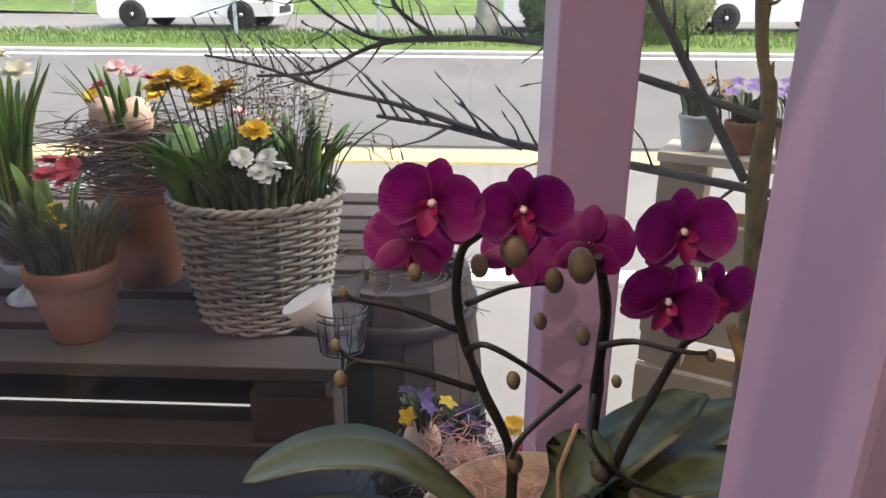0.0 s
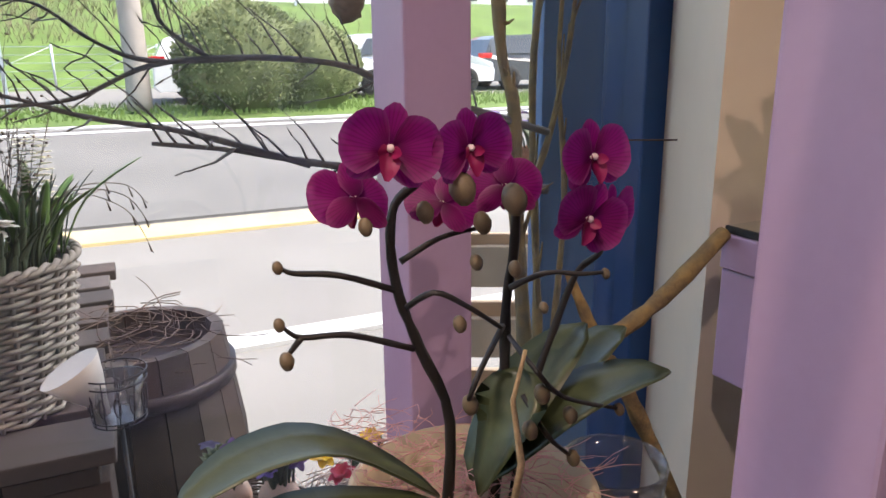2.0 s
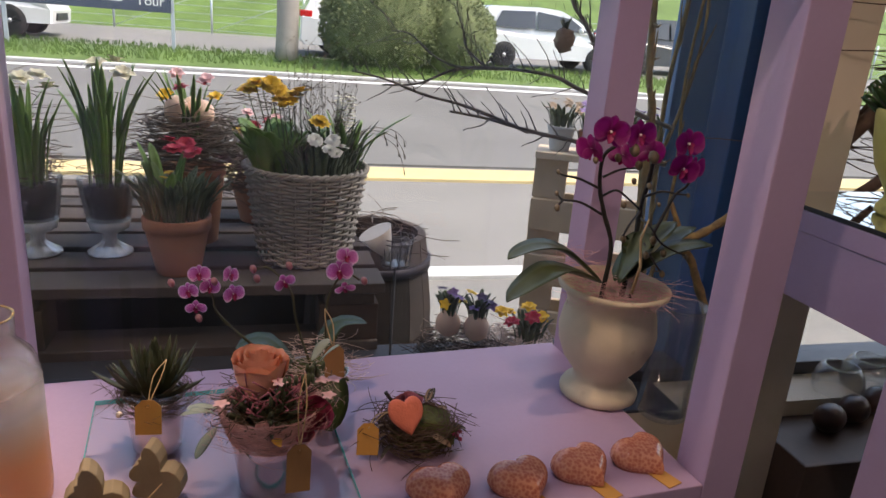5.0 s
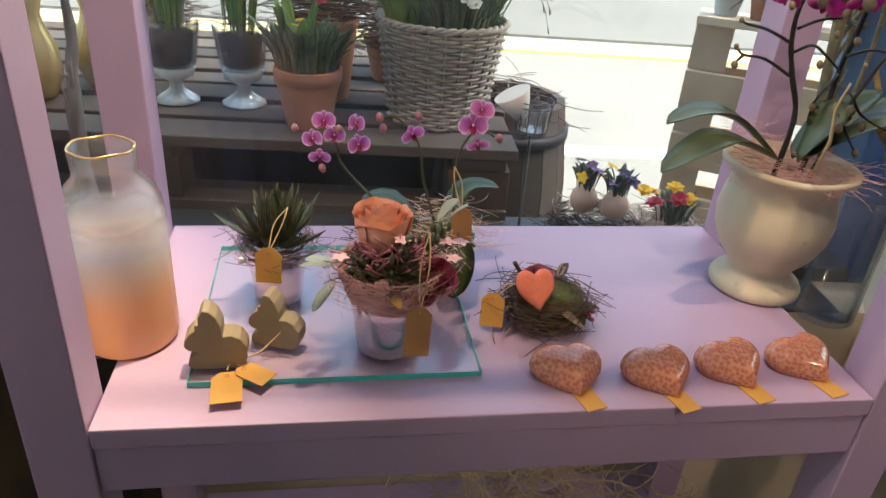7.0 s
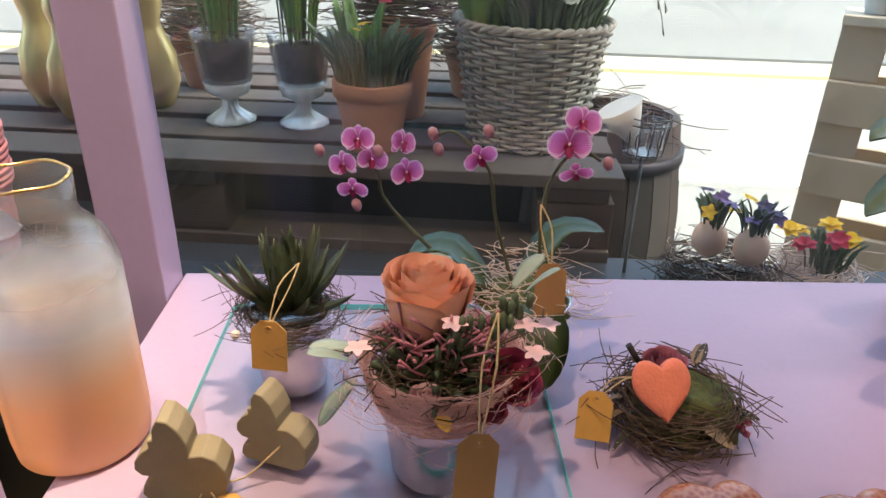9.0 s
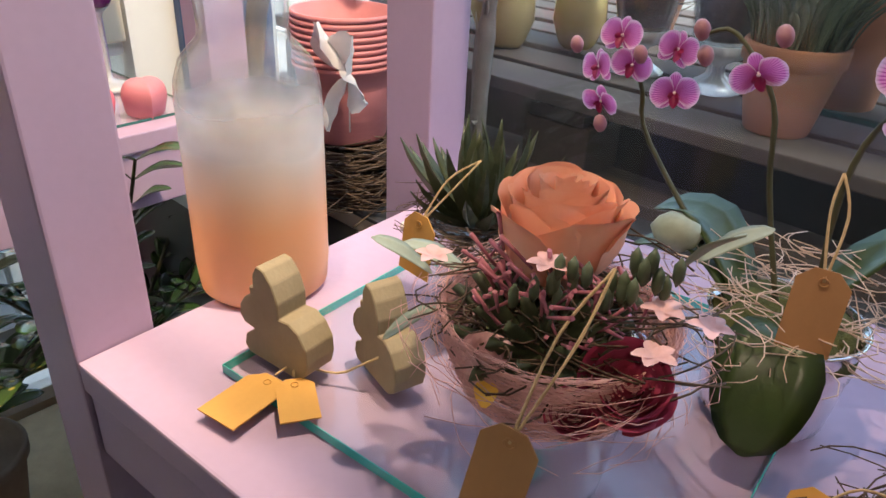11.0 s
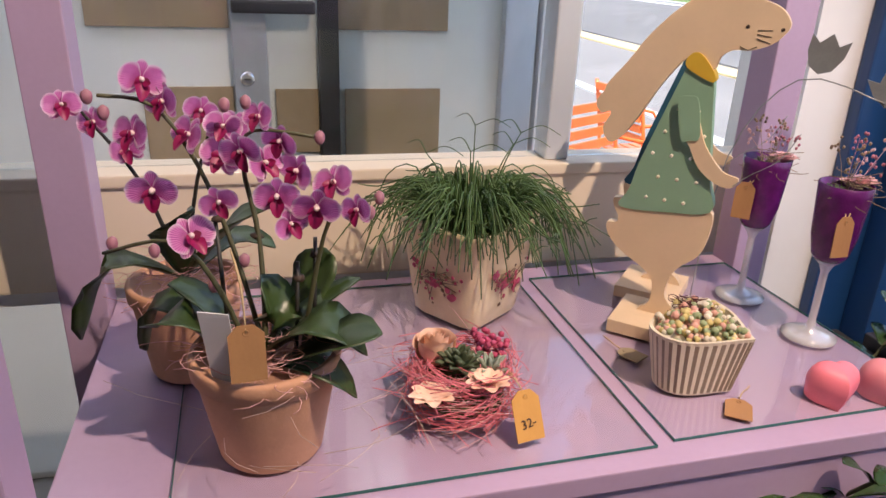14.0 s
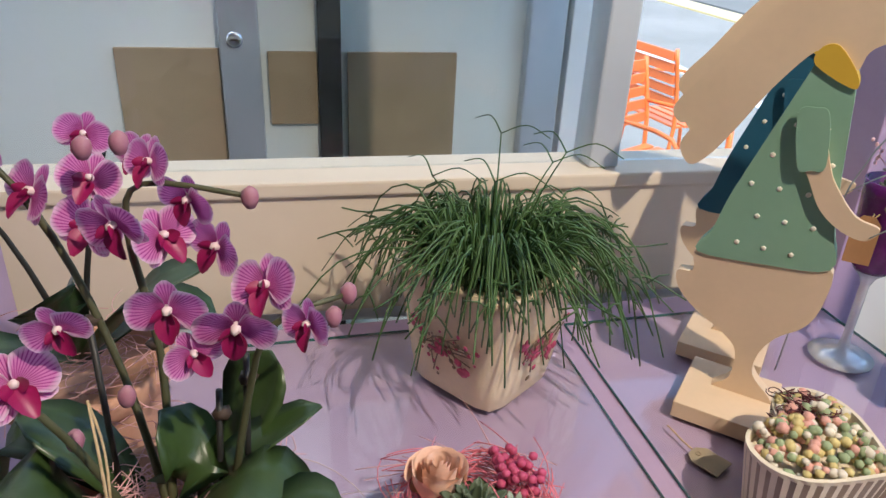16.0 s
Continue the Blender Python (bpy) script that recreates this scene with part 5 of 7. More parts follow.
for a, h in ((0.3, 0.10), (2.2, 0.09), (4.0, 0.07), (5.3, 0.085), (1.2, 0.075)):
    p = Vector((0.02 * math.cos(a), 0.02 * math.sin(a), 0.13))
    t = p + Vector((0.035 * math.cos(a), 0.035 * math.sin(a), h))
    tube(bm, spline([p, (p + t) / 2 + Vector((0, 0, 0.01)), t]), 0.0009, 0.0006, 4)
    for s in (1, -1):
        tube(bm, spline([t, t + Vector((0.02 * s, 0.01, 0.01)), t + Vector((0.042 * s, 0.015, 0.002))]), 0.0007, 0.0005, 4)
part("tall_shoot", bm, RHIP, sq)

# hay nest in dyed reds
hay = thing("nest_arrangement", "dyed red hay nest with a peach rose and succulents", "flower arrangement", pose(-1.092, -0.012, ZB))
part("hay", fibres(bmesh.new(), (0, 0, 0.030), 0.053, 0.026, 620, 0.0006, 91, 1.0, 0.5), REDHAY, hay, "dyed red hay ring")
part("hay", fibres(bmesh.new(), (0, 0, 0.026), 0.056, 0.022, 120, 0.00045, 92, 1.1, 0.55), FIBRE, hay)
part("base", ball(bmesh.new(), (0, 0, 0.02), 0.042, (1, 1, 0.5), 3, 0.3, freq=7), MOSS, hay)
part("peach_rose", rose_bloom(bmesh.new(), (-0.018, -0.022, 0.068), 0.021, 93, 7), PEACHROSE, hay)
part("succulent", rosette(bmesh.new(), (0.010, -0.004, 0.052), 0.025, 24, 94, 0.6, 0, 0.42), SUCC, hay)
part("succulent", rosette(bmesh.new(), (0.018, 0.022, 0.048), 0.024, 14, 95, 0.8, 0, 0.30), SILVERLEAF, hay)
part("dried_bloom", small_bloom(small_bloom(bmesh.new(), (0.040, 0.014, 0.046), 0.022, 8, 96, 0, 0.5, 2), (0.042, -0.038, 0.040), 0.022, 8, 97, 0, 0.4, 1), PEACHROSE, hay)
bm = bmesh.new()
g = pix(98)
for _ in range(46):
    ball(bm, (-0.016 + g.uniform(-0.018, 0.018), 0.032 + g.uniform(-0.014, 0.014), 0.060 + g.uniform(-0.008, 0.008)), 0.0036, sub=1)
tagged(part("berry_cluster", bm, DEEPPINK, hay), kind="stuff")
tagm = pose(0.052, 0.045, 0.046, -28, 0, 100)
hang_tag(hay, tagm, CARD, (0.02, 0.03, 0.05), 0.028, 0.046)
tx = bpy.data.curves.new("handwritten_price", "FONT")
tx.body, tx.size, tx.extrude, tx.align_x = "32-", 0.012, 0.0001, "CENTER"
to = new("handwritten_price", tx)
to.data.materials.append(INK)
to.matrix_basis = tagm @ pose(0, -0.0008, -0.034, 90, 0, 0) @ pose(0, 0, 0, 0, 0, 8)
to.parent = hay

# ribbed heart-shaped planter
rp = thing("heart_planter", "ribbed cream and brown heart-shaped pot filled with tiny succulents", "plant", pose(-1.098, 0.244, ZB, 0, 0, 128) @ Matrix.Scale(1.28, 4))
line = heart_outline(1.0, 96)
bm = bmesh.new()
rows = []
for s, z in ((0.034, 0.0), (0.035, 0.002), (0.045, 0.050), (0.046, 0.053), (0.043, 0.053), (0.041, 0.045)):
    rows.append([bm.verts.new((x * (s + (0.0007 if i % 2 and 0.001 < z < 0.052 else 0)), y * (s + (0.0007 if i % 2 and 0.001 < z < 0.052 else 0)), z)) for i, (x, y) in enumerate(line)])
for p, q in zip(rows, rows[1:]):
    for i in range(96):
        f = bm.faces.new((p[i], p[(i + 1) % 96], q[(i + 1) % 96], q[i]))
        f.material_index = 1 if i % 2 and q is rows[2] else 0
bm.faces.new(rows[0][::-1]), bm.faces.new(rows[-1])
part("pot", bm, [STRIPE_L, STRIPE_D], rp)
g = pix(101)
COLS = [mat("tiny_succulent_" + c, v, 0.7, 0.2, 90, 0.2) for c, v in (("yellow", (0.55, 0.45, 0.18)), ("pink", (0.62, 0.33, 0.26)), ("green", (0.28, 0.34, 0.18)), ("white", (0.66, 0.60, 0.48)))]
for c in range(4):
    bm = bmesh.new()
    for _ in range(75):
        a, q = g.uniform(0, 6.28), math.sqrt(g.random())
        i = int(a / 6.2832 * 96) % 96
        ball(bm, (line[i][0] * 0.040 * q, line[i][1] * 0.040 * q, 0.050 + g.uniform(-0.003, 0.006) + 0.006 * (1 - q)), g.uniform(0.0022, 0.0038), sub=1, wob=0.3)
    tagged(part("succulent_cluster", bm, COLS[c], rp), kind="stuff")
part("dark_moss", fibres(bmesh.new(), (0.017, 0.014, 0.054), 0.014, 0.006, 110, 0.0005, 102), mat("dark_red_moss", (0.09, 0.02, 0.025), 0.9, 0.3, 90, 0), rp)
lay_tag("brown card price tag beside the ribbed planter", -1.050, 0.272, ZB, 55, BROWNCARD, 0.026, 0.036)
lay_tag("brown card price tag behind the ribbed planter", -1.165, 0.196, ZB, 120, RAWWOOD, 0.024, 0.03)


# wooden rabbit figures
def rabbit(m, coat, label):
    bm = bmesh.new()

    def cut(pts, y0, y1, mi):
        vs = [bm.verts.new((x, y0, z)) for x, z in pts]
        f = bm.faces.new(vs)
        f.material_index = mi
        gg = bmesh.ops.extrude_face_region(bm, geom=[f])
        bmesh.ops.translate(bm, vec=(0, y1 - y0, 0), verts=[v for v in gg["geom"] if isinstance(v, bmesh.types.BMVert)])
        for v in gg["geom"]:
            if isinstance(v, bmesh.types.BMFace):
                v.material_index = mi
        for v in vs:
            for f2 in v.link_faces:
                f2.material_index = mi

    def smooth(pts, k=4):
        q = [Vector((x, 0, z)) for x, z in pts]
        c = len(q)
        out = []
        for i in range(c):
            p0, p1, p2, p3 = q[i - 1], q[i], q[(i + 1) % c], q[(i + 2) % c]
            for s in range(k):
                u = s / k
                v = 0.5 * ((2 * p1) + (p2 - p0) * u + (2 * p0 - 5 * p1 + 4 * p2 - p3) * u * u + (3 * p1 - p0 - 3 * p2 + p3) * u ** 3)
                out.append((v.x, v.z))
        return out

    cut(smooth([(0.026, 0.157), (0.030, 0.127), (0.023, 0.101), (0.004, 0.082), (-0.006, 0.062), (-0.006, 0.040), (0.012, 0.022), (0.010, 0.014), (-0.036, 0.014), (-0.024, 0.030), (-0.024, 0.056), (-0.035, 0.070), (-0.066, 0.088), (-0.083, 0.104), (-0.087, 0.120), (-0.074, 0.124), (-0.073, 0.147), (-0.02, 0.165)]), -0.006, 0.006, 0)
    cut(smooth([(-0.019, 0.318), (-0.006, 0.320), (0.006, 0.300), (0.011, 0.265), (0.017, 0.216), (0.022, 0.185), (0.027, 0.155), (-0.02, 0.146), (-0.074, 0.143), (-0.066, 0.166), (-0.059, 0.197), (-0.046, 0.238), (-0.029, 0.290)]), -0.0075, 0.0075, 1)
    cut(smooth([(0.069, 0.359), (0.065, 0.348), (0.055, 0.338), (0.037, 0.331), (0.021, 0.330), (0.009, 0.322), (0.004, 0.308), (-0.014, 0.316), (-0.025, 0.318), (-0.047, 0.288), (-0.067, 0.251), (-0.083, 0.226), (-0.096, 0.217), (-0.106, 0.232), (-0.098, 0.252), (-0.110, 0.250), (-0.116, 0.264), (-0.092, 0.297), (-0.066, 0.335), (-0.028, 0.372), (0.008, 0.386), (0.036, 0.381), (0.058, 0.373)]), -0.0065, 0.0065, 0)
    cut(smooth([(-0.018, 0.268), (-0.006, 0.268), (0.006, 0.238), (0.014, 0.224), (0.032, 0.204), (0.050, 0.198), (0.043, 0.187), (0.026, 0.190), (0.007, 0.204), (-0.006, 0.226), (-0.015, 0.240)]), -0.012, -0.0076, 0)
    cut(smooth([(-0.025, 0.274), (-0.014, 0.280), (-0.004, 0.276), (0.003, 0.238), (-0.006, 0.233), (-0.016, 0.234)]), -0.0135, -0.0121, 1)
    cut(smooth([(-0.021, 0.322), (-0.010, 0.324), (0.006, 0.306), (0.007, 0.296), (-0.010, 0.302), (-0.024, 0.311)]), -0.0095, 0.0095, 2)
    for k in range(26):
        x, z = -0.066 + 0.021 * (k % 5) + 0.01 * ((k // 5) % 2), 0.160 + 0.026 * (k // 5)
        if x < 0.016 - 0.12 * max(0, z - 0.2) and x > -0.064 + 0.36 * max(0, z - 0.16):
            ball(bm, (x, -0.0078, z), 0.0024, (1, 0.25, 1), 1, mi=3)
    ball(bm, (0.030, -0.0068, 0.354), 0.0022, (1, 0.3, 1), 1, mi=4)
    ball(bm, (0.063, -0.003, 0.353), 0.0038, (1, 1.4, 0.9), 1, mi=4)
    tube(bm, [(0.026, -0.0068, 0.334), (0.034, -0.0068, 0.331), (0.042, -0.0068, 0.335)], 0.0005, None, 4, 4)
    for s in (0.0, 0.004, 0.008):
        tube(bm, [(0.040, -0.0068, 0.343 + s), (0.054, -0.0068, 0.339 + 1.6 * s)], 0.0004, None, 4, 4)
    box(bm, -0.060, 0.020, -0.050, 0.034, 0.0, 0.016, 0.001)
    tube(bm, spline([(0.045, -0.012, 0.190), (0.060, -0.014, 0.205), (0.085, -0.012, 0.225), (0.10, -0.012, 0.255)]), 0.0006, None, 4, 5)
    bmesh.ops.recalc_face_normals(bm, faces=bm.faces)
    ob = part("rabbit_figure", bm, [RABBODY, coat, RABYELL, RABDOT, INK, ZINC], m=m)
    return tagged(ob, label, "figure", "rabbit figures")


rabbit(pose(-1.2075, 0.278, ZB, 0, 0, 47.8), RABGREEN, "flat wooden rabbit figure in a dotted sage green shirt")
rabbit(pose(-1.296, 0.330, ZB, 0, 0, 47.8), RABBLUE, "flat wooden rabbit figure in a dotted teal coat")

# zinc tulips on a wire
zt = thing("tulip_stake", "grey zinc tulip ornaments on a thin wire", "ornament", pose(-1.20, 0.40, ZB))
for x, z, a in ((-0.005, 0.345, 10), (0.045, 0.315, -25)):
    bm = bmesh.new()
    out = [(-0.012, -0.016), (0.0, -0.022), (0.012, -0.016), (0.019, 0.0), (0.020, 0.018), (0.010, 0.010), (0.0, 0.022), (-0.010, 0.010), (-0.020, 0.018), (-0.019, 0.0)]
    f = bm.faces.new([bm.verts.new((u, -0.002, v)) for u, v in out])
    gg = bmesh.ops.extrude_face_region(bm, geom=[f])
    bmesh.ops.translate(bm, vec=(0, 0.004, 0), verts=[v for v in gg["geom"] if isinstance(v, bmesh.types.BMVert)])
    part("tulip", bm, ZINC, zt, m=pose(x, 0.02 + x, z - 0.02, 0, a, 48))
part("wire", tube(bmesh.new(), spline([(-0.06, -0.06, 0.0), (-0.05, -0.05, 0.2), (-0.02, 0.0, 0.295), (0.045, 0.06, 0.28)]), 0.0008, None, 5), ZINC, zt)


def wine_glass(m, label):
    ob = thing("wine_glass", label, "glass", m, "wine glasses")
    prof = [(0.032, 0), (0.033, 0.002), (0.020, 0.005), (0.006, 0.010), (0.0045, 0.02), (0.0045, 0.072), (0.008, 0.080), (0.016, 0.0865), (0.0, 0.084)]
    part("glass", lathe(bmesh.new(), prof, 32), CRYSTAL, ob)
    part("filling", lathe(bmesh.new(), [(0.004, 0.0868), (0.0165, 0.087), (0.0205, 0.092), (0.0255, 0.111), (0.0295, 0.154), (0.0305, 0.164), (0.0288, 0.164), (0.028, 0.152), (0.0, 0.155)], 28, 0.03), PURPLE, ob, "dark purple filling")
    part("succulent", rosette(bmesh.new(), (-0.008, -0.004, 0.148), 0.020, 16, int(m.translation.x * 1000), 0.6, 0, 0.42), SUCC, ob)
    part("twig_ring", fibres(bmesh.new(), (0.004, 0.004, 0.160), 0.028, 0.014, 40, 0.0006, 111, 1.2), FEATHER, ob)
    gg = pix(115 + int(m.translation.y * 1000))
    for _ in range(7):
        bm = bmesh.new()
        tip = Vector((gg.uniform(-0.03, 0.035), gg.uniform(-0.03, 0.035), gg.uniform(0.18, 0.205)))
        tube(bm, arc((0.2 * tip.x, 0.2 * tip.y, 0.155), tip, 0, 4, 0.006, tip.x * 99), 0.0006, 0.0004, 3)
        for _k in range(9):
            ball(bm, tip + Vector((gg.uniform(-0.008, 0.008), gg.uniform(-0.008, 0.008), gg.uniform(-0.012, 0.006))), 0.0019, sub=1, wob=0.3)
        part("dried_sprig", bm, gg.choice((PALEPINK, FEATHER, MAUVE)), ob)
    part("blossom", small_bloom(small_bloom(bmesh.new(), (0.014, 0.012, 0.160), 0.020, 8, 112, 0, 0.6, 2), (0.0, 0.016, 0.158), 0.014, 7, 113, 0, 0.8, 2), PALEPINK, ob)
    hang_tag(ob, pose(0.012, -0.034, 0.140, -4, 0, 50), BROWNCARD, (0.005, 0.0, 0.150), 0.024, 0.040)
    return ob


wine_glass(pose(-1.272, 0.424, ZB) @ Matrix.Diagonal((0.95, 0.95, 1.17, 1)), "stemmed glass with purple filling and a small succulent")
wine_glass(pose(-1.157, 0.440, ZB, 0, 0, 40) @ Matrix.Diagonal((0.95, 0.95, 1.17, 1)), "stemmed glass with purple filling and pale dried flowers")
for x, y, c in ((-1.035, 0.368, PINKSOAP), (-1.030, 0.428, mat("dusty_pink_glaze", (0.62, 0.22, 0.26), 0.5, 0.08, 30, 0.05))):
    ob = part("heart_ornament", heart_solid(bmesh.new(), 0.026, 0.022, 7, 44, False), c, m=pose(x, y, ZB + 0.019, 12, 0, 80))
    tagged(ob, "matt pink heart ornament on the glass plate", "ornament", "pink hearts")

# ---- under and beside the side shelf ----
bench = thing("low_bench", "pale wooden sill bench under the side window", "bench", pose(-1.18, -0.2, 0.02))
part("bench_top", boxed(-0.26, 0.12, -0.9, 0.6, 0.36, 0.40, 0.004), RAWWOOD, bench)
for y in (-0.85, 0.5):
    part("leg", boxed(-0.24, 0.10, y, y + 0.05, 0.0, 0.36, 0.003), RAWWOOD, bench)
for x, y, r, h, c in ((-1.17, -0.245, 0.078, 0.30, KERB), (-1.16, -0.08, 0.055, 0.10, SILVER), (-1.23, 0.03, 0.07, 0.16, CLAYPINK)):
    ob = thing("plant_pot", "empty weathered pot standing under the shelf", "pot", pose(x, y, 0.42), "pots under the shelf")
    clay_pot(ob, r * 0.75, r, h, c, 0.014)


def branchy(label, m, n, reach, leaf, seed, mats):
    ob = thing("foliage_plant", label, "plant", m)
    clay_pot(ob, 0.06, 0.085, 0.15, GREYWOOD)
    gg = pix(seed)
    for k in range(n):
        a = gg.uniform(0, 6.28)
        ln = reach * gg.uniform(0.7, 1.15)
        top = Vector((math.cos(a) * ln * 0.55, math.sin(a) * ln * 0.55, 0.14 + ln * gg.uniform(0.55, 0.95)))
        pts = spline([(0, 0, 0.13), top * 0.5 + Vector((0, 0, 0.09)), top], 5)
        part("stem", tube(bmesh.new(), pts, 0.004, 0.002, 5), GSTEM, ob)
        for i in range(3, len(pts)):
            for s in (1, -1):
                d = (pts[i] - pts[i - 1]).normalized()
                sd = d.cross(Vector((gg.uniform(-0.4, 0.4), gg.uniform(-0.4, 0.4), 1))).normalized() * s
                q = pts[i]
                v = (sd + d * 0.7).normalized()
                ll = leaf * gg.uniform(0.8, 1.15)
                part("leaf", blade(bmesh.new(), [q, q + v * ll * 0.5 + Vector((0, 0, 0.004)), q + v * ll + Vector((0, 0, -0.006))], ll * 0.42, 0.18, 0.0008), gg.choice(mats), ob)
    return ob


YLEAF = spots("variegated_leaf", (0.05, 0.09, 0.02), (0.42, 0.33, 0.06), 70, 0.12, 0.3, 0.25, 0.05)
branchy("glossy dark green leafy plant below the shelf", pose(-1.22, 0.16, 0.42), 6, 0.44, 0.085, 121, [DLEAF, DLEAF, YLEAF])
branchy("dark narrow-leaved plant below the shelf", pose(-1.24, 0.40, 0.42), 9, 0.50, 0.060, 122, [DLEAF])
crate = thing("dark_cabinet", "black cabinet with a grey top in the window corner", "cabinet", pose(-1.06, 0.62, 0.0))
part("body", boxed(-0.33, 0.33, -0.10, 0.035, 0.02, 0.88, 0.004), mat("black_lacquer", (0.012, 0.012, 0.013), 0.3, 0.2, 10, 0.02), crate)
part("top", boxed(-0.34, -0.06, -0.11, 0.036, 0.881, 0.905, 0.003), GREYFRAME, crate, "pale grey top with a vent grille")
PINKPOT = mat("pink_zinc_pot", (0.55, 0.20, 0.21), 0.6, 0.12, 20, 0.1)
for k in range(9):
    ob = thing("plant_pot", "pink ribbed pot nested in a tall stack", "pot", pose(-0.985 + 0.001 * (k % 3), 0.690, 1.0 + 0.0082 * k), "stacked pink pots")
    prof = [(0.056, 0.0), (0.058, 0.003), (0.060, 0.03), (0.0625, 0.034), (0.062, 0.06), (0.067, 0.098), (0.071, 0.10), (0.071, 0.105), (0.067, 0.105), (0.060, 0.05), (0, 0.046)]
    part("pot", lathe(bmesh.new(), prof, 36, 0.004), PINKPOT, ob)
wr = thing("twig_wreath", "dark twig wreaths stacked under the pink pots", "wreath", pose(-0.985, 0.70, 0.908))
for z in (0.018, 0.050, 0.078):
    part("twig_ring", twigs(bmesh.new(), (0, 0, z), 0.080, 0.018, 240, 0.0014, 131 + int(z * 1000), 0.75), TWIG, wr)
rb = thing("ribbon_bow", "sheer white ribbon bow beside the pink pots", "ribbon", pose(-0.915, 0.640, 1.03))
bm = bmesh.new()
for d in ((0.6, -0.2, 0.9), (-0.2, -0.3, 1), (0.8, -0.2, -0.1), (0.3, -0.5, -0.9)):
    sheet(bm, (0, 0, 0.075), d, Vector(d).cross(Vector((0.3, 0.8, 0.2))), 0.075, 0.05, 0.8, 0.2, 6, 5, 0, 0.7, 0.12)
tube(bm, [(0, 0, 0), (0, 0, 0.078)], 0.001)
part("ribbon", bm, mat("sheer_ribbon", (0.78, 0.76, 0.76), 0.7, 0.05, 60, 0.1, Transmission_Weight=0.35), rb)
dg = thing("branch", "thick bare grey branch leaning across the window", "branch")
part("limb", tube(bmesh.new(), spline([(-1.26, 0.705, 0.91), (-1.201, 0.70, 1.142), (-1.114, 0.70, 1.244), (-1.038, 0.70, 1.313), (-0.955, 0.70, 1.366), (-0.90, 0.70, 1.42), (-0.86, 0.70, 1.52)]), 0.016, 0.011, 10, knob=0.3), BARK, dg)
part("limb", tube(bmesh.new(), [(-1.0, 0.70, 1.34), (-0.985, 0.70, 1.338), (-0.975, 0.70, 1.33)], 0.008, 0.003, 6, knob=0.3), BARK, dg)

# ---- side window and the passage behind it ----
ob = thing("window_2", "side window with a deep cream bottom rail", "window")
structure(ob, "side window with a deep cream bottom rail", "window")
part("rail", boxed(-1.52, -1.452, -1.6, 0.60, 1.055, 1.195, 0.004), CREAM, ob, "deep cream painted rail")
part("rail", boxed(-1.525, -1.446, -1.6, 0.60, 1.1955, 1.212, 0.003), CREAM, ob)
part("rail", boxed(-1.515, -1.46, -1.6, 0.60, 0.42, 0.45, 0.003), WHITE, ob)
part("sash", boxed(-1.51, -1.47, -1.6, 0.60, 1.03, 1.0545, 0.002), WHITE, ob)
for y in (0.205, -1.1):
    part("mullion", boxed(-1.515, -1.465, y, y + 0.035, 1.2125, 2.44, 0.003), GREYFRAME, ob)
p = part("pane", boxed(-1.492, -1.486, -1.6, 0.60, 1.2125, 2.44), PANE, ob)
p.visible_shadow = False
p = part("pane", boxed(-1.492, -1.486, -1.6, 0.60, 0.451, 1.029), PANE, ob)
p.visible_shadow = False
structure(part("wall_west_pier", boxed(-1.62, -1.47, -4.0, -1.602, 0.42, 2.45), CREAM), "plain cream wall beside the side window", "wall")

PANELW = mat("white_door_panel", (0.80, 0.83, 0.83), 0.45, 0.04, 5, 0.03)
TANREFLECT = mat("brown_reflection", (0.36, 0.27, 0.17), 0.7, 0.15, 8, 0.1)
DARK = mat("dark_rubber", (0.02, 0.022, 0.025), 0.5, 0.2, 20, 0.05)
ALU = mat("brushed_aluminium", (0.52, 0.56, 0.62), 0.35, 0.06, 20, 0.03, 0.6)
gl = thing("glazed_door", "white glazed double door with aluminium frame across the passage", "door", pose(-2.42, 0, 0))
part("panel", boxed(-0.05, -0.03, -1.9, 0.62, 0.02, 2.5), PANELW, gl)
# flat brown boards painted in for what the door panes reflect
for y0, y1, z0, z1 in ((-0.49, -0.27, 0.80, 1.155), (-0.165, -0.055, 0.98, 1.148), (0.015, 0.275, 0.80, 1.148), (-0.60, -0.27, 1.30, 1.5), (0.0, 0.29, 1.30, 1.5), (-0.165, -0.055, 0.70, 0.86)):
    part("inset", boxed(-0.0295, -0.018, y0, y1, z0, z1, 0.001), TANREFLECT, gl, "brown board standing in for a reflection in the door glass")
part("stile", boxed(-0.029, 0.01, -0.265, -0.18, 0.02, 2.4, 0.004), ALU, gl, "aluminium door stile")
part("stile", boxed(-0.029, 0.01, 0.44, 0.53, 0.02, 2.4, 0.004), ALU, gl)
part("stile", boxed(-0.029, 0.01, 0.545, 0.66, 0.02, 2.4, 0.004), WHITE, gl)
part("gasket", boxed(-0.029, -0.005, -0.052, 0.0, 0.02, 2.4, 0.002), DARK, gl, "black rubber gasket")
lock = part("lock", lathe(bmesh.new(), [(0.018, 0), (0.018, 0.006), (0.012, 0.008), (0.0, 0.008)], 20), SILVER, gl, m=pose(0.010, -0.232, 1.18, 0, 90, 0))
part("keyhole", boxed(-0.002, 0.002, -0.008, 0.008, 0.008, 0.0095), INK, lock)
part("handle", boxed(0.010, 0.05, -0.26, -0.06, 1.34, 1.37, 0.006), DARK, gl, "black push handle")
pg = part("pane", boxed(0.012, 0.016, -0.18, 0.44, 0.1, 2.4), PANE, gl)
pg.visible_shadow = False
structure(part("building_opposite", boxed(-2.9, -2.475, -12, 0.66, -0.1, 2.6), WHITE), "white rendered wall of the building opposite", "wall")

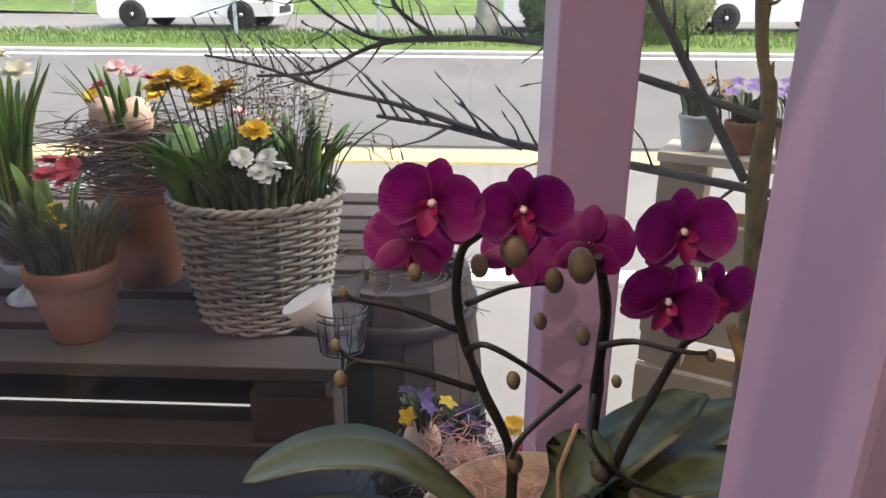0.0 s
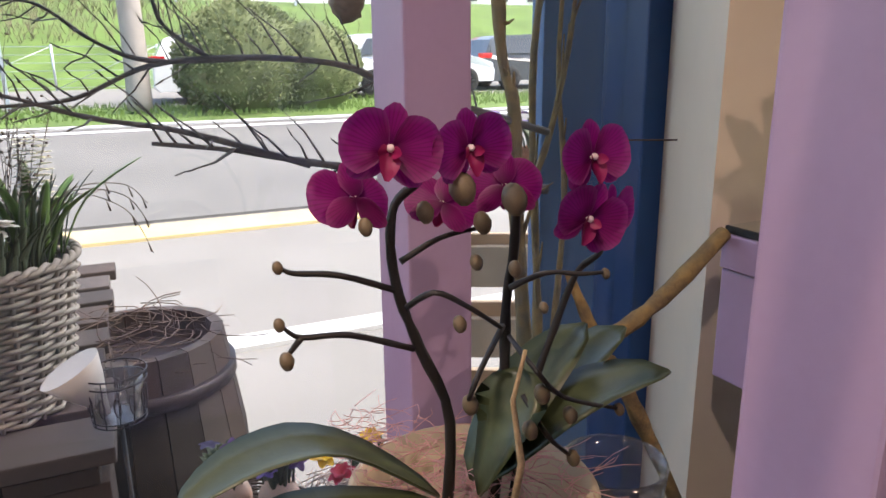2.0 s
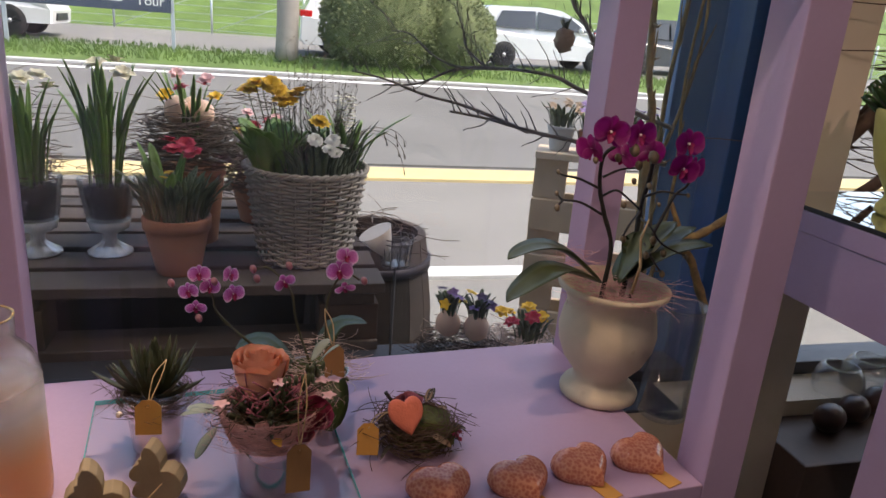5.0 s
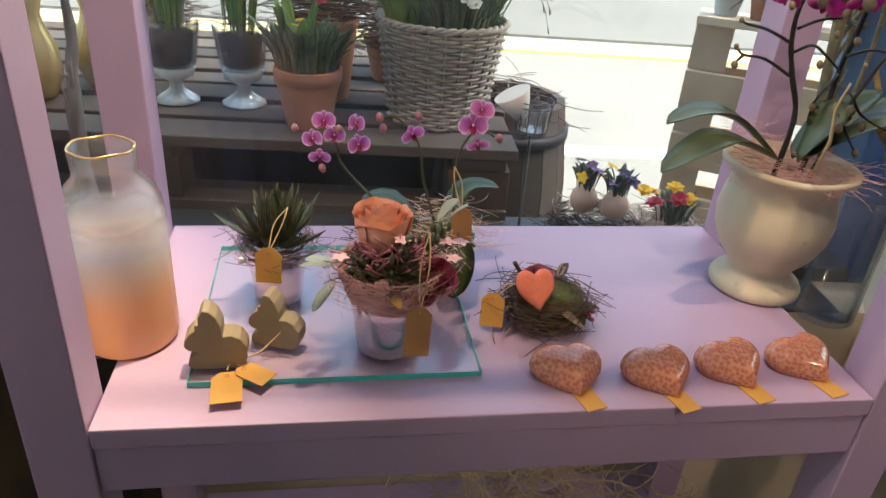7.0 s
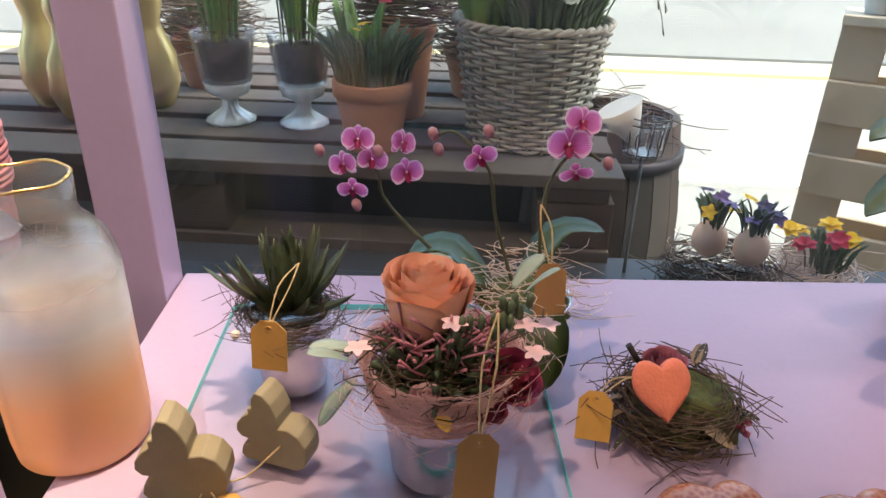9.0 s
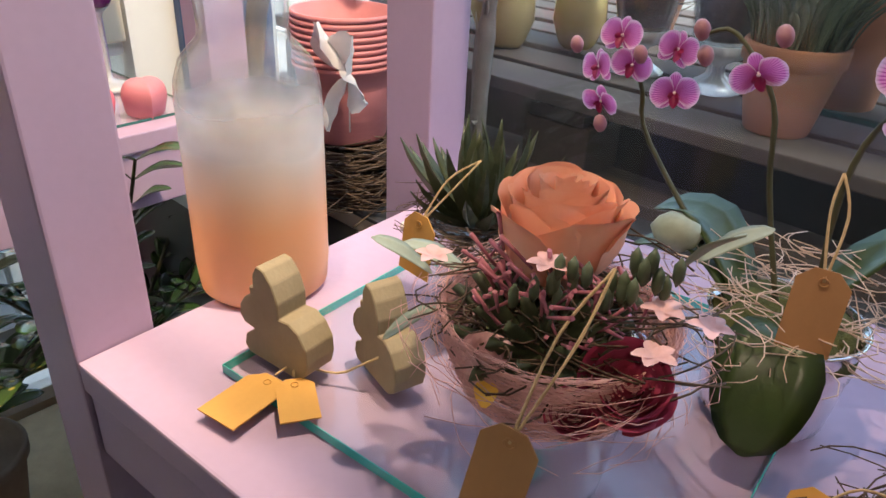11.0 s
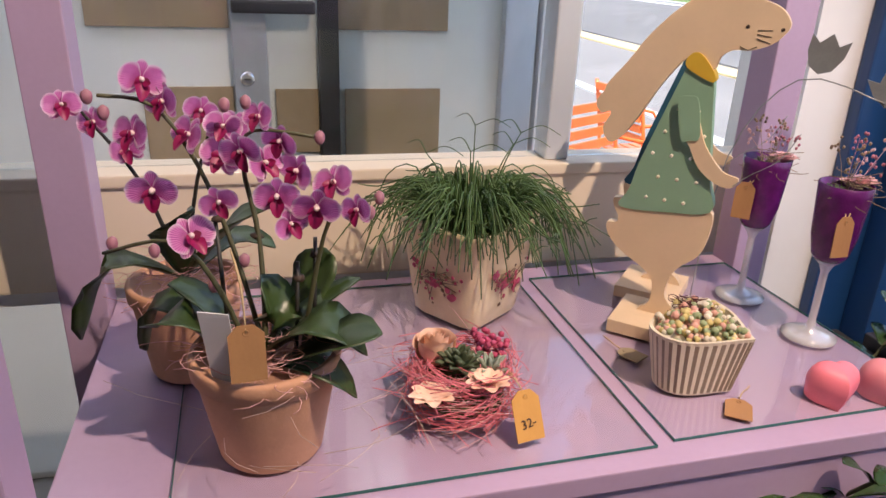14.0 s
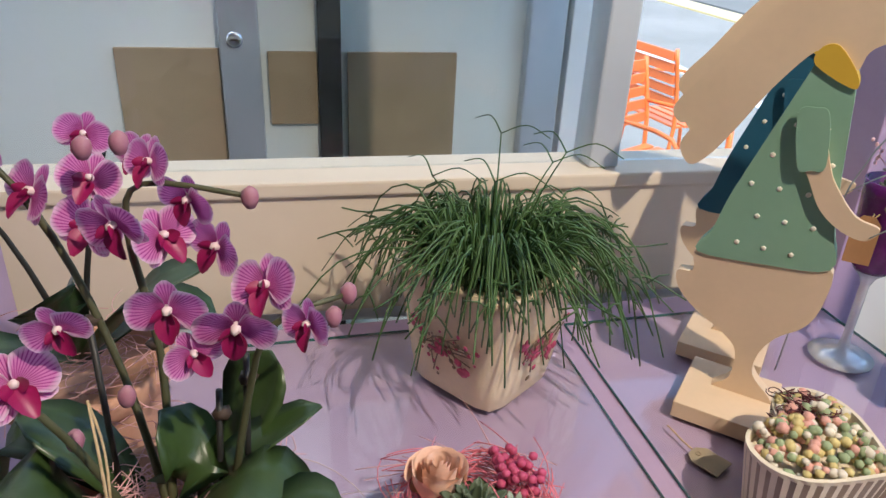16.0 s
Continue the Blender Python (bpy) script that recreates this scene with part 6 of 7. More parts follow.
ORANGE = mat("orange_lacquer", (0.75, 0.16, 0.03), 0.4, 0.08, 20, 0.03)


def garden_chair(m):
    ob = thing("garden_chair", "orange metal garden chair with a slatted back outdoors", "chair", m, "orange chairs")
    for x in (-0.21, 0.21):
        part("back_leg", tube(bmesh.new(), spline([(x, 0.26, 0), (x, 0.20, 0.45), (x, 0.27, 0.86)]), 0.011, None, 8), ORANGE, ob)
        part("front_leg", tube(bmesh.new(), [(x, -0.24, 0), (x, -0.20, 0.45)], 0.011, None, 8), ORANGE, ob)
        part("armrest", tube(bmesh.new(), spline([(x, -0.20, 0.45), (x, -0.18, 0.64), (x, 0.22, 0.66)]), 0.010, None, 8), ORANGE, ob)
    for k in range(6):
        part("seat_slat", boxed(-0.20, 0.20, -0.20 + 0.068 * k, -0.15 + 0.068 * k, 0.445, 0.457, 0.003), ORANGE, ob)
    for k in range(5):
        part("back_slat", boxed(-0.20, 0.20, 0.215 + 0.012 * k, 0.227 + 0.012 * k, 0.56 + 0.06 * k, 0.605 + 0.06 * k, 0.003), ORANGE, ob)
    return ob


ch = garden_chair(pose(-3.55, 1.48, 0.0, 0, 0, 120))
copy_thing(ch, pose(-4.3, 2.0, 0.0, 0, 0, 190))

# ---- the table of weathered pallets outside ----
WOODS = [mat("weathered_slat_" + c, v, 0.85, 0.3, 9, 0.5, fine=120) for c, v in (("grey", (0.085, 0.068, 0.060)), ("brown", (0.065, 0.046, 0.037)), ("dark", (0.045, 0.035, 0.030)))]
TZ = 1.05
tab = thing("pallet_table", "table of dark weathered pallets in front of the window", "table", pose(0, 0, 0))
g = pix(141)
y = 0.955
k = 0
while y < 1.78:
    w = g.choice((0.075, 0.085, 0.095))
    part("slat", boxed(-1.55, -0.125 + g.uniform(-0.01, 0.01), y, y + w, TZ - 0.022, TZ + g.uniform(-0.002, 0.001), 0.003), WOODS[k % 3], tab)
    y += w + g.uniform(0.022, 0.032)
    k += 1
for x in (-1.5, -0.86, -0.24):
    part("bearer", boxed(x, x + 0.10, 0.957, 1.78, TZ - 0.045, TZ - 0.0225, 0.002), WOODS[2], tab)
    for yy in (0.96, 1.32, 1.68):
        part("block", boxed(x - 0.01, x + 0.11, yy, yy + 0.095, TZ - 0.125, TZ - 0.0455, 0.003), WOODS[1], tab)
for yy in (0.952, 1.32, 1.68):
    part("runner", boxed(-1.55, -0.13, yy, yy + 0.10, TZ - 0.148, TZ - 0.1255, 0.003), WOODS[0], tab)
for yy in (0.965, 1.4):
    for z in (0.02, 0.25, 0.48, 0.70):
        part("front_board", boxed(-1.55, -0.14, yy, yy + 0.022, z, z + 0.195, 0.003), WOODS[(int(z * 10)) % 3], tab)
for x in (-1.5, -0.8, -0.26):
    part("leg", boxed(x, x + 0.09, 0.988, 1.08, 0.0, TZ - 0.1485, 0.003), WOODS[1], tab)


IRON = mat("dull_black_iron", (0.05, 0.042, 0.045), 0.5, 0.3, 20, 0.2, 0.5)


def barrel(m):
    ob = thing("barrel", "old oak barrel planter with iron hoops", "barrel", m)
    for i in range(18):
        bm = bmesh.new()
        a0, a1 = 6.2832 * i / 18 + 0.006, 6.2832 * (i + 1) / 18 - 0.006
        rows = []
        for z, r in ((0, 0.135), (0.25, 0.165), (0.55, 0.178), (0.85, 0.165), (1.04, 0.14)):
            rows.append([bm.verts.new((q * math.cos(a), q * math.sin(a), z)) for a, q in ((a0, r), (a1, r), (a1, r - 0.02), (a0, r - 0.02))])
        for p, q in zip(rows, rows[1:]):
            for j in range(4):
                bm.faces.new((p[j], p[(j + 1) % 4], q[(j + 1) % 4], q[j]))
        bm.faces.new(rows[0][::-1]), bm.faces.new(rows[-1])
        part("stave", bm, WOODS[i % 3], ob)
    for z, r in ((0.12, 0.154), (0.35, 0.173), (0.75, 0.175), (0.97, 0.154)):
        part("hoop", lathe(bmesh.new(), [(r, z - 0.012), (r + 0.002, z - 0.012), (r + 0.002, z + 0.012), (r, z + 0.012)], 36), IRON, ob)
    part("soil", lathe(bmesh.new(), [(0.13, 0.95), (0, 0.98)], 24, 0.02), SOIL, ob)
    return ob


bar = barrel(pose(-0.085, 1.36, 0.0))
part("trailing_twig", fibres(bmesh.new(), (0.0, 0, 1.03), 0.13, 0.05, 70, 0.0012, 151, 1.3), TWIG, bar)

# wicker basket of spring flowers
WICK = mat("pale_wicker", (0.38, 0.34, 0.29), 0.8, 0.25, 60, 0.4)
bk = thing("flower_basket", "pale wicker basket planted with yellow and white spring flowers", "basket", pose(-0.268, 1.135, TZ))
H0, R0, R1 = 0.200, 0.094, 0.124
bm = bmesh.new()
N = 24
for i in range(N):
    a = 6.2832 * i / N
    tube(bm, [((R0 + (R1 - R0) * u) * math.cos(a), (R0 + (R1 - R0) * u) * math.sin(a), H0 * u) for u in (0, 0.5, 1)], 0.0030, None, 5)
part("upright_canes", bm, WICK, bk)
for k in range(27):
    bm = bmesh.new()
    z = 0.005 + k * 0.0073
    pts = []
    for i in range(2 * N + 1):
        a = 6.2832 * i / (2 * N)
        r = R0 + (R1 - R0) * z / H0 + (0.0052 * (-1) ** (i // 2 + k) if i % 2 == 0 else 0.0)
        pts.append((r * math.cos(a), r * math.sin(a), z + 0.0012 * noise.noise((i * 0.7, k, 0))))
    tube(bm, pts, 0.0034, None, 5)
    part("woven_cane", bm, WICK, bk)
for s in (0.0, 0.5):
    bm = bmesh.new()
    tube(bm, [((R1 + 0.002 + 0.0035 * math.cos(20 * a + 6.28 * s)) * math.cos(a), (R1 + 0.002 + 0.0035 * math.cos(20 * a + 6.28 * s)) * math.sin(a), H0 + 0.0035 * math.sin(20 * a + 6.28 * s)) for a in np.linspace(0, 6.2832, 161)], 0.0040, None, 5)
    part("plaited_rim", bm, WICK, bk)
part("soil", lathe(bmesh.new(), [(R1 - 0.006, 0.185), (0, 0.195)], 24), SOIL, bk)


def tuft(bm, c, n, h, w, spread, seed, mi=0, lean=0.5):
    gg = pix(seed)
    for _ in range(n):
        a = gg.uniform(0, 6.28)
        q = spread * math.sqrt(gg.random())
        p = Vector(c) + Vector((q * math.cos(a), q * math.sin(a), 0))
        hh = h * gg.uniform(0.6, 1.1)
        d = Vector((math.cos(a), math.sin(a), 0)) * lean * hh * gg.uniform(0.2, 1)
        blade(bm, [p, p + d * 0.35 + Vector((0, 0, hh * 0.6)), p + d + Vector((0, 0, hh))], w * gg.uniform(0.8, 1.2), 0.3, 0.0006, mi)
    return bm


def bloom_part(parent, c, r, n, seed, material, layers=2, name="flower"):
    bm = small_bloom(bmesh.new(), (0, 0, 0), r, n, seed, 0, 0.25, layers)
    gg = pix(seed)
    return part(name, bm, material, parent, m=pose(c[0], c[1], c[2], gg.uniform(-10, 50), gg.uniform(-20, 20), 0))


YFLOW = mat("yellow_petals", (0.80, 0.50, 0.02), 0.6, 0.15, 60, 0.05)
WFLOW = mat("white_petals", (0.80, 0.80, 0.72), 0.6, 0.08, 60, 0.05)
RFLOW = mat("red_petals", (0.42, 0.02, 0.05), 0.6, 0.2, 60, 0.05)
VFLOW = mat("violet_petals", (0.17, 0.10, 0.27), 0.6, 0.25, 60, 0.05)
CREAMFL = mat("cream_hyacinth", (0.70, 0.66, 0.48), 0.6, 0.15, 60, 0.1)
part("grassy_leaf", tuft(bmesh.new(), (0.055, 0.01, 0.19), 60, 0.105, 0.007, 0.055, 161), SUCC, bk)
part("grassy_leaf", tuft(bmesh.new(), (0.08, 0.0, 0.19), 14, 0.12, 0.014, 0.03, 162, lean=0.9), GLEAF, bk)
part("primula_leaf", tuft(bmesh.new(), (-0.075, -0.03, 0.18), 34, 0.105, 0.040, 0.045, 163, lean=0.8), GLEAF, bk)
part("dark_leaf", tuft(bmesh.new(), (0.02, -0.04, 0.18), 170, 0.075, 0.010, 0.075, 164, lean=0.6), SUCC, bk)
g = pix(165)
for c in ((-0.118, -0.03, 0.352), (-0.103, -0.035, 0.366), (-0.090, -0.02, 0.358), (-0.074, -0.035, 0.367), (-0.062, -0.02, 0.356), (-0.040, -0.035, 0.333), (-0.030, -0.02, 0.345), (-0.017, -0.03, 0.354), (-0.052, -0.04, 0.338), (0.021, -0.05, 0.298)):
    bloom_part(bk, c, 0.023, 10, int(g.random() * 999), YFLOW, 3)
    part("stem", tube(bmesh.new(), arc((c[0] * 0.6, c[1], 0.19), c, 0, 4), 0.0014, None, 4), GSTEM, bk)
for c in ((0.045, -0.085, 0.268), (0.062, -0.085, 0.255), (0.05, -0.10, 0.245), (0.010, -0.085, 0.268), (0.038, -0.10, 0.252)):
    bloom_part(bk, c, 0.017, 14, int(g.random() * 999), WFLOW, 4)
bm = bmesh.new()
for i in range(46):
    a, z = i * 2.4, 0.26 + 0.085 * i / 46
    small_bloom(bm, (0.085 + 0.016 * math.cos(a), 0.06 + 0.016 * math.sin(a), z), 0.011, 5, i, 0, 0.2)
part("hyacinth", bm, CREAMFL, bk, "cream hyacinth spike")
bm = bmesh.new()
for _ in range(46):
    a = g.uniform(0, 6.28)
    b0 = Vector((0.01 + 0.05 * math.cos(a), 0.03 + 0.05 * math.sin(a), 0.19))
    t0 = b0 + Vector((g.uniform(-0.05, 0.06), g.uniform(-0.04, 0.04), g.uniform(0.13, 0.26)))
    pts = arc(b0, t0, 0, 6, 0.02, g.random() * 9)
    tube(bm, pts, 0.0007, 0.0004, 3)
    for q in pts[3:]:
        e = q + Vector((g.uniform(-0.02, 0.02), g.uniform(-0.02, 0.02), g.uniform(0.005, 0.025)))
        tube(bm, [q, e], 0.0004, 0.0003, 3)
        ball(bm, e, 0.0019, sub=1)
part("dried_grass", bm, TWIG, bk, "wispy dried grass heads")
bm = bmesh.new()
for a in (0.2, 0.6, -0.3):
    pts = spline([(0.07, 0.0, 0.20), (0.12, 0.02 + a * 0.03, 0.27), (0.19, 0.03 + a * 0.05, 0.255 + a * 0.03), (0.22, 0.03, 0.20 + a * 0.08)], 6)
    tube(bm, pts, 0.0010, 0.0006, 4)
    for q in pts[10::3]:
        tube(bm, [q, q + Vector((0.004, 0, -0.016))], 0.0006, 0.0018, 4)
part("catkin_twig", bm, TWIG, bk)

# clay pot with red primroses
cp = thing("potted_flowers", "red spring flowers in a terracotta pot on the pallet table", "plant", pose(-0.520, 1.045, TZ))
clay_pot(cp, 0.042, 0.063, 0.115, TCOTTA, 0.026)
part("leaf_tuft", tuft(bmesh.new(), (0, 0, 0.105), 190, 0.085, 0.012, 0.058, 171, lean=0.7), SUCC, cp)
part("leaf_tuft", tuft(bmesh.new(), (-0.02, 0, 0.105), 10, 0.14, 0.02, 0.03, 172, lean=0.3), GLEAF, cp)
for k, c in enumerate(((0.0, -0.02, 0.245), (0.02, 0.0, 0.252), (0.035, -0.03, 0.242), (-0.01, 0.01, 0.256))):
    bloom_part(cp, c, 0.020, 9, 173 + k, RFLOW, 2)
for k in range(5):
    bloom_part(cp, (0.02 * math.cos(k), -0.035 + 0.01 * k, 0.165 + 0.008 * k), 0.010, 5, 180 + k, YFLOW, 1)


def goblet(m, label, seed, h):
    ob = thing("flower_goblet", label, "plant", m, "planted goblets")
    rib = 0.0016
    bm = lathe(bmesh.new(), [(0.036, 0), (0.037, 0.003), (0.026, 0.010), (0.012, 0.020), (0.010, 0.030), (0.013, 0.036), (0.030, 0.044), (0.035, 0.060)], 48, 0, 12, rib * 0.6)
    part("foot", bm, CRYSTAL, ob, "fluted clear glass foot")
    bm = lathe(bmesh.new(), [(0.034, 0.0605), (0.036, 0.075), (0.040, 0.10), (0.044, 0.128), (0.045, 0.132), (0.043, 0.132), (0.038, 0.10), (0.032, 0.065)], 64, 0, 16, rib)
    part("bowl", bm, VESSEL, ob)
    bm = bmesh.new()
    for k in range(5):
        for i in range(16):
            a, z = 6.2832 * (i + 0.5 * (k % 2)) / 16, 0.070 + 0.013 * k
            ball(bm, ((0.039 + 0.0016 * k) * math.cos(a), (0.039 + 0.0016 * k) * math.sin(a), z), 0.0016, (1, 1, 2.2), 1)
    part("cut_pattern", bm, VESSEL, ob)
    part("soil", lathe(bmesh.new(), [(0.030, 0.066), (0.037, 0.115), (0, 0.122)], 24), SOIL, ob)
    part("leaf_tuft", tuft(bmesh.new(), (0, 0, 0.115), 30, h, 0.011, 0.026, seed, lean=0.35), GLEAF, ob)
    part("root_tuft", fibres(bmesh.new(), (0, 0, 0.138), 0.036, 0.014, 60, 0.0006, seed + 1), TWIG, ob)
    for k in range(3):
        bloom_part(ob, (0.03 * math.cos(2 * k + 1) + 0.02, 0.03 * math.sin(2 * k), 0.115 + h * 0.95 + 0.01 * k), 0.020, 6, seed + 5 + k, CREAMFL, 2)
    return ob


goblet(pose(-0.665, 1.165, TZ) @ Matrix.Scale(1.2, 4), "daffodils in a cut glass goblet on the pallet table", 191, 0.20)
goblet(pose(-0.80, 1.165, TZ) @ Matrix.Scale(1.2, 4), "green bulbs in a cut glass goblet on the pallet table", 201, 0.17)

# nests and pots further back
for x, y, seed, eggs in ((-0.505, 1.25, 211, True), (-0.36, 1.42, 221, False), (-0.93, 1.42, 231, False)):
    nb = thing("egg_nest", "twig nest planted with spring flowers and eggs", "nest", pose(x, y, TZ), "planted nests")
    clay_pot(nb, 0.05, 0.07, 0.17 if eggs else 0.10, TCOTTA)
    part("twig_ring", twigs(bmesh.new(), (0, 0, 0.225 if eggs else 0.13), 0.10, 0.05, 420, 0.0013, seed, 0.5), TWIG, nb)
    if eggs:
        for p in ((-0.027, -0.02, 0.292), (0.025, -0.025, 0.286), (0.0, 0.03, 0.285)):
            part("egg", ball(bmesh.new(), p, 0.026, (1, 1, 1.2), 2), PEACHROSE, nb)
    part("leaf_tuft", tuft(bmesh.new(), (0, 0, 0.20 if eggs else 0.12), 26, 0.16, 0.010, 0.04, seed + 2, lean=0.5), GLEAF, nb)
    for k in range(6):
        bloom_part(nb, (0.05 * math.cos(k * 1.1), 0.05 * math.sin(k * 1.1), (0.32 if eggs else 0.22) + 0.02 * (k % 3)), 0.018, 6, seed + 3 + k, (YFLOW, RFLOW, PALEPINK)[k % 3] if seed != 231 else VFLOW, 2)
    part("loose_twig", fibres(bmesh.new(), (0, 0, 0.24), 0.11, 0.07, 70, 0.0010, seed + 9, 1.6), TWIG, nb)

BRASS = mat("pale_gold_glaze", (0.50, 0.38, 0.17), 0.25, 0.15, 12, 0.05, 0.5)
for x, y in ((-1.06, 1.14), (-0.97, 1.24), (-1.16, 1.22)):
    v = thing("gold_vase", "tall pale gold figure-shaped vase on the pallet table", "vase", pose(x, y, TZ), "gold vases")
    part("body", lathe(bmesh.new(), [(0.030, 0), (0.036, 0.01), (0.050, 0.05), (0.046, 0.10), (0.030, 0.14), (0.026, 0.16), (0.034, 0.19), (0.030, 0.22), (0.012, 0.235), (0, 0.236)], 28, 0.02), BRASS, v)
milk = thing("milk_can", "zinc watering can standing on the pallet table", "can", pose(-1.25, 1.05, TZ))
part("body", lathe(bmesh.new(), [(0.06, 0), (0.062, 0.005), (0.062, 0.13), (0.05, 0.15), (0.052, 0.165), (0.048, 0.165), (0.055, 0.12), (0, 0.1)], 32), ZINC, milk)
part("handle", tube(bmesh.new(), spline([(-0.055, 0, 0.14), (-0.03, 0, 0.21), (0.03, 0, 0.21), (0.055, 0, 0.14)]), 0.003, None, 6), ZINC, milk)

# wire tea-light holder on a rod
wh = thing("candle_holder", "wire tea-light holder with a paper cone on a thin rod", "candle holder", pose(-0.108, 0.925, 0.0))
part("rod", tube(bmesh.new(), [(0, 0, 0.0), (0, 0, 1.098)], 0.0028, None, 6), DARK, wh)
bm = bmesh.new()
for z, r in ((1.10, 0.028), (1.105, 0.0285), (1.148, 0.033), (1.158, 0.034)):
    tube(bm, [(r * math.cos(a), r * math.sin(a), z) for a in np.linspace(0, 6.2832, 25)], 0.0011, None, 4)
for i in range(12):
    a = 6.2832 * i / 12
    tube(bm, [(0.028 * math.cos(a), 0.028 * math.sin(a), 1.10), (0.034 * math.cos(a + 0.12), 0.034 * math.sin(a + 0.12), 1.158)], 0.0009, None, 4)
    tube(bm, [(0.0305 * math.cos(a + 0.1 * math.cos(s)) , 0.0305 * math.sin(a + 0.1 * math.cos(s)), 1.126 + 0.011 * math.sin(s)) for s in np.linspace(0, 6.2832, 11)], 0.0009, None, 4)
part("wire_cage", bm, DARK, wh)
part("glass_cup", lathe(bmesh.new(), [(0.025, 1.102), (0.029, 1.15), (0.0275, 1.15), (0.024, 1.104)], 24), VESSEL, wh)
bm = bmesh.new()
lathe(bm, [(0.003, 1.108), (0.010, 1.125), (0.024, 1.152), (0.034, 1.176)], 20)
bmesh.ops.transform(bm, matrix=pose(-0.012, 0, 0.0) @ Matrix.Translation((0, 0, 1.11)) @ pose(0, 0, 0, 0, -28, 0) @ Matrix.Translation((0, 0, -1.11)), verts=bm.verts)
part("paper_cone", bm, mat("cream_paper", (0.72, 0.68, 0.60), 0.8, 0.05, 40, 0.1), wh)

# nests of eggs on the outer sill
structure(part("window_ledge", boxed(-1.45, 0.46, 0.862, 0.975, 0.88, 0.905, 0.004), SILLM), "grey stone ledge outside the shop window", "ledge")
PANSY = [YFLOW, VFLOW, mat("dark_pansy", (0.035, 0.015, 0.06), 0.6, 0.2, 60, 0)]
en = thing("egg_nest", "twig nest with two egg-shell pots of pansies", "nest", pose(0.022, 0.885, 0.905), "planted nests")
part("twig_ring", twigs(bmesh.new(), (0, 0, 0.028), 0.085, 0.024, 260, 0.0012, 241, 0.5), TWIG, en)
part("hay", fibres(bmesh.new(), (0, 0, 0.05), 0.06, 0.012, 70, 0.0006, 242), PALEFIBRE, en)
for k, p in enumerate(((-0.024, 0.0, 0.085), (0.028, -0.025, 0.085))):
    part("egg_pot", ball(bmesh.new(), p, 0.025, (1, 1, 1.12), 3), PEACHROSE, en, "terracotta-coloured egg shell")
    part("leaf_tuft", tuft(bmesh.new(), (p[0], p[1], p[2] + 0.02), 26, 0.05, 0.011, 0.018, 243 + k, lean=0.6), SUCC, en)
    for i in range(5):
        bloom_part(en, (p[0] + 0.022 * math.cos(i * 1.3), p[1] - 0.012 + 0.015 * math.sin(i * 1.3), p[2] + 0.05 + 0.013 * (i % 3)), 0.013, 5, 245 + 7 * i + k, PANSY[(i + k) % 3], 1)
n2 = thing("egg_nest", "pale hay nest with yellow pansies", "nest", pose(0.16, 0.90, 0.905), "planted nests")
part("twig_ring", twigs(bmesh.new(), (0, 0, 0.022), 0.075, 0.02, 220, 0.0010, 251, 0.4), PALEFIBRE, n2)
part("leaf_tuft", tuft(bmesh.new(), (0.02, 0, 0.03), 36, 0.06, 0.010, 0.03, 252, lean=0.6), SUCC, n2)
for i in range(6):
    bloom_part(n2, (0.045 * math.cos(i), 0.03 * math.sin(i), 0.085 + 0.012 * (i % 2)), 0.018, 6, 253 + i, YFLOW if i < 4 else RFLOW, 2)

bl = thing("blue_panel", "blue painted board standing outside beside the window", "panel", pose(0.425, 0.905, 0.0))
part("board", boxed(0.0, 0.142, 0.0, 0.03, 0.0, 2.6, 0.003), mat("mid_blue_paint", (0.06, 0.16, 0.34), 0.5, 0.15, 4, 0.1), bl)

# upright pallet with plants on it
PINE = [mat("pine_board_" + c, v, 0.8, 0.18, 8, 0.3, fine=90) for c, v in (("pale", (0.62, 0.50, 0.36)), ("warm", (0.52, 0.39, 0.26)))]
up = thing("pallet", "upright pine pallet used as a plant stand", "pallet", pose(0.455, 1.64, 0, 0, 0, -26))
for z in (0.02, 0.21, 0.40, 0.59, 0.78, 0.96):
    for y0 in (0.0, 0.122):
        part("board", boxed(0.0, 0.8, y0, y0 + 0.022, z, z + 0.10, 0.003), PINE[int(z * 10) % 2], up)
for x in (0.0, 0.35, 0.70):
    for z in (0.12, 0.31, 0.50, 0.69, 0.87, 1.062):
        part("block", boxed(x, x + 0.10, 0.0225, 0.1215, z, z + (0.10 if z < 1 else 0.1235), 0.003), PINE[1], up)
part("board", boxed(-0.002, 0.82, -0.003, 0.147, 1.186, 1.208, 0.003), PINE[0], up)
for k, (x, s) in enumerate(((0.06, 0.05), (0.15, 0.045), (0.25, 0.05), (0.36, 0.05), (0.48, 0.05))):
    pp = thing("potted_flowers", "small clay pot of violet flowers on the pallet", "plant", pose(0.485 + 0.9 * x, 1.69 - 0.44 * x, 1.209), "pots on the pallet")
    clay_pot(pp, s * 0.6, s * 0.85, s * 1.5, TCOTTA if k else KERB, 0.012)
    part("leaf_tuft", tuft(bmesh.new(), (0, 0, s * 1.4), 40, 0.07, 0.012, s * 0.7, 261 + k, lean=0.7), SUCC, pp)
    for i in range(9):
        bloom_part(pp, (s * math.cos(i * 0.9), s * math.sin(i * 0.9), s * 1.4 + 0.055 + 0.012 * (i % 3)), 0.017, 5, 271 + i + 10 * k, FEATHER if k == 0 else VFLOW, 1)

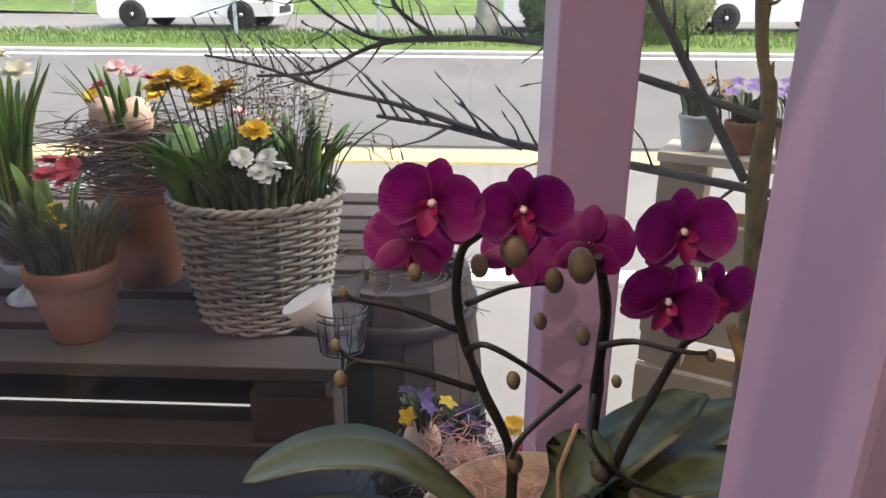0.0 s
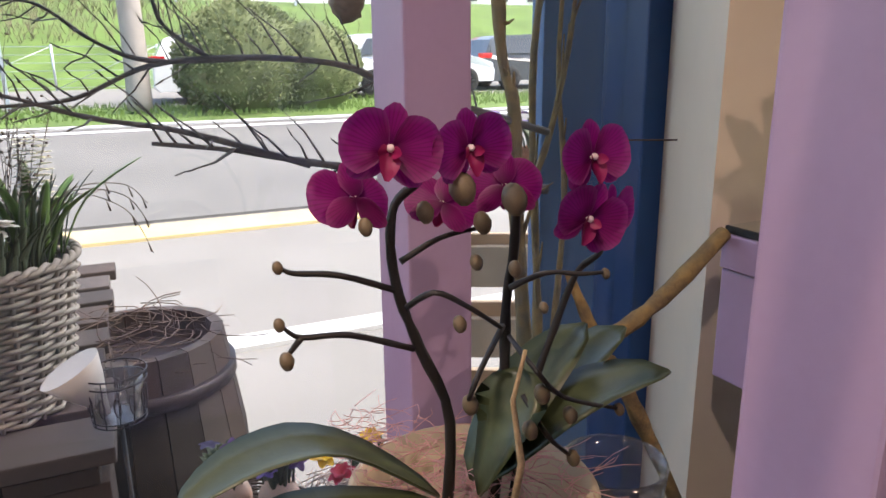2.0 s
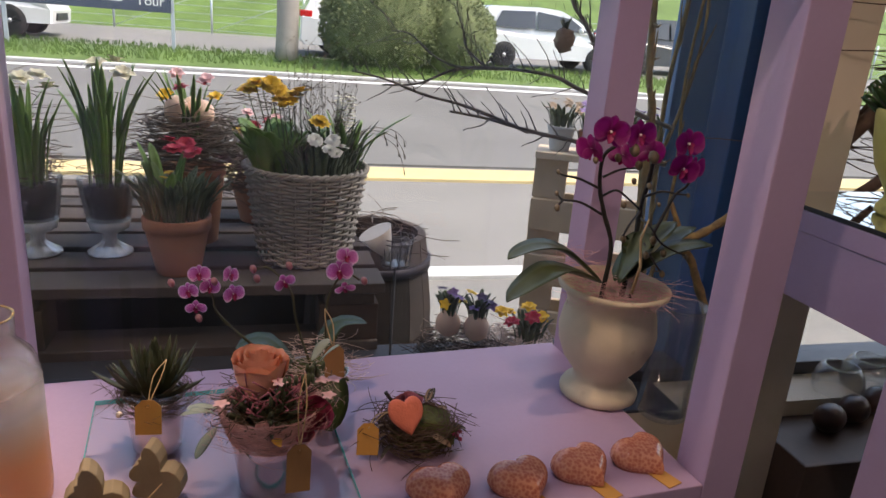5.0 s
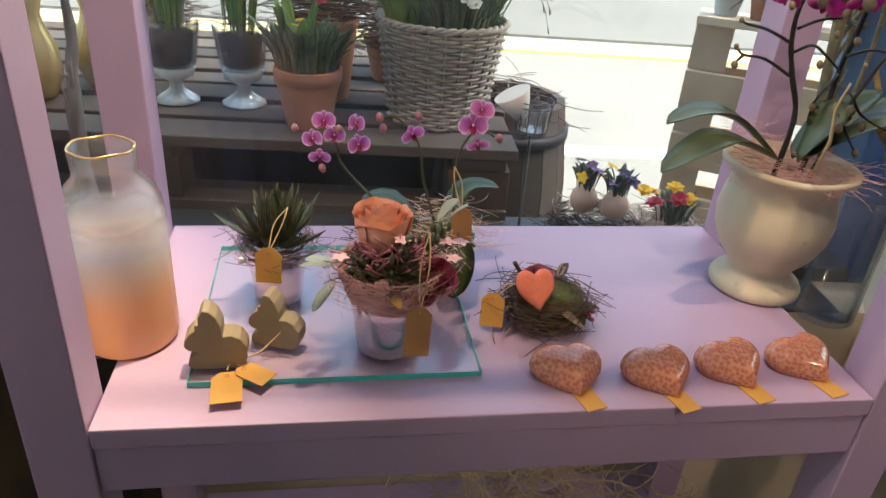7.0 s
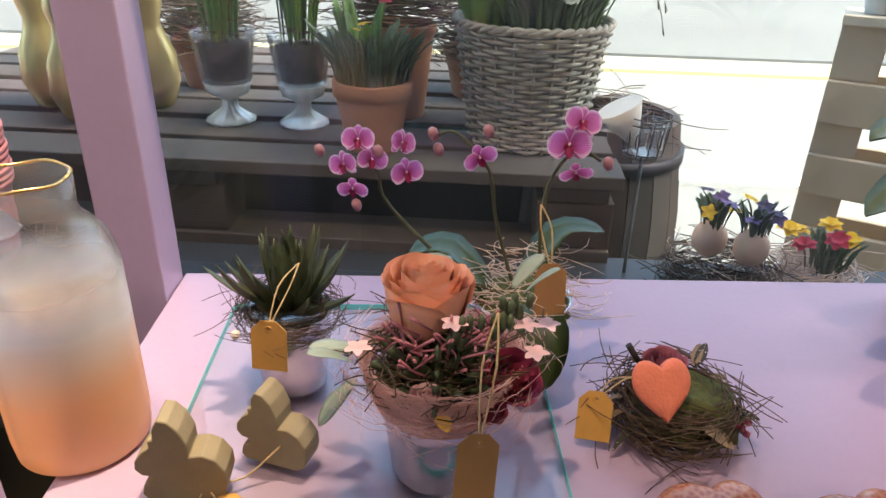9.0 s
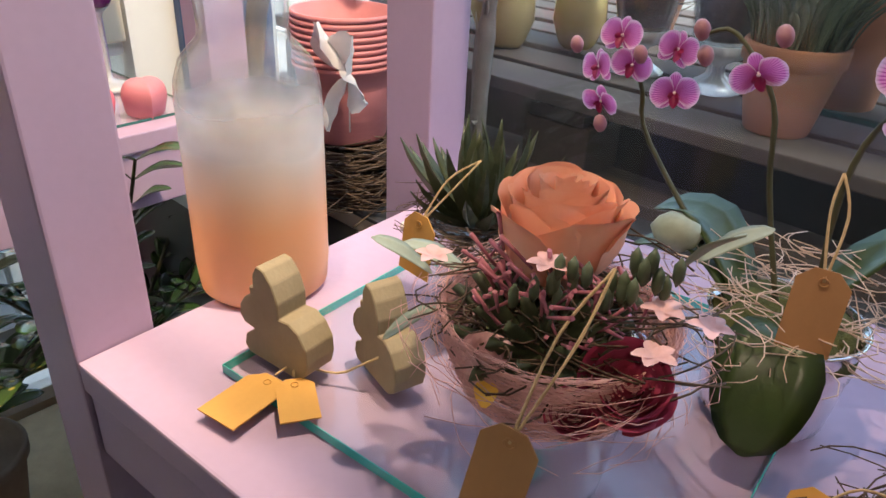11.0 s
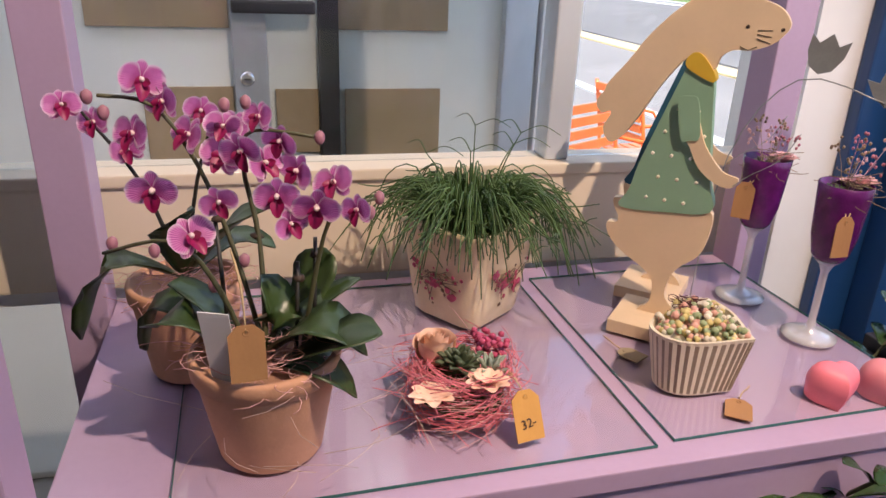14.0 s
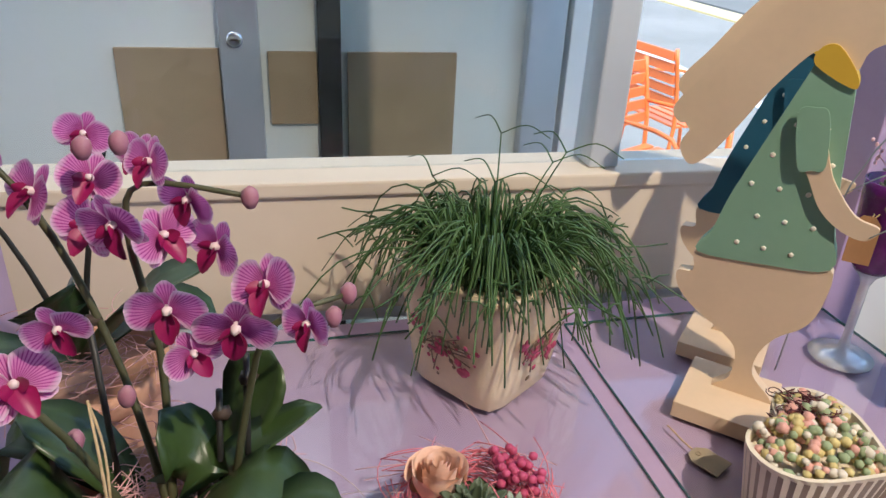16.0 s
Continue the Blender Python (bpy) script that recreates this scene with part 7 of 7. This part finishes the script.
# bare branches before the window
def shrub(name, label, lines, r, seed, buds=True, material=BARK):
    ob = thing(name, label, "branch")
    gg = pix(seed)
    for pts, k in lines:
        q = spline(pts, 5)
        part("limb", tube(bmesh.new(), q, r * k, r * k * 0.35, 6, knob=0.35), material, ob)
        bm = bmesh.new()
        for i in range(2, len(q) - 1):
            if gg.random() < 0.75:
                d = (q[i + 1] - q[i - 1]).normalized()
                s = Vector((gg.uniform(-0.4, 0.4), gg.uniform(-0.8, 0.4), gg.choice((1, 1, -0.3)))).normalized()
                ln = gg.uniform(0.02, 0.075)
                e = q[i] + (d * 0.55 + s * 0.7) * ln
                tube(bm, [q[i], (q[i] + e) / 2 + 0.1 * ln * s, e], r * k * 0.32, r * 0.12, 4)
                if buds:
                    tube(bm, [e, e + (e - q[i]).normalized() * 0.006, e + (e - q[i]).normalized() * 0.010], r * 0.24, r * 0.05, 4)
        part("side_twig", bm, material, ob)
    return ob


shrub("bare_branch", "bare budding branch reaching across the window", (
    ([(0.40, 0.85, 1.33), (0.21, 0.845, 1.367), (0.124, 0.845, 1.381), (0.03, 0.845, 1.402), (-0.044, 0.845, 1.413)], 1.1),
    ([(0.107, 0.845, 1.382), (-0.012, 0.845, 1.422), (-0.092, 0.845, 1.439), (-0.159, 0.845, 1.461), (-0.217, 0.845, 1.472)], 0.7),
    ([(0.40, 0.85, 1.40), (0.207, 0.845, 1.459), (0.143, 0.845, 1.483), (0.049, 0.845, 1.491), (-0.036, 0.845, 1.485), (-0.104, 0.845, 1.457), (-0.165, 0.845, 1.452)], 0.8),
    ([(0.02, 0.845, 1.488), (-0.021, 0.845, 1.519), (-0.032, 0.845, 1.552), (-0.052, 0.845, 1.594)], 0.5),
    ([(0.05, 0.845, 1.49), (-0.036, 0.845, 1.489), (-0.081, 0.845, 1.506), (-0.122, 0.845, 1.537), (-0.155, 0.845, 1.54)], 0.5),
    ([(0.34, 0.85, 1.35), (0.25, 0.845, 1.49), (0.213, 0.845, 1.544), (0.188, 0.845, 1.58), (0.163, 0.845, 1.608), (0.13, 0.845, 1.68)], 1.1)), 0.0055, 281)
shrub("bare_branch", "lichened upright branches beside the blue frame", (
    ([(0.39, 0.85, 0.90), (0.374, 0.85, 1.124), (0.355, 0.85, 1.339), (0.352, 0.85, 1.435), (0.331, 0.85, 1.525), (0.30, 0.85, 1.9)], 1.7),
    ([(0.40, 0.86, 0.90), (0.41, 0.88, 1.15), (0.395, 0.88, 1.45), (0.41, 0.88, 1.66), (0.40, 0.88, 2.0)], 1.0),
    ([(0.41, 0.86, 1.0), (0.44, 0.87, 1.3), (0.425, 0.87, 1.5), (0.45, 0.87, 1.8)], 0.7),
    ([(0.36, 0.85, 1.30), (0.41, 0.86, 1.40), (0.44, 0.86, 1.56), (0.43, 0.86, 1.7)], 0.7)), 0.0075, 291, False, LICHEN)
shrub("bare_branch", "bare trunk of a shrub in front of the table", (([(-0.865, 0.84, 0.905), (-0.873, 0.85, 1.09), (-0.866, 0.85, 1.183), (-0.858, 0.85, 1.297), (-0.90, 0.85, 1.7)], 2.4),), 0.0065, 295, False)
dk = thing("hanging_ornament", "small dried ornament hanging on the branch", "ornament", pose(0.155, 0.845, 1.545))
part("seed_head", ball(bmesh.new(), (0, 0, 0), 0.017, (1, 1, 1.25), 3, 0.35, freq=9), FEATHER, dk)
part("tuft", tuft(bmesh.new(), (0, 0, 0.015), 14, 0.024, 0.005, 0.006, 297, lean=0.5), SUCC, dk)
part("thread", tube(bmesh.new(), [(0, 0, 0.02), (0.02, 0, 0.06)], 0.0005, None, 4), DARK, dk)

# ---- the street ----
CARWHITE = mat("white_car_paint", (0.78, 0.79, 0.80), 0.2, 0.03, 3, 0.0, Coat_Weight=0.6)
CARGREY = mat("dark_car_paint", (0.05, 0.06, 0.07), 0.25, 0.05, 3, 0.0, Coat_Weight=0.6)
CARGLASS = mat("car_glass", (0.05, 0.06, 0.07), 0.08, 0.1, 3, 0.0)
TYRE = mat("tyre", (0.02, 0.02, 0.02), 0.85, 0.2, 30, 0.2)
ALLOY = mat("alloy_rim", (0.55, 0.56, 0.58), 0.3, 0.1, 30, 0.0, 0.7)
REDLAMP = mat("red_lamp", (0.6, 0.02, 0.02), 0.2, 0.1, 30, 0.0)
HEADLAMP = mat("headlamp", (0.7, 0.72, 0.75), 0.1, 0.1, 30, 0.0)


def car(label, m, paint, L=4.2):
    ob = thing("car", label, "car", m)
    Wd = 0.88
    side = [(-L / 2, 0.35), (-L / 2 + 0.02, 0.85), (-L / 2 + 0.12, 1.02), (-L / 2 + 0.30, 1.36), (-L / 2 + 0.55, 1.46), (-0.3, 1.50), (0.25, 1.46), (0.62, 1.30), (1.15, 0.98), (1.6, 0.90), (L / 2 - 0.12, 0.78), (L / 2, 0.58), (L / 2 - 0.03, 0.30), (-L / 2 + 0.1, 0.24)]
    bm = bmesh.new()
    loops = []
    for y, k in ((-Wd, 0.0), (-Wd * 0.93, 1.0), (Wd * 0.93, 1.0), (Wd, 0.0)):
        loops.append([bm.verts.new((x * (0.985 if k == 0 else 1), (y if z < 0.95 else y * (1 - 0.22 * (z - 0.95) / 0.55)), z if k else min(z, 0.94) if z > 0.94 else z)) for x, z in side])
    n_ = len(side)
    for p, q in zip(loops, loops[1:]):
        for i in range(n_):
            bm.faces.new((p[i], p[(i + 1) % n_], q[(i + 1) % n_], q[i]))
    bm.faces.new(loops[0]), bm.faces.new(loops[-1][::-1])
    bmesh.ops.remove_doubles(bm, verts=bm.verts, dist=0.0005)
    bmesh.ops.recalc_face_normals(bm, faces=bm.faces)
    part("body", bm, paint, ob, smooth=False)
    for s in (-1, 1):
        for a, b, c, d in (((-1.55, 0.98), (-0.45, 0.98), (-0.45, 1.40), (-1.32, 1.36)), ((-0.38, 0.98), (0.98, 0.98), (0.52, 1.28), (-0.38, 1.40))):
            bm = bmesh.new()
            vs = [bm.verts.new((x, s * (Wd * 0.93 * (1 - 0.22 * (z - 0.95) / 0.55) + 0.012), z)) for x, z in (a, b, c, d)]
            f = bm.faces.new(vs if s < 0 else vs[::-1])
            gg = bmesh.ops.extrude_face_region(bm, geom=[f])
            bmesh.ops.translate(bm, vec=(0, -s * 0.02, 0), verts=[v for v in gg["geom"] if isinstance(v, bmesh.types.BMVert)])
            part("side_window", bm, CARGLASS, ob)
        part("headlight", boxed(L / 2 - 0.42, L / 2 - 0.05, s * 0.70 - 0.14, s * 0.70 + 0.14, 0.64, 0.76, 0.03), HEADLAMP, ob)
        part("tail_light", boxed(-L / 2 - 0.005, -L / 2 + 0.28, s * 0.72 - 0.15, s * 0.72 + 0.15, 0.86, 1.0, 0.02), REDLAMP, ob)
        part("mirror", ball(bmesh.new(), (0.72, s * 0.95, 1.02), 0.1, (0.6, 1, 0.7), 2), paint, ob)
        for x in (-1.25, 1.28):
            w = part("wheel", lathe(bmesh.new(), [(0.20, -0.10), (0.31, -0.10), (0.325, -0.06), (0.325, 0.06), (0.31, 0.10), (0.20, 0.10)], 32), TYRE, ob, "black tyre on an alloy rim", m=pose(x, s * 0.80, 0.325, 90, 0, 0))
            bm = lathe(bmesh.new(), [(0.04, 0.10), (0.05, 0.11), (0.0, 0.115)], 12)
            for i in range(10):
                a = 6.2832 * i / 10
                box(bm, 0.04, 0.205, -0.012, 0.012, 0.085, 0.10, 0, pose(0, 0, 0, 0, 0, 36 * i))
            bmesh.ops.scale(bm, vec=(1, 1, -s), verts=bm.verts)
            part("rim", bm, ALLOY, w)
    bm = bmesh.new()
    f = bm.faces.new([bm.verts.new(v) for v in ((1.10, -0.72, 1.012), (1.10, 0.72, 1.012), (0.60, 0.64, 1.318), (0.60, -0.64, 1.318))])
    gg = bmesh.ops.extrude_face_region(bm, geom=[f])
    bmesh.ops.translate(bm, vec=(0.015, 0, 0.02), verts=[v for v in gg["geom"] if isinstance(v, bmesh.types.BMVert)])
    part("windscreen", bm, CARGLASS, ob)
    part("grille", boxed(L / 2 - 0.06, L / 2 + 0.008, -0.5, 0.5, 0.36, 0.52, 0.02), DARK, ob)
    return ob


CY = 17.9
car("white parked hatchback with red tail lights", pose(2.75, CY, slope(CY) - 0.02), CARWHITE)
car("white parked hatchback facing along the street", pose(6.85, CY - 0.1, slope(CY) - 0.02), CARWHITE)
car("dark grey parked car behind the white one", pose(11.2, CY + 0.9, slope(CY) - 0.02), CARGREY)
car("white parked car beyond the road", pose(-6.6, CY, slope(CY) - 0.02), CARWHITE)

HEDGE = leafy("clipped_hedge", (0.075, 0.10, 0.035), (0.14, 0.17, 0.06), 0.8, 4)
bush = thing("clipped_bush", "large rounded clipped evergreen bush on the verge", "bush", pose(2.75, 15.1, slope(15.1) + 0.08))
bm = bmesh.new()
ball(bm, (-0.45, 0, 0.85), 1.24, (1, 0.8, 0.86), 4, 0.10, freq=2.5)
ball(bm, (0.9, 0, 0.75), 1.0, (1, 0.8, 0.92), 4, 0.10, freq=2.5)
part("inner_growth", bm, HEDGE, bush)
g = pix(301)
bm = bmesh.new()
for _ in range(16000):
    c, r = ((-0.45, 0, 0.85), 1.3) if g.random() < 0.6 else ((0.9, 0, 0.75), 1.0)
    v = Vector((g.gauss(0, 1), g.gauss(0, 1), g.gauss(0, 1))).normalized()
    if v.z < -0.6:
        continue
    p = Vector(c) + Vector((v.x * r, v.y * r * 0.8, v.z * r * 0.88)) * g.uniform(0.93, 1.07)
    s = g.uniform(0.03, 0.07)
    d = (v + Vector((g.uniform(-1, 1), g.uniform(-1, 1), g.uniform(-1, 1))) * 0.7).normalized()
    e = d.orthogonal().normalized()
    q = [bm.verts.new(p + w) for w in (-e * s * 0.5, d * s - e * s * 0.1, d * s * 1.1 + e * s * 0.3, e * s * 0.5)]
    bm.faces.new(q)
part("foliage", bm, HEDGE, bush)
tree = thing("tree", "pale grey straight tree trunk on the verge", "tree", pose(0.28, 15.2, slope(15.2) + 0.08))
PALEBARK = mat("pale_bark", (0.30, 0.27, 0.24), 0.9, 0.25, 6, 0.6)
part("trunk", tube(bmesh.new(), spline([(0, 0, 0), (0.02, 0, 1.5), (-0.03, 0, 3.2), (0.02, 0, 5)]), 0.24, 0.17, 14, knob=0.1), PALEBARK, tree)
for k in range(7):
    a = 2.4 * k
    part("limb", tube(bmesh.new(), spline([(0, 0, 3.2 + 0.25 * k), (0.9 * math.cos(a), 0.9 * math.sin(a), 4.2 + 0.3 * k), (1.8 * math.cos(a), 1.8 * math.sin(a), 5.6 + 0.3 * k)]), 0.07, 0.02, 7, knob=0.2), PALEBARK, tree)

sg = thing("sign_board", "dark blue advertising board on two posts by the road", "sign", pose(-3.6, 15.6, slope(15.6) + 0.09))
SIGNB = mat("dark_sign_panel", (0.05, 0.065, 0.10), 0.4, 0.1, 3, 0.0)
part("panel", boxed(-1.55, 1.62, -0.03, 0.03, 0.72, 2.4, 0.01), SIGNB, sg)
for x in (-1.45, 1.60):
    part("post", boxed(x, x + 0.07, 0.031, 0.09, -0.1, 2.4, 0.004), ALU, sg)
tx = bpy.data.curves.new("lettering", "FONT")
tx.body, tx.size, tx.extrude, tx.align_x = "Tour", 0.26, 0.004, "RIGHT"
to = new("lettering", tx)
to.data.materials.append(WHITE)
to.matrix_basis = pose(1.5, -0.036, 0.84, 90, 0, 0)
to.parent = sg
part("printed_bar", boxed(-0.35, 0.72, -0.036, -0.0305, 0.88, 0.98, 0.0), WHITE, sg)
part("printed_picture", boxed(-1.3, 0.9, -0.036, -0.0305, 1.15, 1.75, 0.05), ALU, sg)

fe = thing("wire_fence", "grey wire mesh fence along the foot of the bank", "fence", pose(0, 21.2, 0.74))
for k in range(22):
    part("post", tube(bmesh.new(), [(-24 + 2.5 * k, 0, 0), (-24 + 2.5 * k, 0, 1.15)], 0.03, None, 8), ALU, fe)
bm = bmesh.new()
for z in (0.08, 0.3, 0.5, 0.7, 0.9, 1.1):
    tube(bm, [(-24, 0, z), (28.5, 0, z)], 0.008, None, 4)
for k in range(21):
    tube(bm, [(-24 + 2.5 * k, 0, 0.05), (-21.5 + 2.5 * k, 0, 1.1)], 0.010, None, 4)
part("mesh_wire", bm, ALU, fe)
gr = thing("guard_rail", "galvanised guard rail along the top of the bank", "guard rail", pose(0, 33, 3.94))
part("rail", boxed(-40, 60, -0.04, 0.04, 0.5, 0.8, 0.01), ALU, gr)
for k in range(40):
    part("post", boxed(-40 + 2.5 * k, -39.9 + 2.5 * k, 0.041, 0.12, -0.4, 0.8), ALU, gr)


def house(label, m, w, d, h, roof):
    ob = thing("house", label, "house", m)
    part("wall", boxed(-w / 2, w / 2, 0, d, 0, h), WHITE, ob)
    bm = bmesh.new()
    a = [bm.verts.new(v) for v in ((-w / 2 - 0.4, -0.4, h), (w / 2 + 0.4, -0.4, h), (w / 2 + 0.4, d / 2, h + roof), (-w / 2 - 0.4, d / 2, h + roof), (-w / 2 - 0.4, d + 0.4, h), (w / 2 + 0.4, d + 0.4, h))]
    bm.faces.new((a[0], a[1], a[2], a[3])), bm.faces.new((a[3], a[2], a[5], a[4])), bm.faces.new((a[0], a[3], a[4])), bm.faces.new((a[1], a[5], a[2])), bm.faces.new((a[0], a[4], a[5], a[1]))
    part("roof", bm, TCOTTA, ob)
    for z in np.arange(1.2, h - 1, 2.8):
        for x in np.arange(-w / 2 + 1.2, w / 2 - 0.8, 2.4):
            wn_ = part("window", boxed(x, x + 1.0, -0.05, 0.04, z, z + 1.3, 0.02), WHITE, ob)
            part("pane", boxed(x + 0.08, x + 0.92, -0.07, -0.052, z + 0.08, z + 1.22), CARGLASS, wn_)
    return ob


house("white house with a tiled roof behind the bank", pose(24, 46, 3.8), 11, 8, 6, 2.4)
house("pale house with a tiled roof behind the bank", pose(4, 60, 3.8), 14, 8, 6, 2.6)
house("white house with a tiled roof far behind", pose(-16, 52, 3.8), 12, 8, 6, 2.4)
# scrub on the bank
bm = bmesh.new()
g = pix(311)
for _ in range(2600):
    x, y = g.gauss(-3.5, 5.5), g.uniform(26, 33)
    z = 0.74 + 0.30 * (y - 22)
    d = Vector((g.uniform(-0.7, 0.7), g.uniform(-0.5, 0.5), g.uniform(0.5, 1.3))) * g.uniform(0.25, 0.6)
    tube(bm, [(x, y, z), (x + d.x * 0.5, y, z + d.z * 0.6), (x + d.x, y, z + d.z)], 0.012, 0.005, 3)
tagged(part("scrub", bm, mat("dry_scrub", (0.20, 0.15, 0.10), 0.9, 0.3, 3, 0.2)), "dry brown scrub on the grass bank", "scrub", kind="stuff")
bm = bmesh.new()
for _ in range(9000):
    x, y = g.uniform(-14, 20), 13.7 + 2.7 * g.random()
    h = g.uniform(0.05, 0.12)
    z = slope(y) + 0.088
    e = g.uniform(-0.05, 0.05)
    bm.faces.new([bm.verts.new(v) for v in ((x - 0.012, y, z), (x + 0.012, y, z), (x + e, y + e * 0.5, z + h))])
tagged(part("grass_blades", bm, GRASSM), "blades of bright grass on the verge", "grass", kind="stuff")

# ---- shelf beside the pier ----
MIRR = mat("mirror_glass", (0.80, 0.84, 0.86), 0.03, 0.02, 5, 0.0, 1.0)
SCM = SC
mp = thing("glass_plate", "dark mirror-like glass plate on the far shelf", "glass plate", SCM @ pose(0, 0, ZC + 0.0005))
part("pane", boxed(0.002, WC - 0.002, 0.004, DC - 0.004, 0, 0.006, 0.001), MIRR, mp)
part("edge", boxed(0.002, WC - 0.002, 0.001, 0.0038, 0, 0.006), DARK, mp)
LIME = spots("lime_glaze", (0.42, 0.38, 0.10), (0.26, 0.24, 0.06), 30, 0.05, 0.3, 0.5, 0.3)
ag = thing("potted_agave", "dark spiky agave in a lime green footed pot", "plant", pose(0.505, 0.395, ZC + 0.007) @ Matrix.Scale(0.77, 4))
part("pot", lathe(bmesh.new(), [(0.050, 0), (0.057, 0.004), (0.057, 0.014), (0.048, 0.026), (0.046, 0.036), (0.056, 0.055), (0.074, 0.085), (0.086, 0.125), (0.091, 0.165), (0.093, 0.182), (0.090, 0.186), (0.086, 0.182), (0.080, 0.165), (0, 0.16)], 44, 0.02), LIME, ag, "lime green glazed footed pot", True)
part("leaf_rosette", rosette(bmesh.new(), (0, 0, 0.165), 0.120, 36, 321, 1.6, 0, 0.22, 1.3), DLEAF, ag)
fn = thing("branch", "thick brown branches standing behind the agave", "branch", pose(0, 0, 0))
for line, r in (([(0.50, 0.66, 1.30), (0.62, 0.62, 1.46), (0.80, 0.62, 1.62), (1.0, 0.62, 1.74)], 0.016), ([(0.60, 0.64, 1.42), (0.70, 0.63, 1.60), (0.74, 0.63, 1.85)], 0.011), ([(0.52, 0.64, 1.50), (0.64, 0.65, 1.46), (0.70, 0.64, 1.40)], 0.010), ([(0.66, 0.64, 1.32), (0.80, 0.64, 1.42), (0.98, 0.64, 1.50)], 0.012), ([(0.68, 0.64, 1.52), (0.66, 0.64, 1.66), (0.64, 0.64, 1.9)], 0.008)):
    part("limb", tube(bmesh.new(), spline(line), r, r * 0.6, 9, knob=0.3), TWIG, fn)
part("fine_twig", fibres(bmesh.new(), (0.72, 0.63, 1.52), 0.16, 0.14, 60, 0.0014, 331, 1.5), TWIG, fn)
hn = thing("dried_arrangement", "pale eggs in a nest of fine dark twigs in a vase", "arrangement", SCM @ pose(0.305, 0.17, ZC + 0.007) @ Matrix.Scale(0.8, 4))
part("vase", lathe(bmesh.new(), [(0.04, 0), (0.045, 0.004), (0.045, 0.14), (0.043, 0.14), (0.042, 0.01), (0, 0.008)], 28), VESSEL, hn)
part("twig_ring", fibres(bmesh.new(), (0, 0, 0.10), 0.05, 0.09, 200, 0.0012, 341, 1.6), TWIG, hn)
part("twig_ring", twigs(bmesh.new(), (0, 0, 0.24), 0.085, 0.035, 260, 0.0012, 342, 0.4), TWIG, hn)
for p in ((-0.03, -0.03, 0.285), (0.03, 0.0, 0.28)):
    part("egg", ball(bmesh.new(), p, 0.032, (1, 1, 1.2), 3), PEACHROSE, hn)
BOARDW = mat("brown_window_board", (0.085, 0.058, 0.045), 0.55, 0.25, 9, 0.2)
structure(part("sill_inner", boxed(0.625, 3.9, 0.661, 0.755, 0.84, 0.868, 0.004), WHITE), "white inner window sill", "sill")
structure(part("sill_inner_board", boxed(0.558, 3.9, 0.50, 0.660, 0.70, 0.868, 0.004), BOARDW), "dark wooden window board", "sill")
for k, (x, y, r) in enumerate(((0.86, 0.69, 0.055), (0.98, 0.69, 0.055), (1.12, 0.69, 0.06), (0.78, 0.685, 0.05))):
    gb = thing("glass_bowl", "round clear glass bowl on the inner sill", "bowl", pose(x, y, 0.869), "glass bowls")
    part("bowl", lathe(bmesh.new(), [(0.018, 0), (0.03, 0.006)] + [(r * math.sin(a), r * (1.05 - math.cos(a))) for a in np.linspace(0.6, 2.4, 9)] + [(r * 0.64, r * 1.79), (r * 0.60, r * 1.79)] + [(r * 0.95 * math.sin(a), r * (1.05 - 0.95 * math.cos(a))) for a in np.linspace(2.3, 0.4, 8)], 32), VESSEL, gb)
CHOC = mat("brown_glazed_egg", (0.06, 0.03, 0.022), 0.3, 0.2, 20, 0.05)
for x in (0.66, 0.74, 0.82):
    ob = part("brown_egg", ball(bmesh.new(), (0, 0, 0.028), 0.028, (1.35, 1, 1), 3), CHOC, m=pose(x + 0.03, 0.60 + 0.3 * (x - 0.66), 0.868, 0, 0, 25))
    tagged(ob, "dark brown glazed egg lying on the window board", "ornament", "brown eggs")
vent = thing("vent_grille", "white slotted vent grille in the inner sill", "vent", pose(1.02, 0.61, 0.869))
part("frame", boxed(-0.10, 0.10, -0.035, 0.035, 0, 0.003, 0.001), WHITE, vent)
for k in range(14):
    part("slot", boxed(-0.085 + 0.0125 * k, -0.079 + 0.0125 * k, -0.025, 0.025, 0.0031, 0.0042), DARK, vent)
# hay and baskets on the lower shelf
lo = thing("hay_bundle", "bundle of dry hay on the lower shelf", "hay", SA @ pose(0.55, 0.16, 0.576))
part("hay", fibres(bmesh.new(), (0, 0, 0.10), 0.17, 0.09, 420, 0.0012, 351, 1.0), CORD, lo)
tr = thing("wooden_tray", "dark wooden tray on the lower shelf", "tray", SA @ pose(0.28, 0.16, 0.576))
part("base", boxed(-0.15, 0.15, -0.11, 0.11, 0, 0.012, 0.002), GREYWOOD, tr)
for a in ((-0.15, 0.15, -0.11, -0.098), (-0.15, 0.15, 0.098, 0.11), (-0.15, -0.138, -0.0975, 0.0975), (0.138, 0.15, -0.0975, 0.0975)):
    part("side", boxed(a[0], a[1], a[2], a[3], 0.0125, 0.07, 0.002), GREYWOOD, tr)

# what nobody could count: loose fibres, blades and clusters
for ob in list(scene.objects):
    if ob.parent and ob.name.split(".")[0] in ("sisal", "bud_cluster", "berry_cluster", "succulent_cluster", "hay", "twig_ring", "loose_twig", "grassy_leaf", "leaf_tuft", "dried_grass"):
        tagged(ob, kind="stuff")
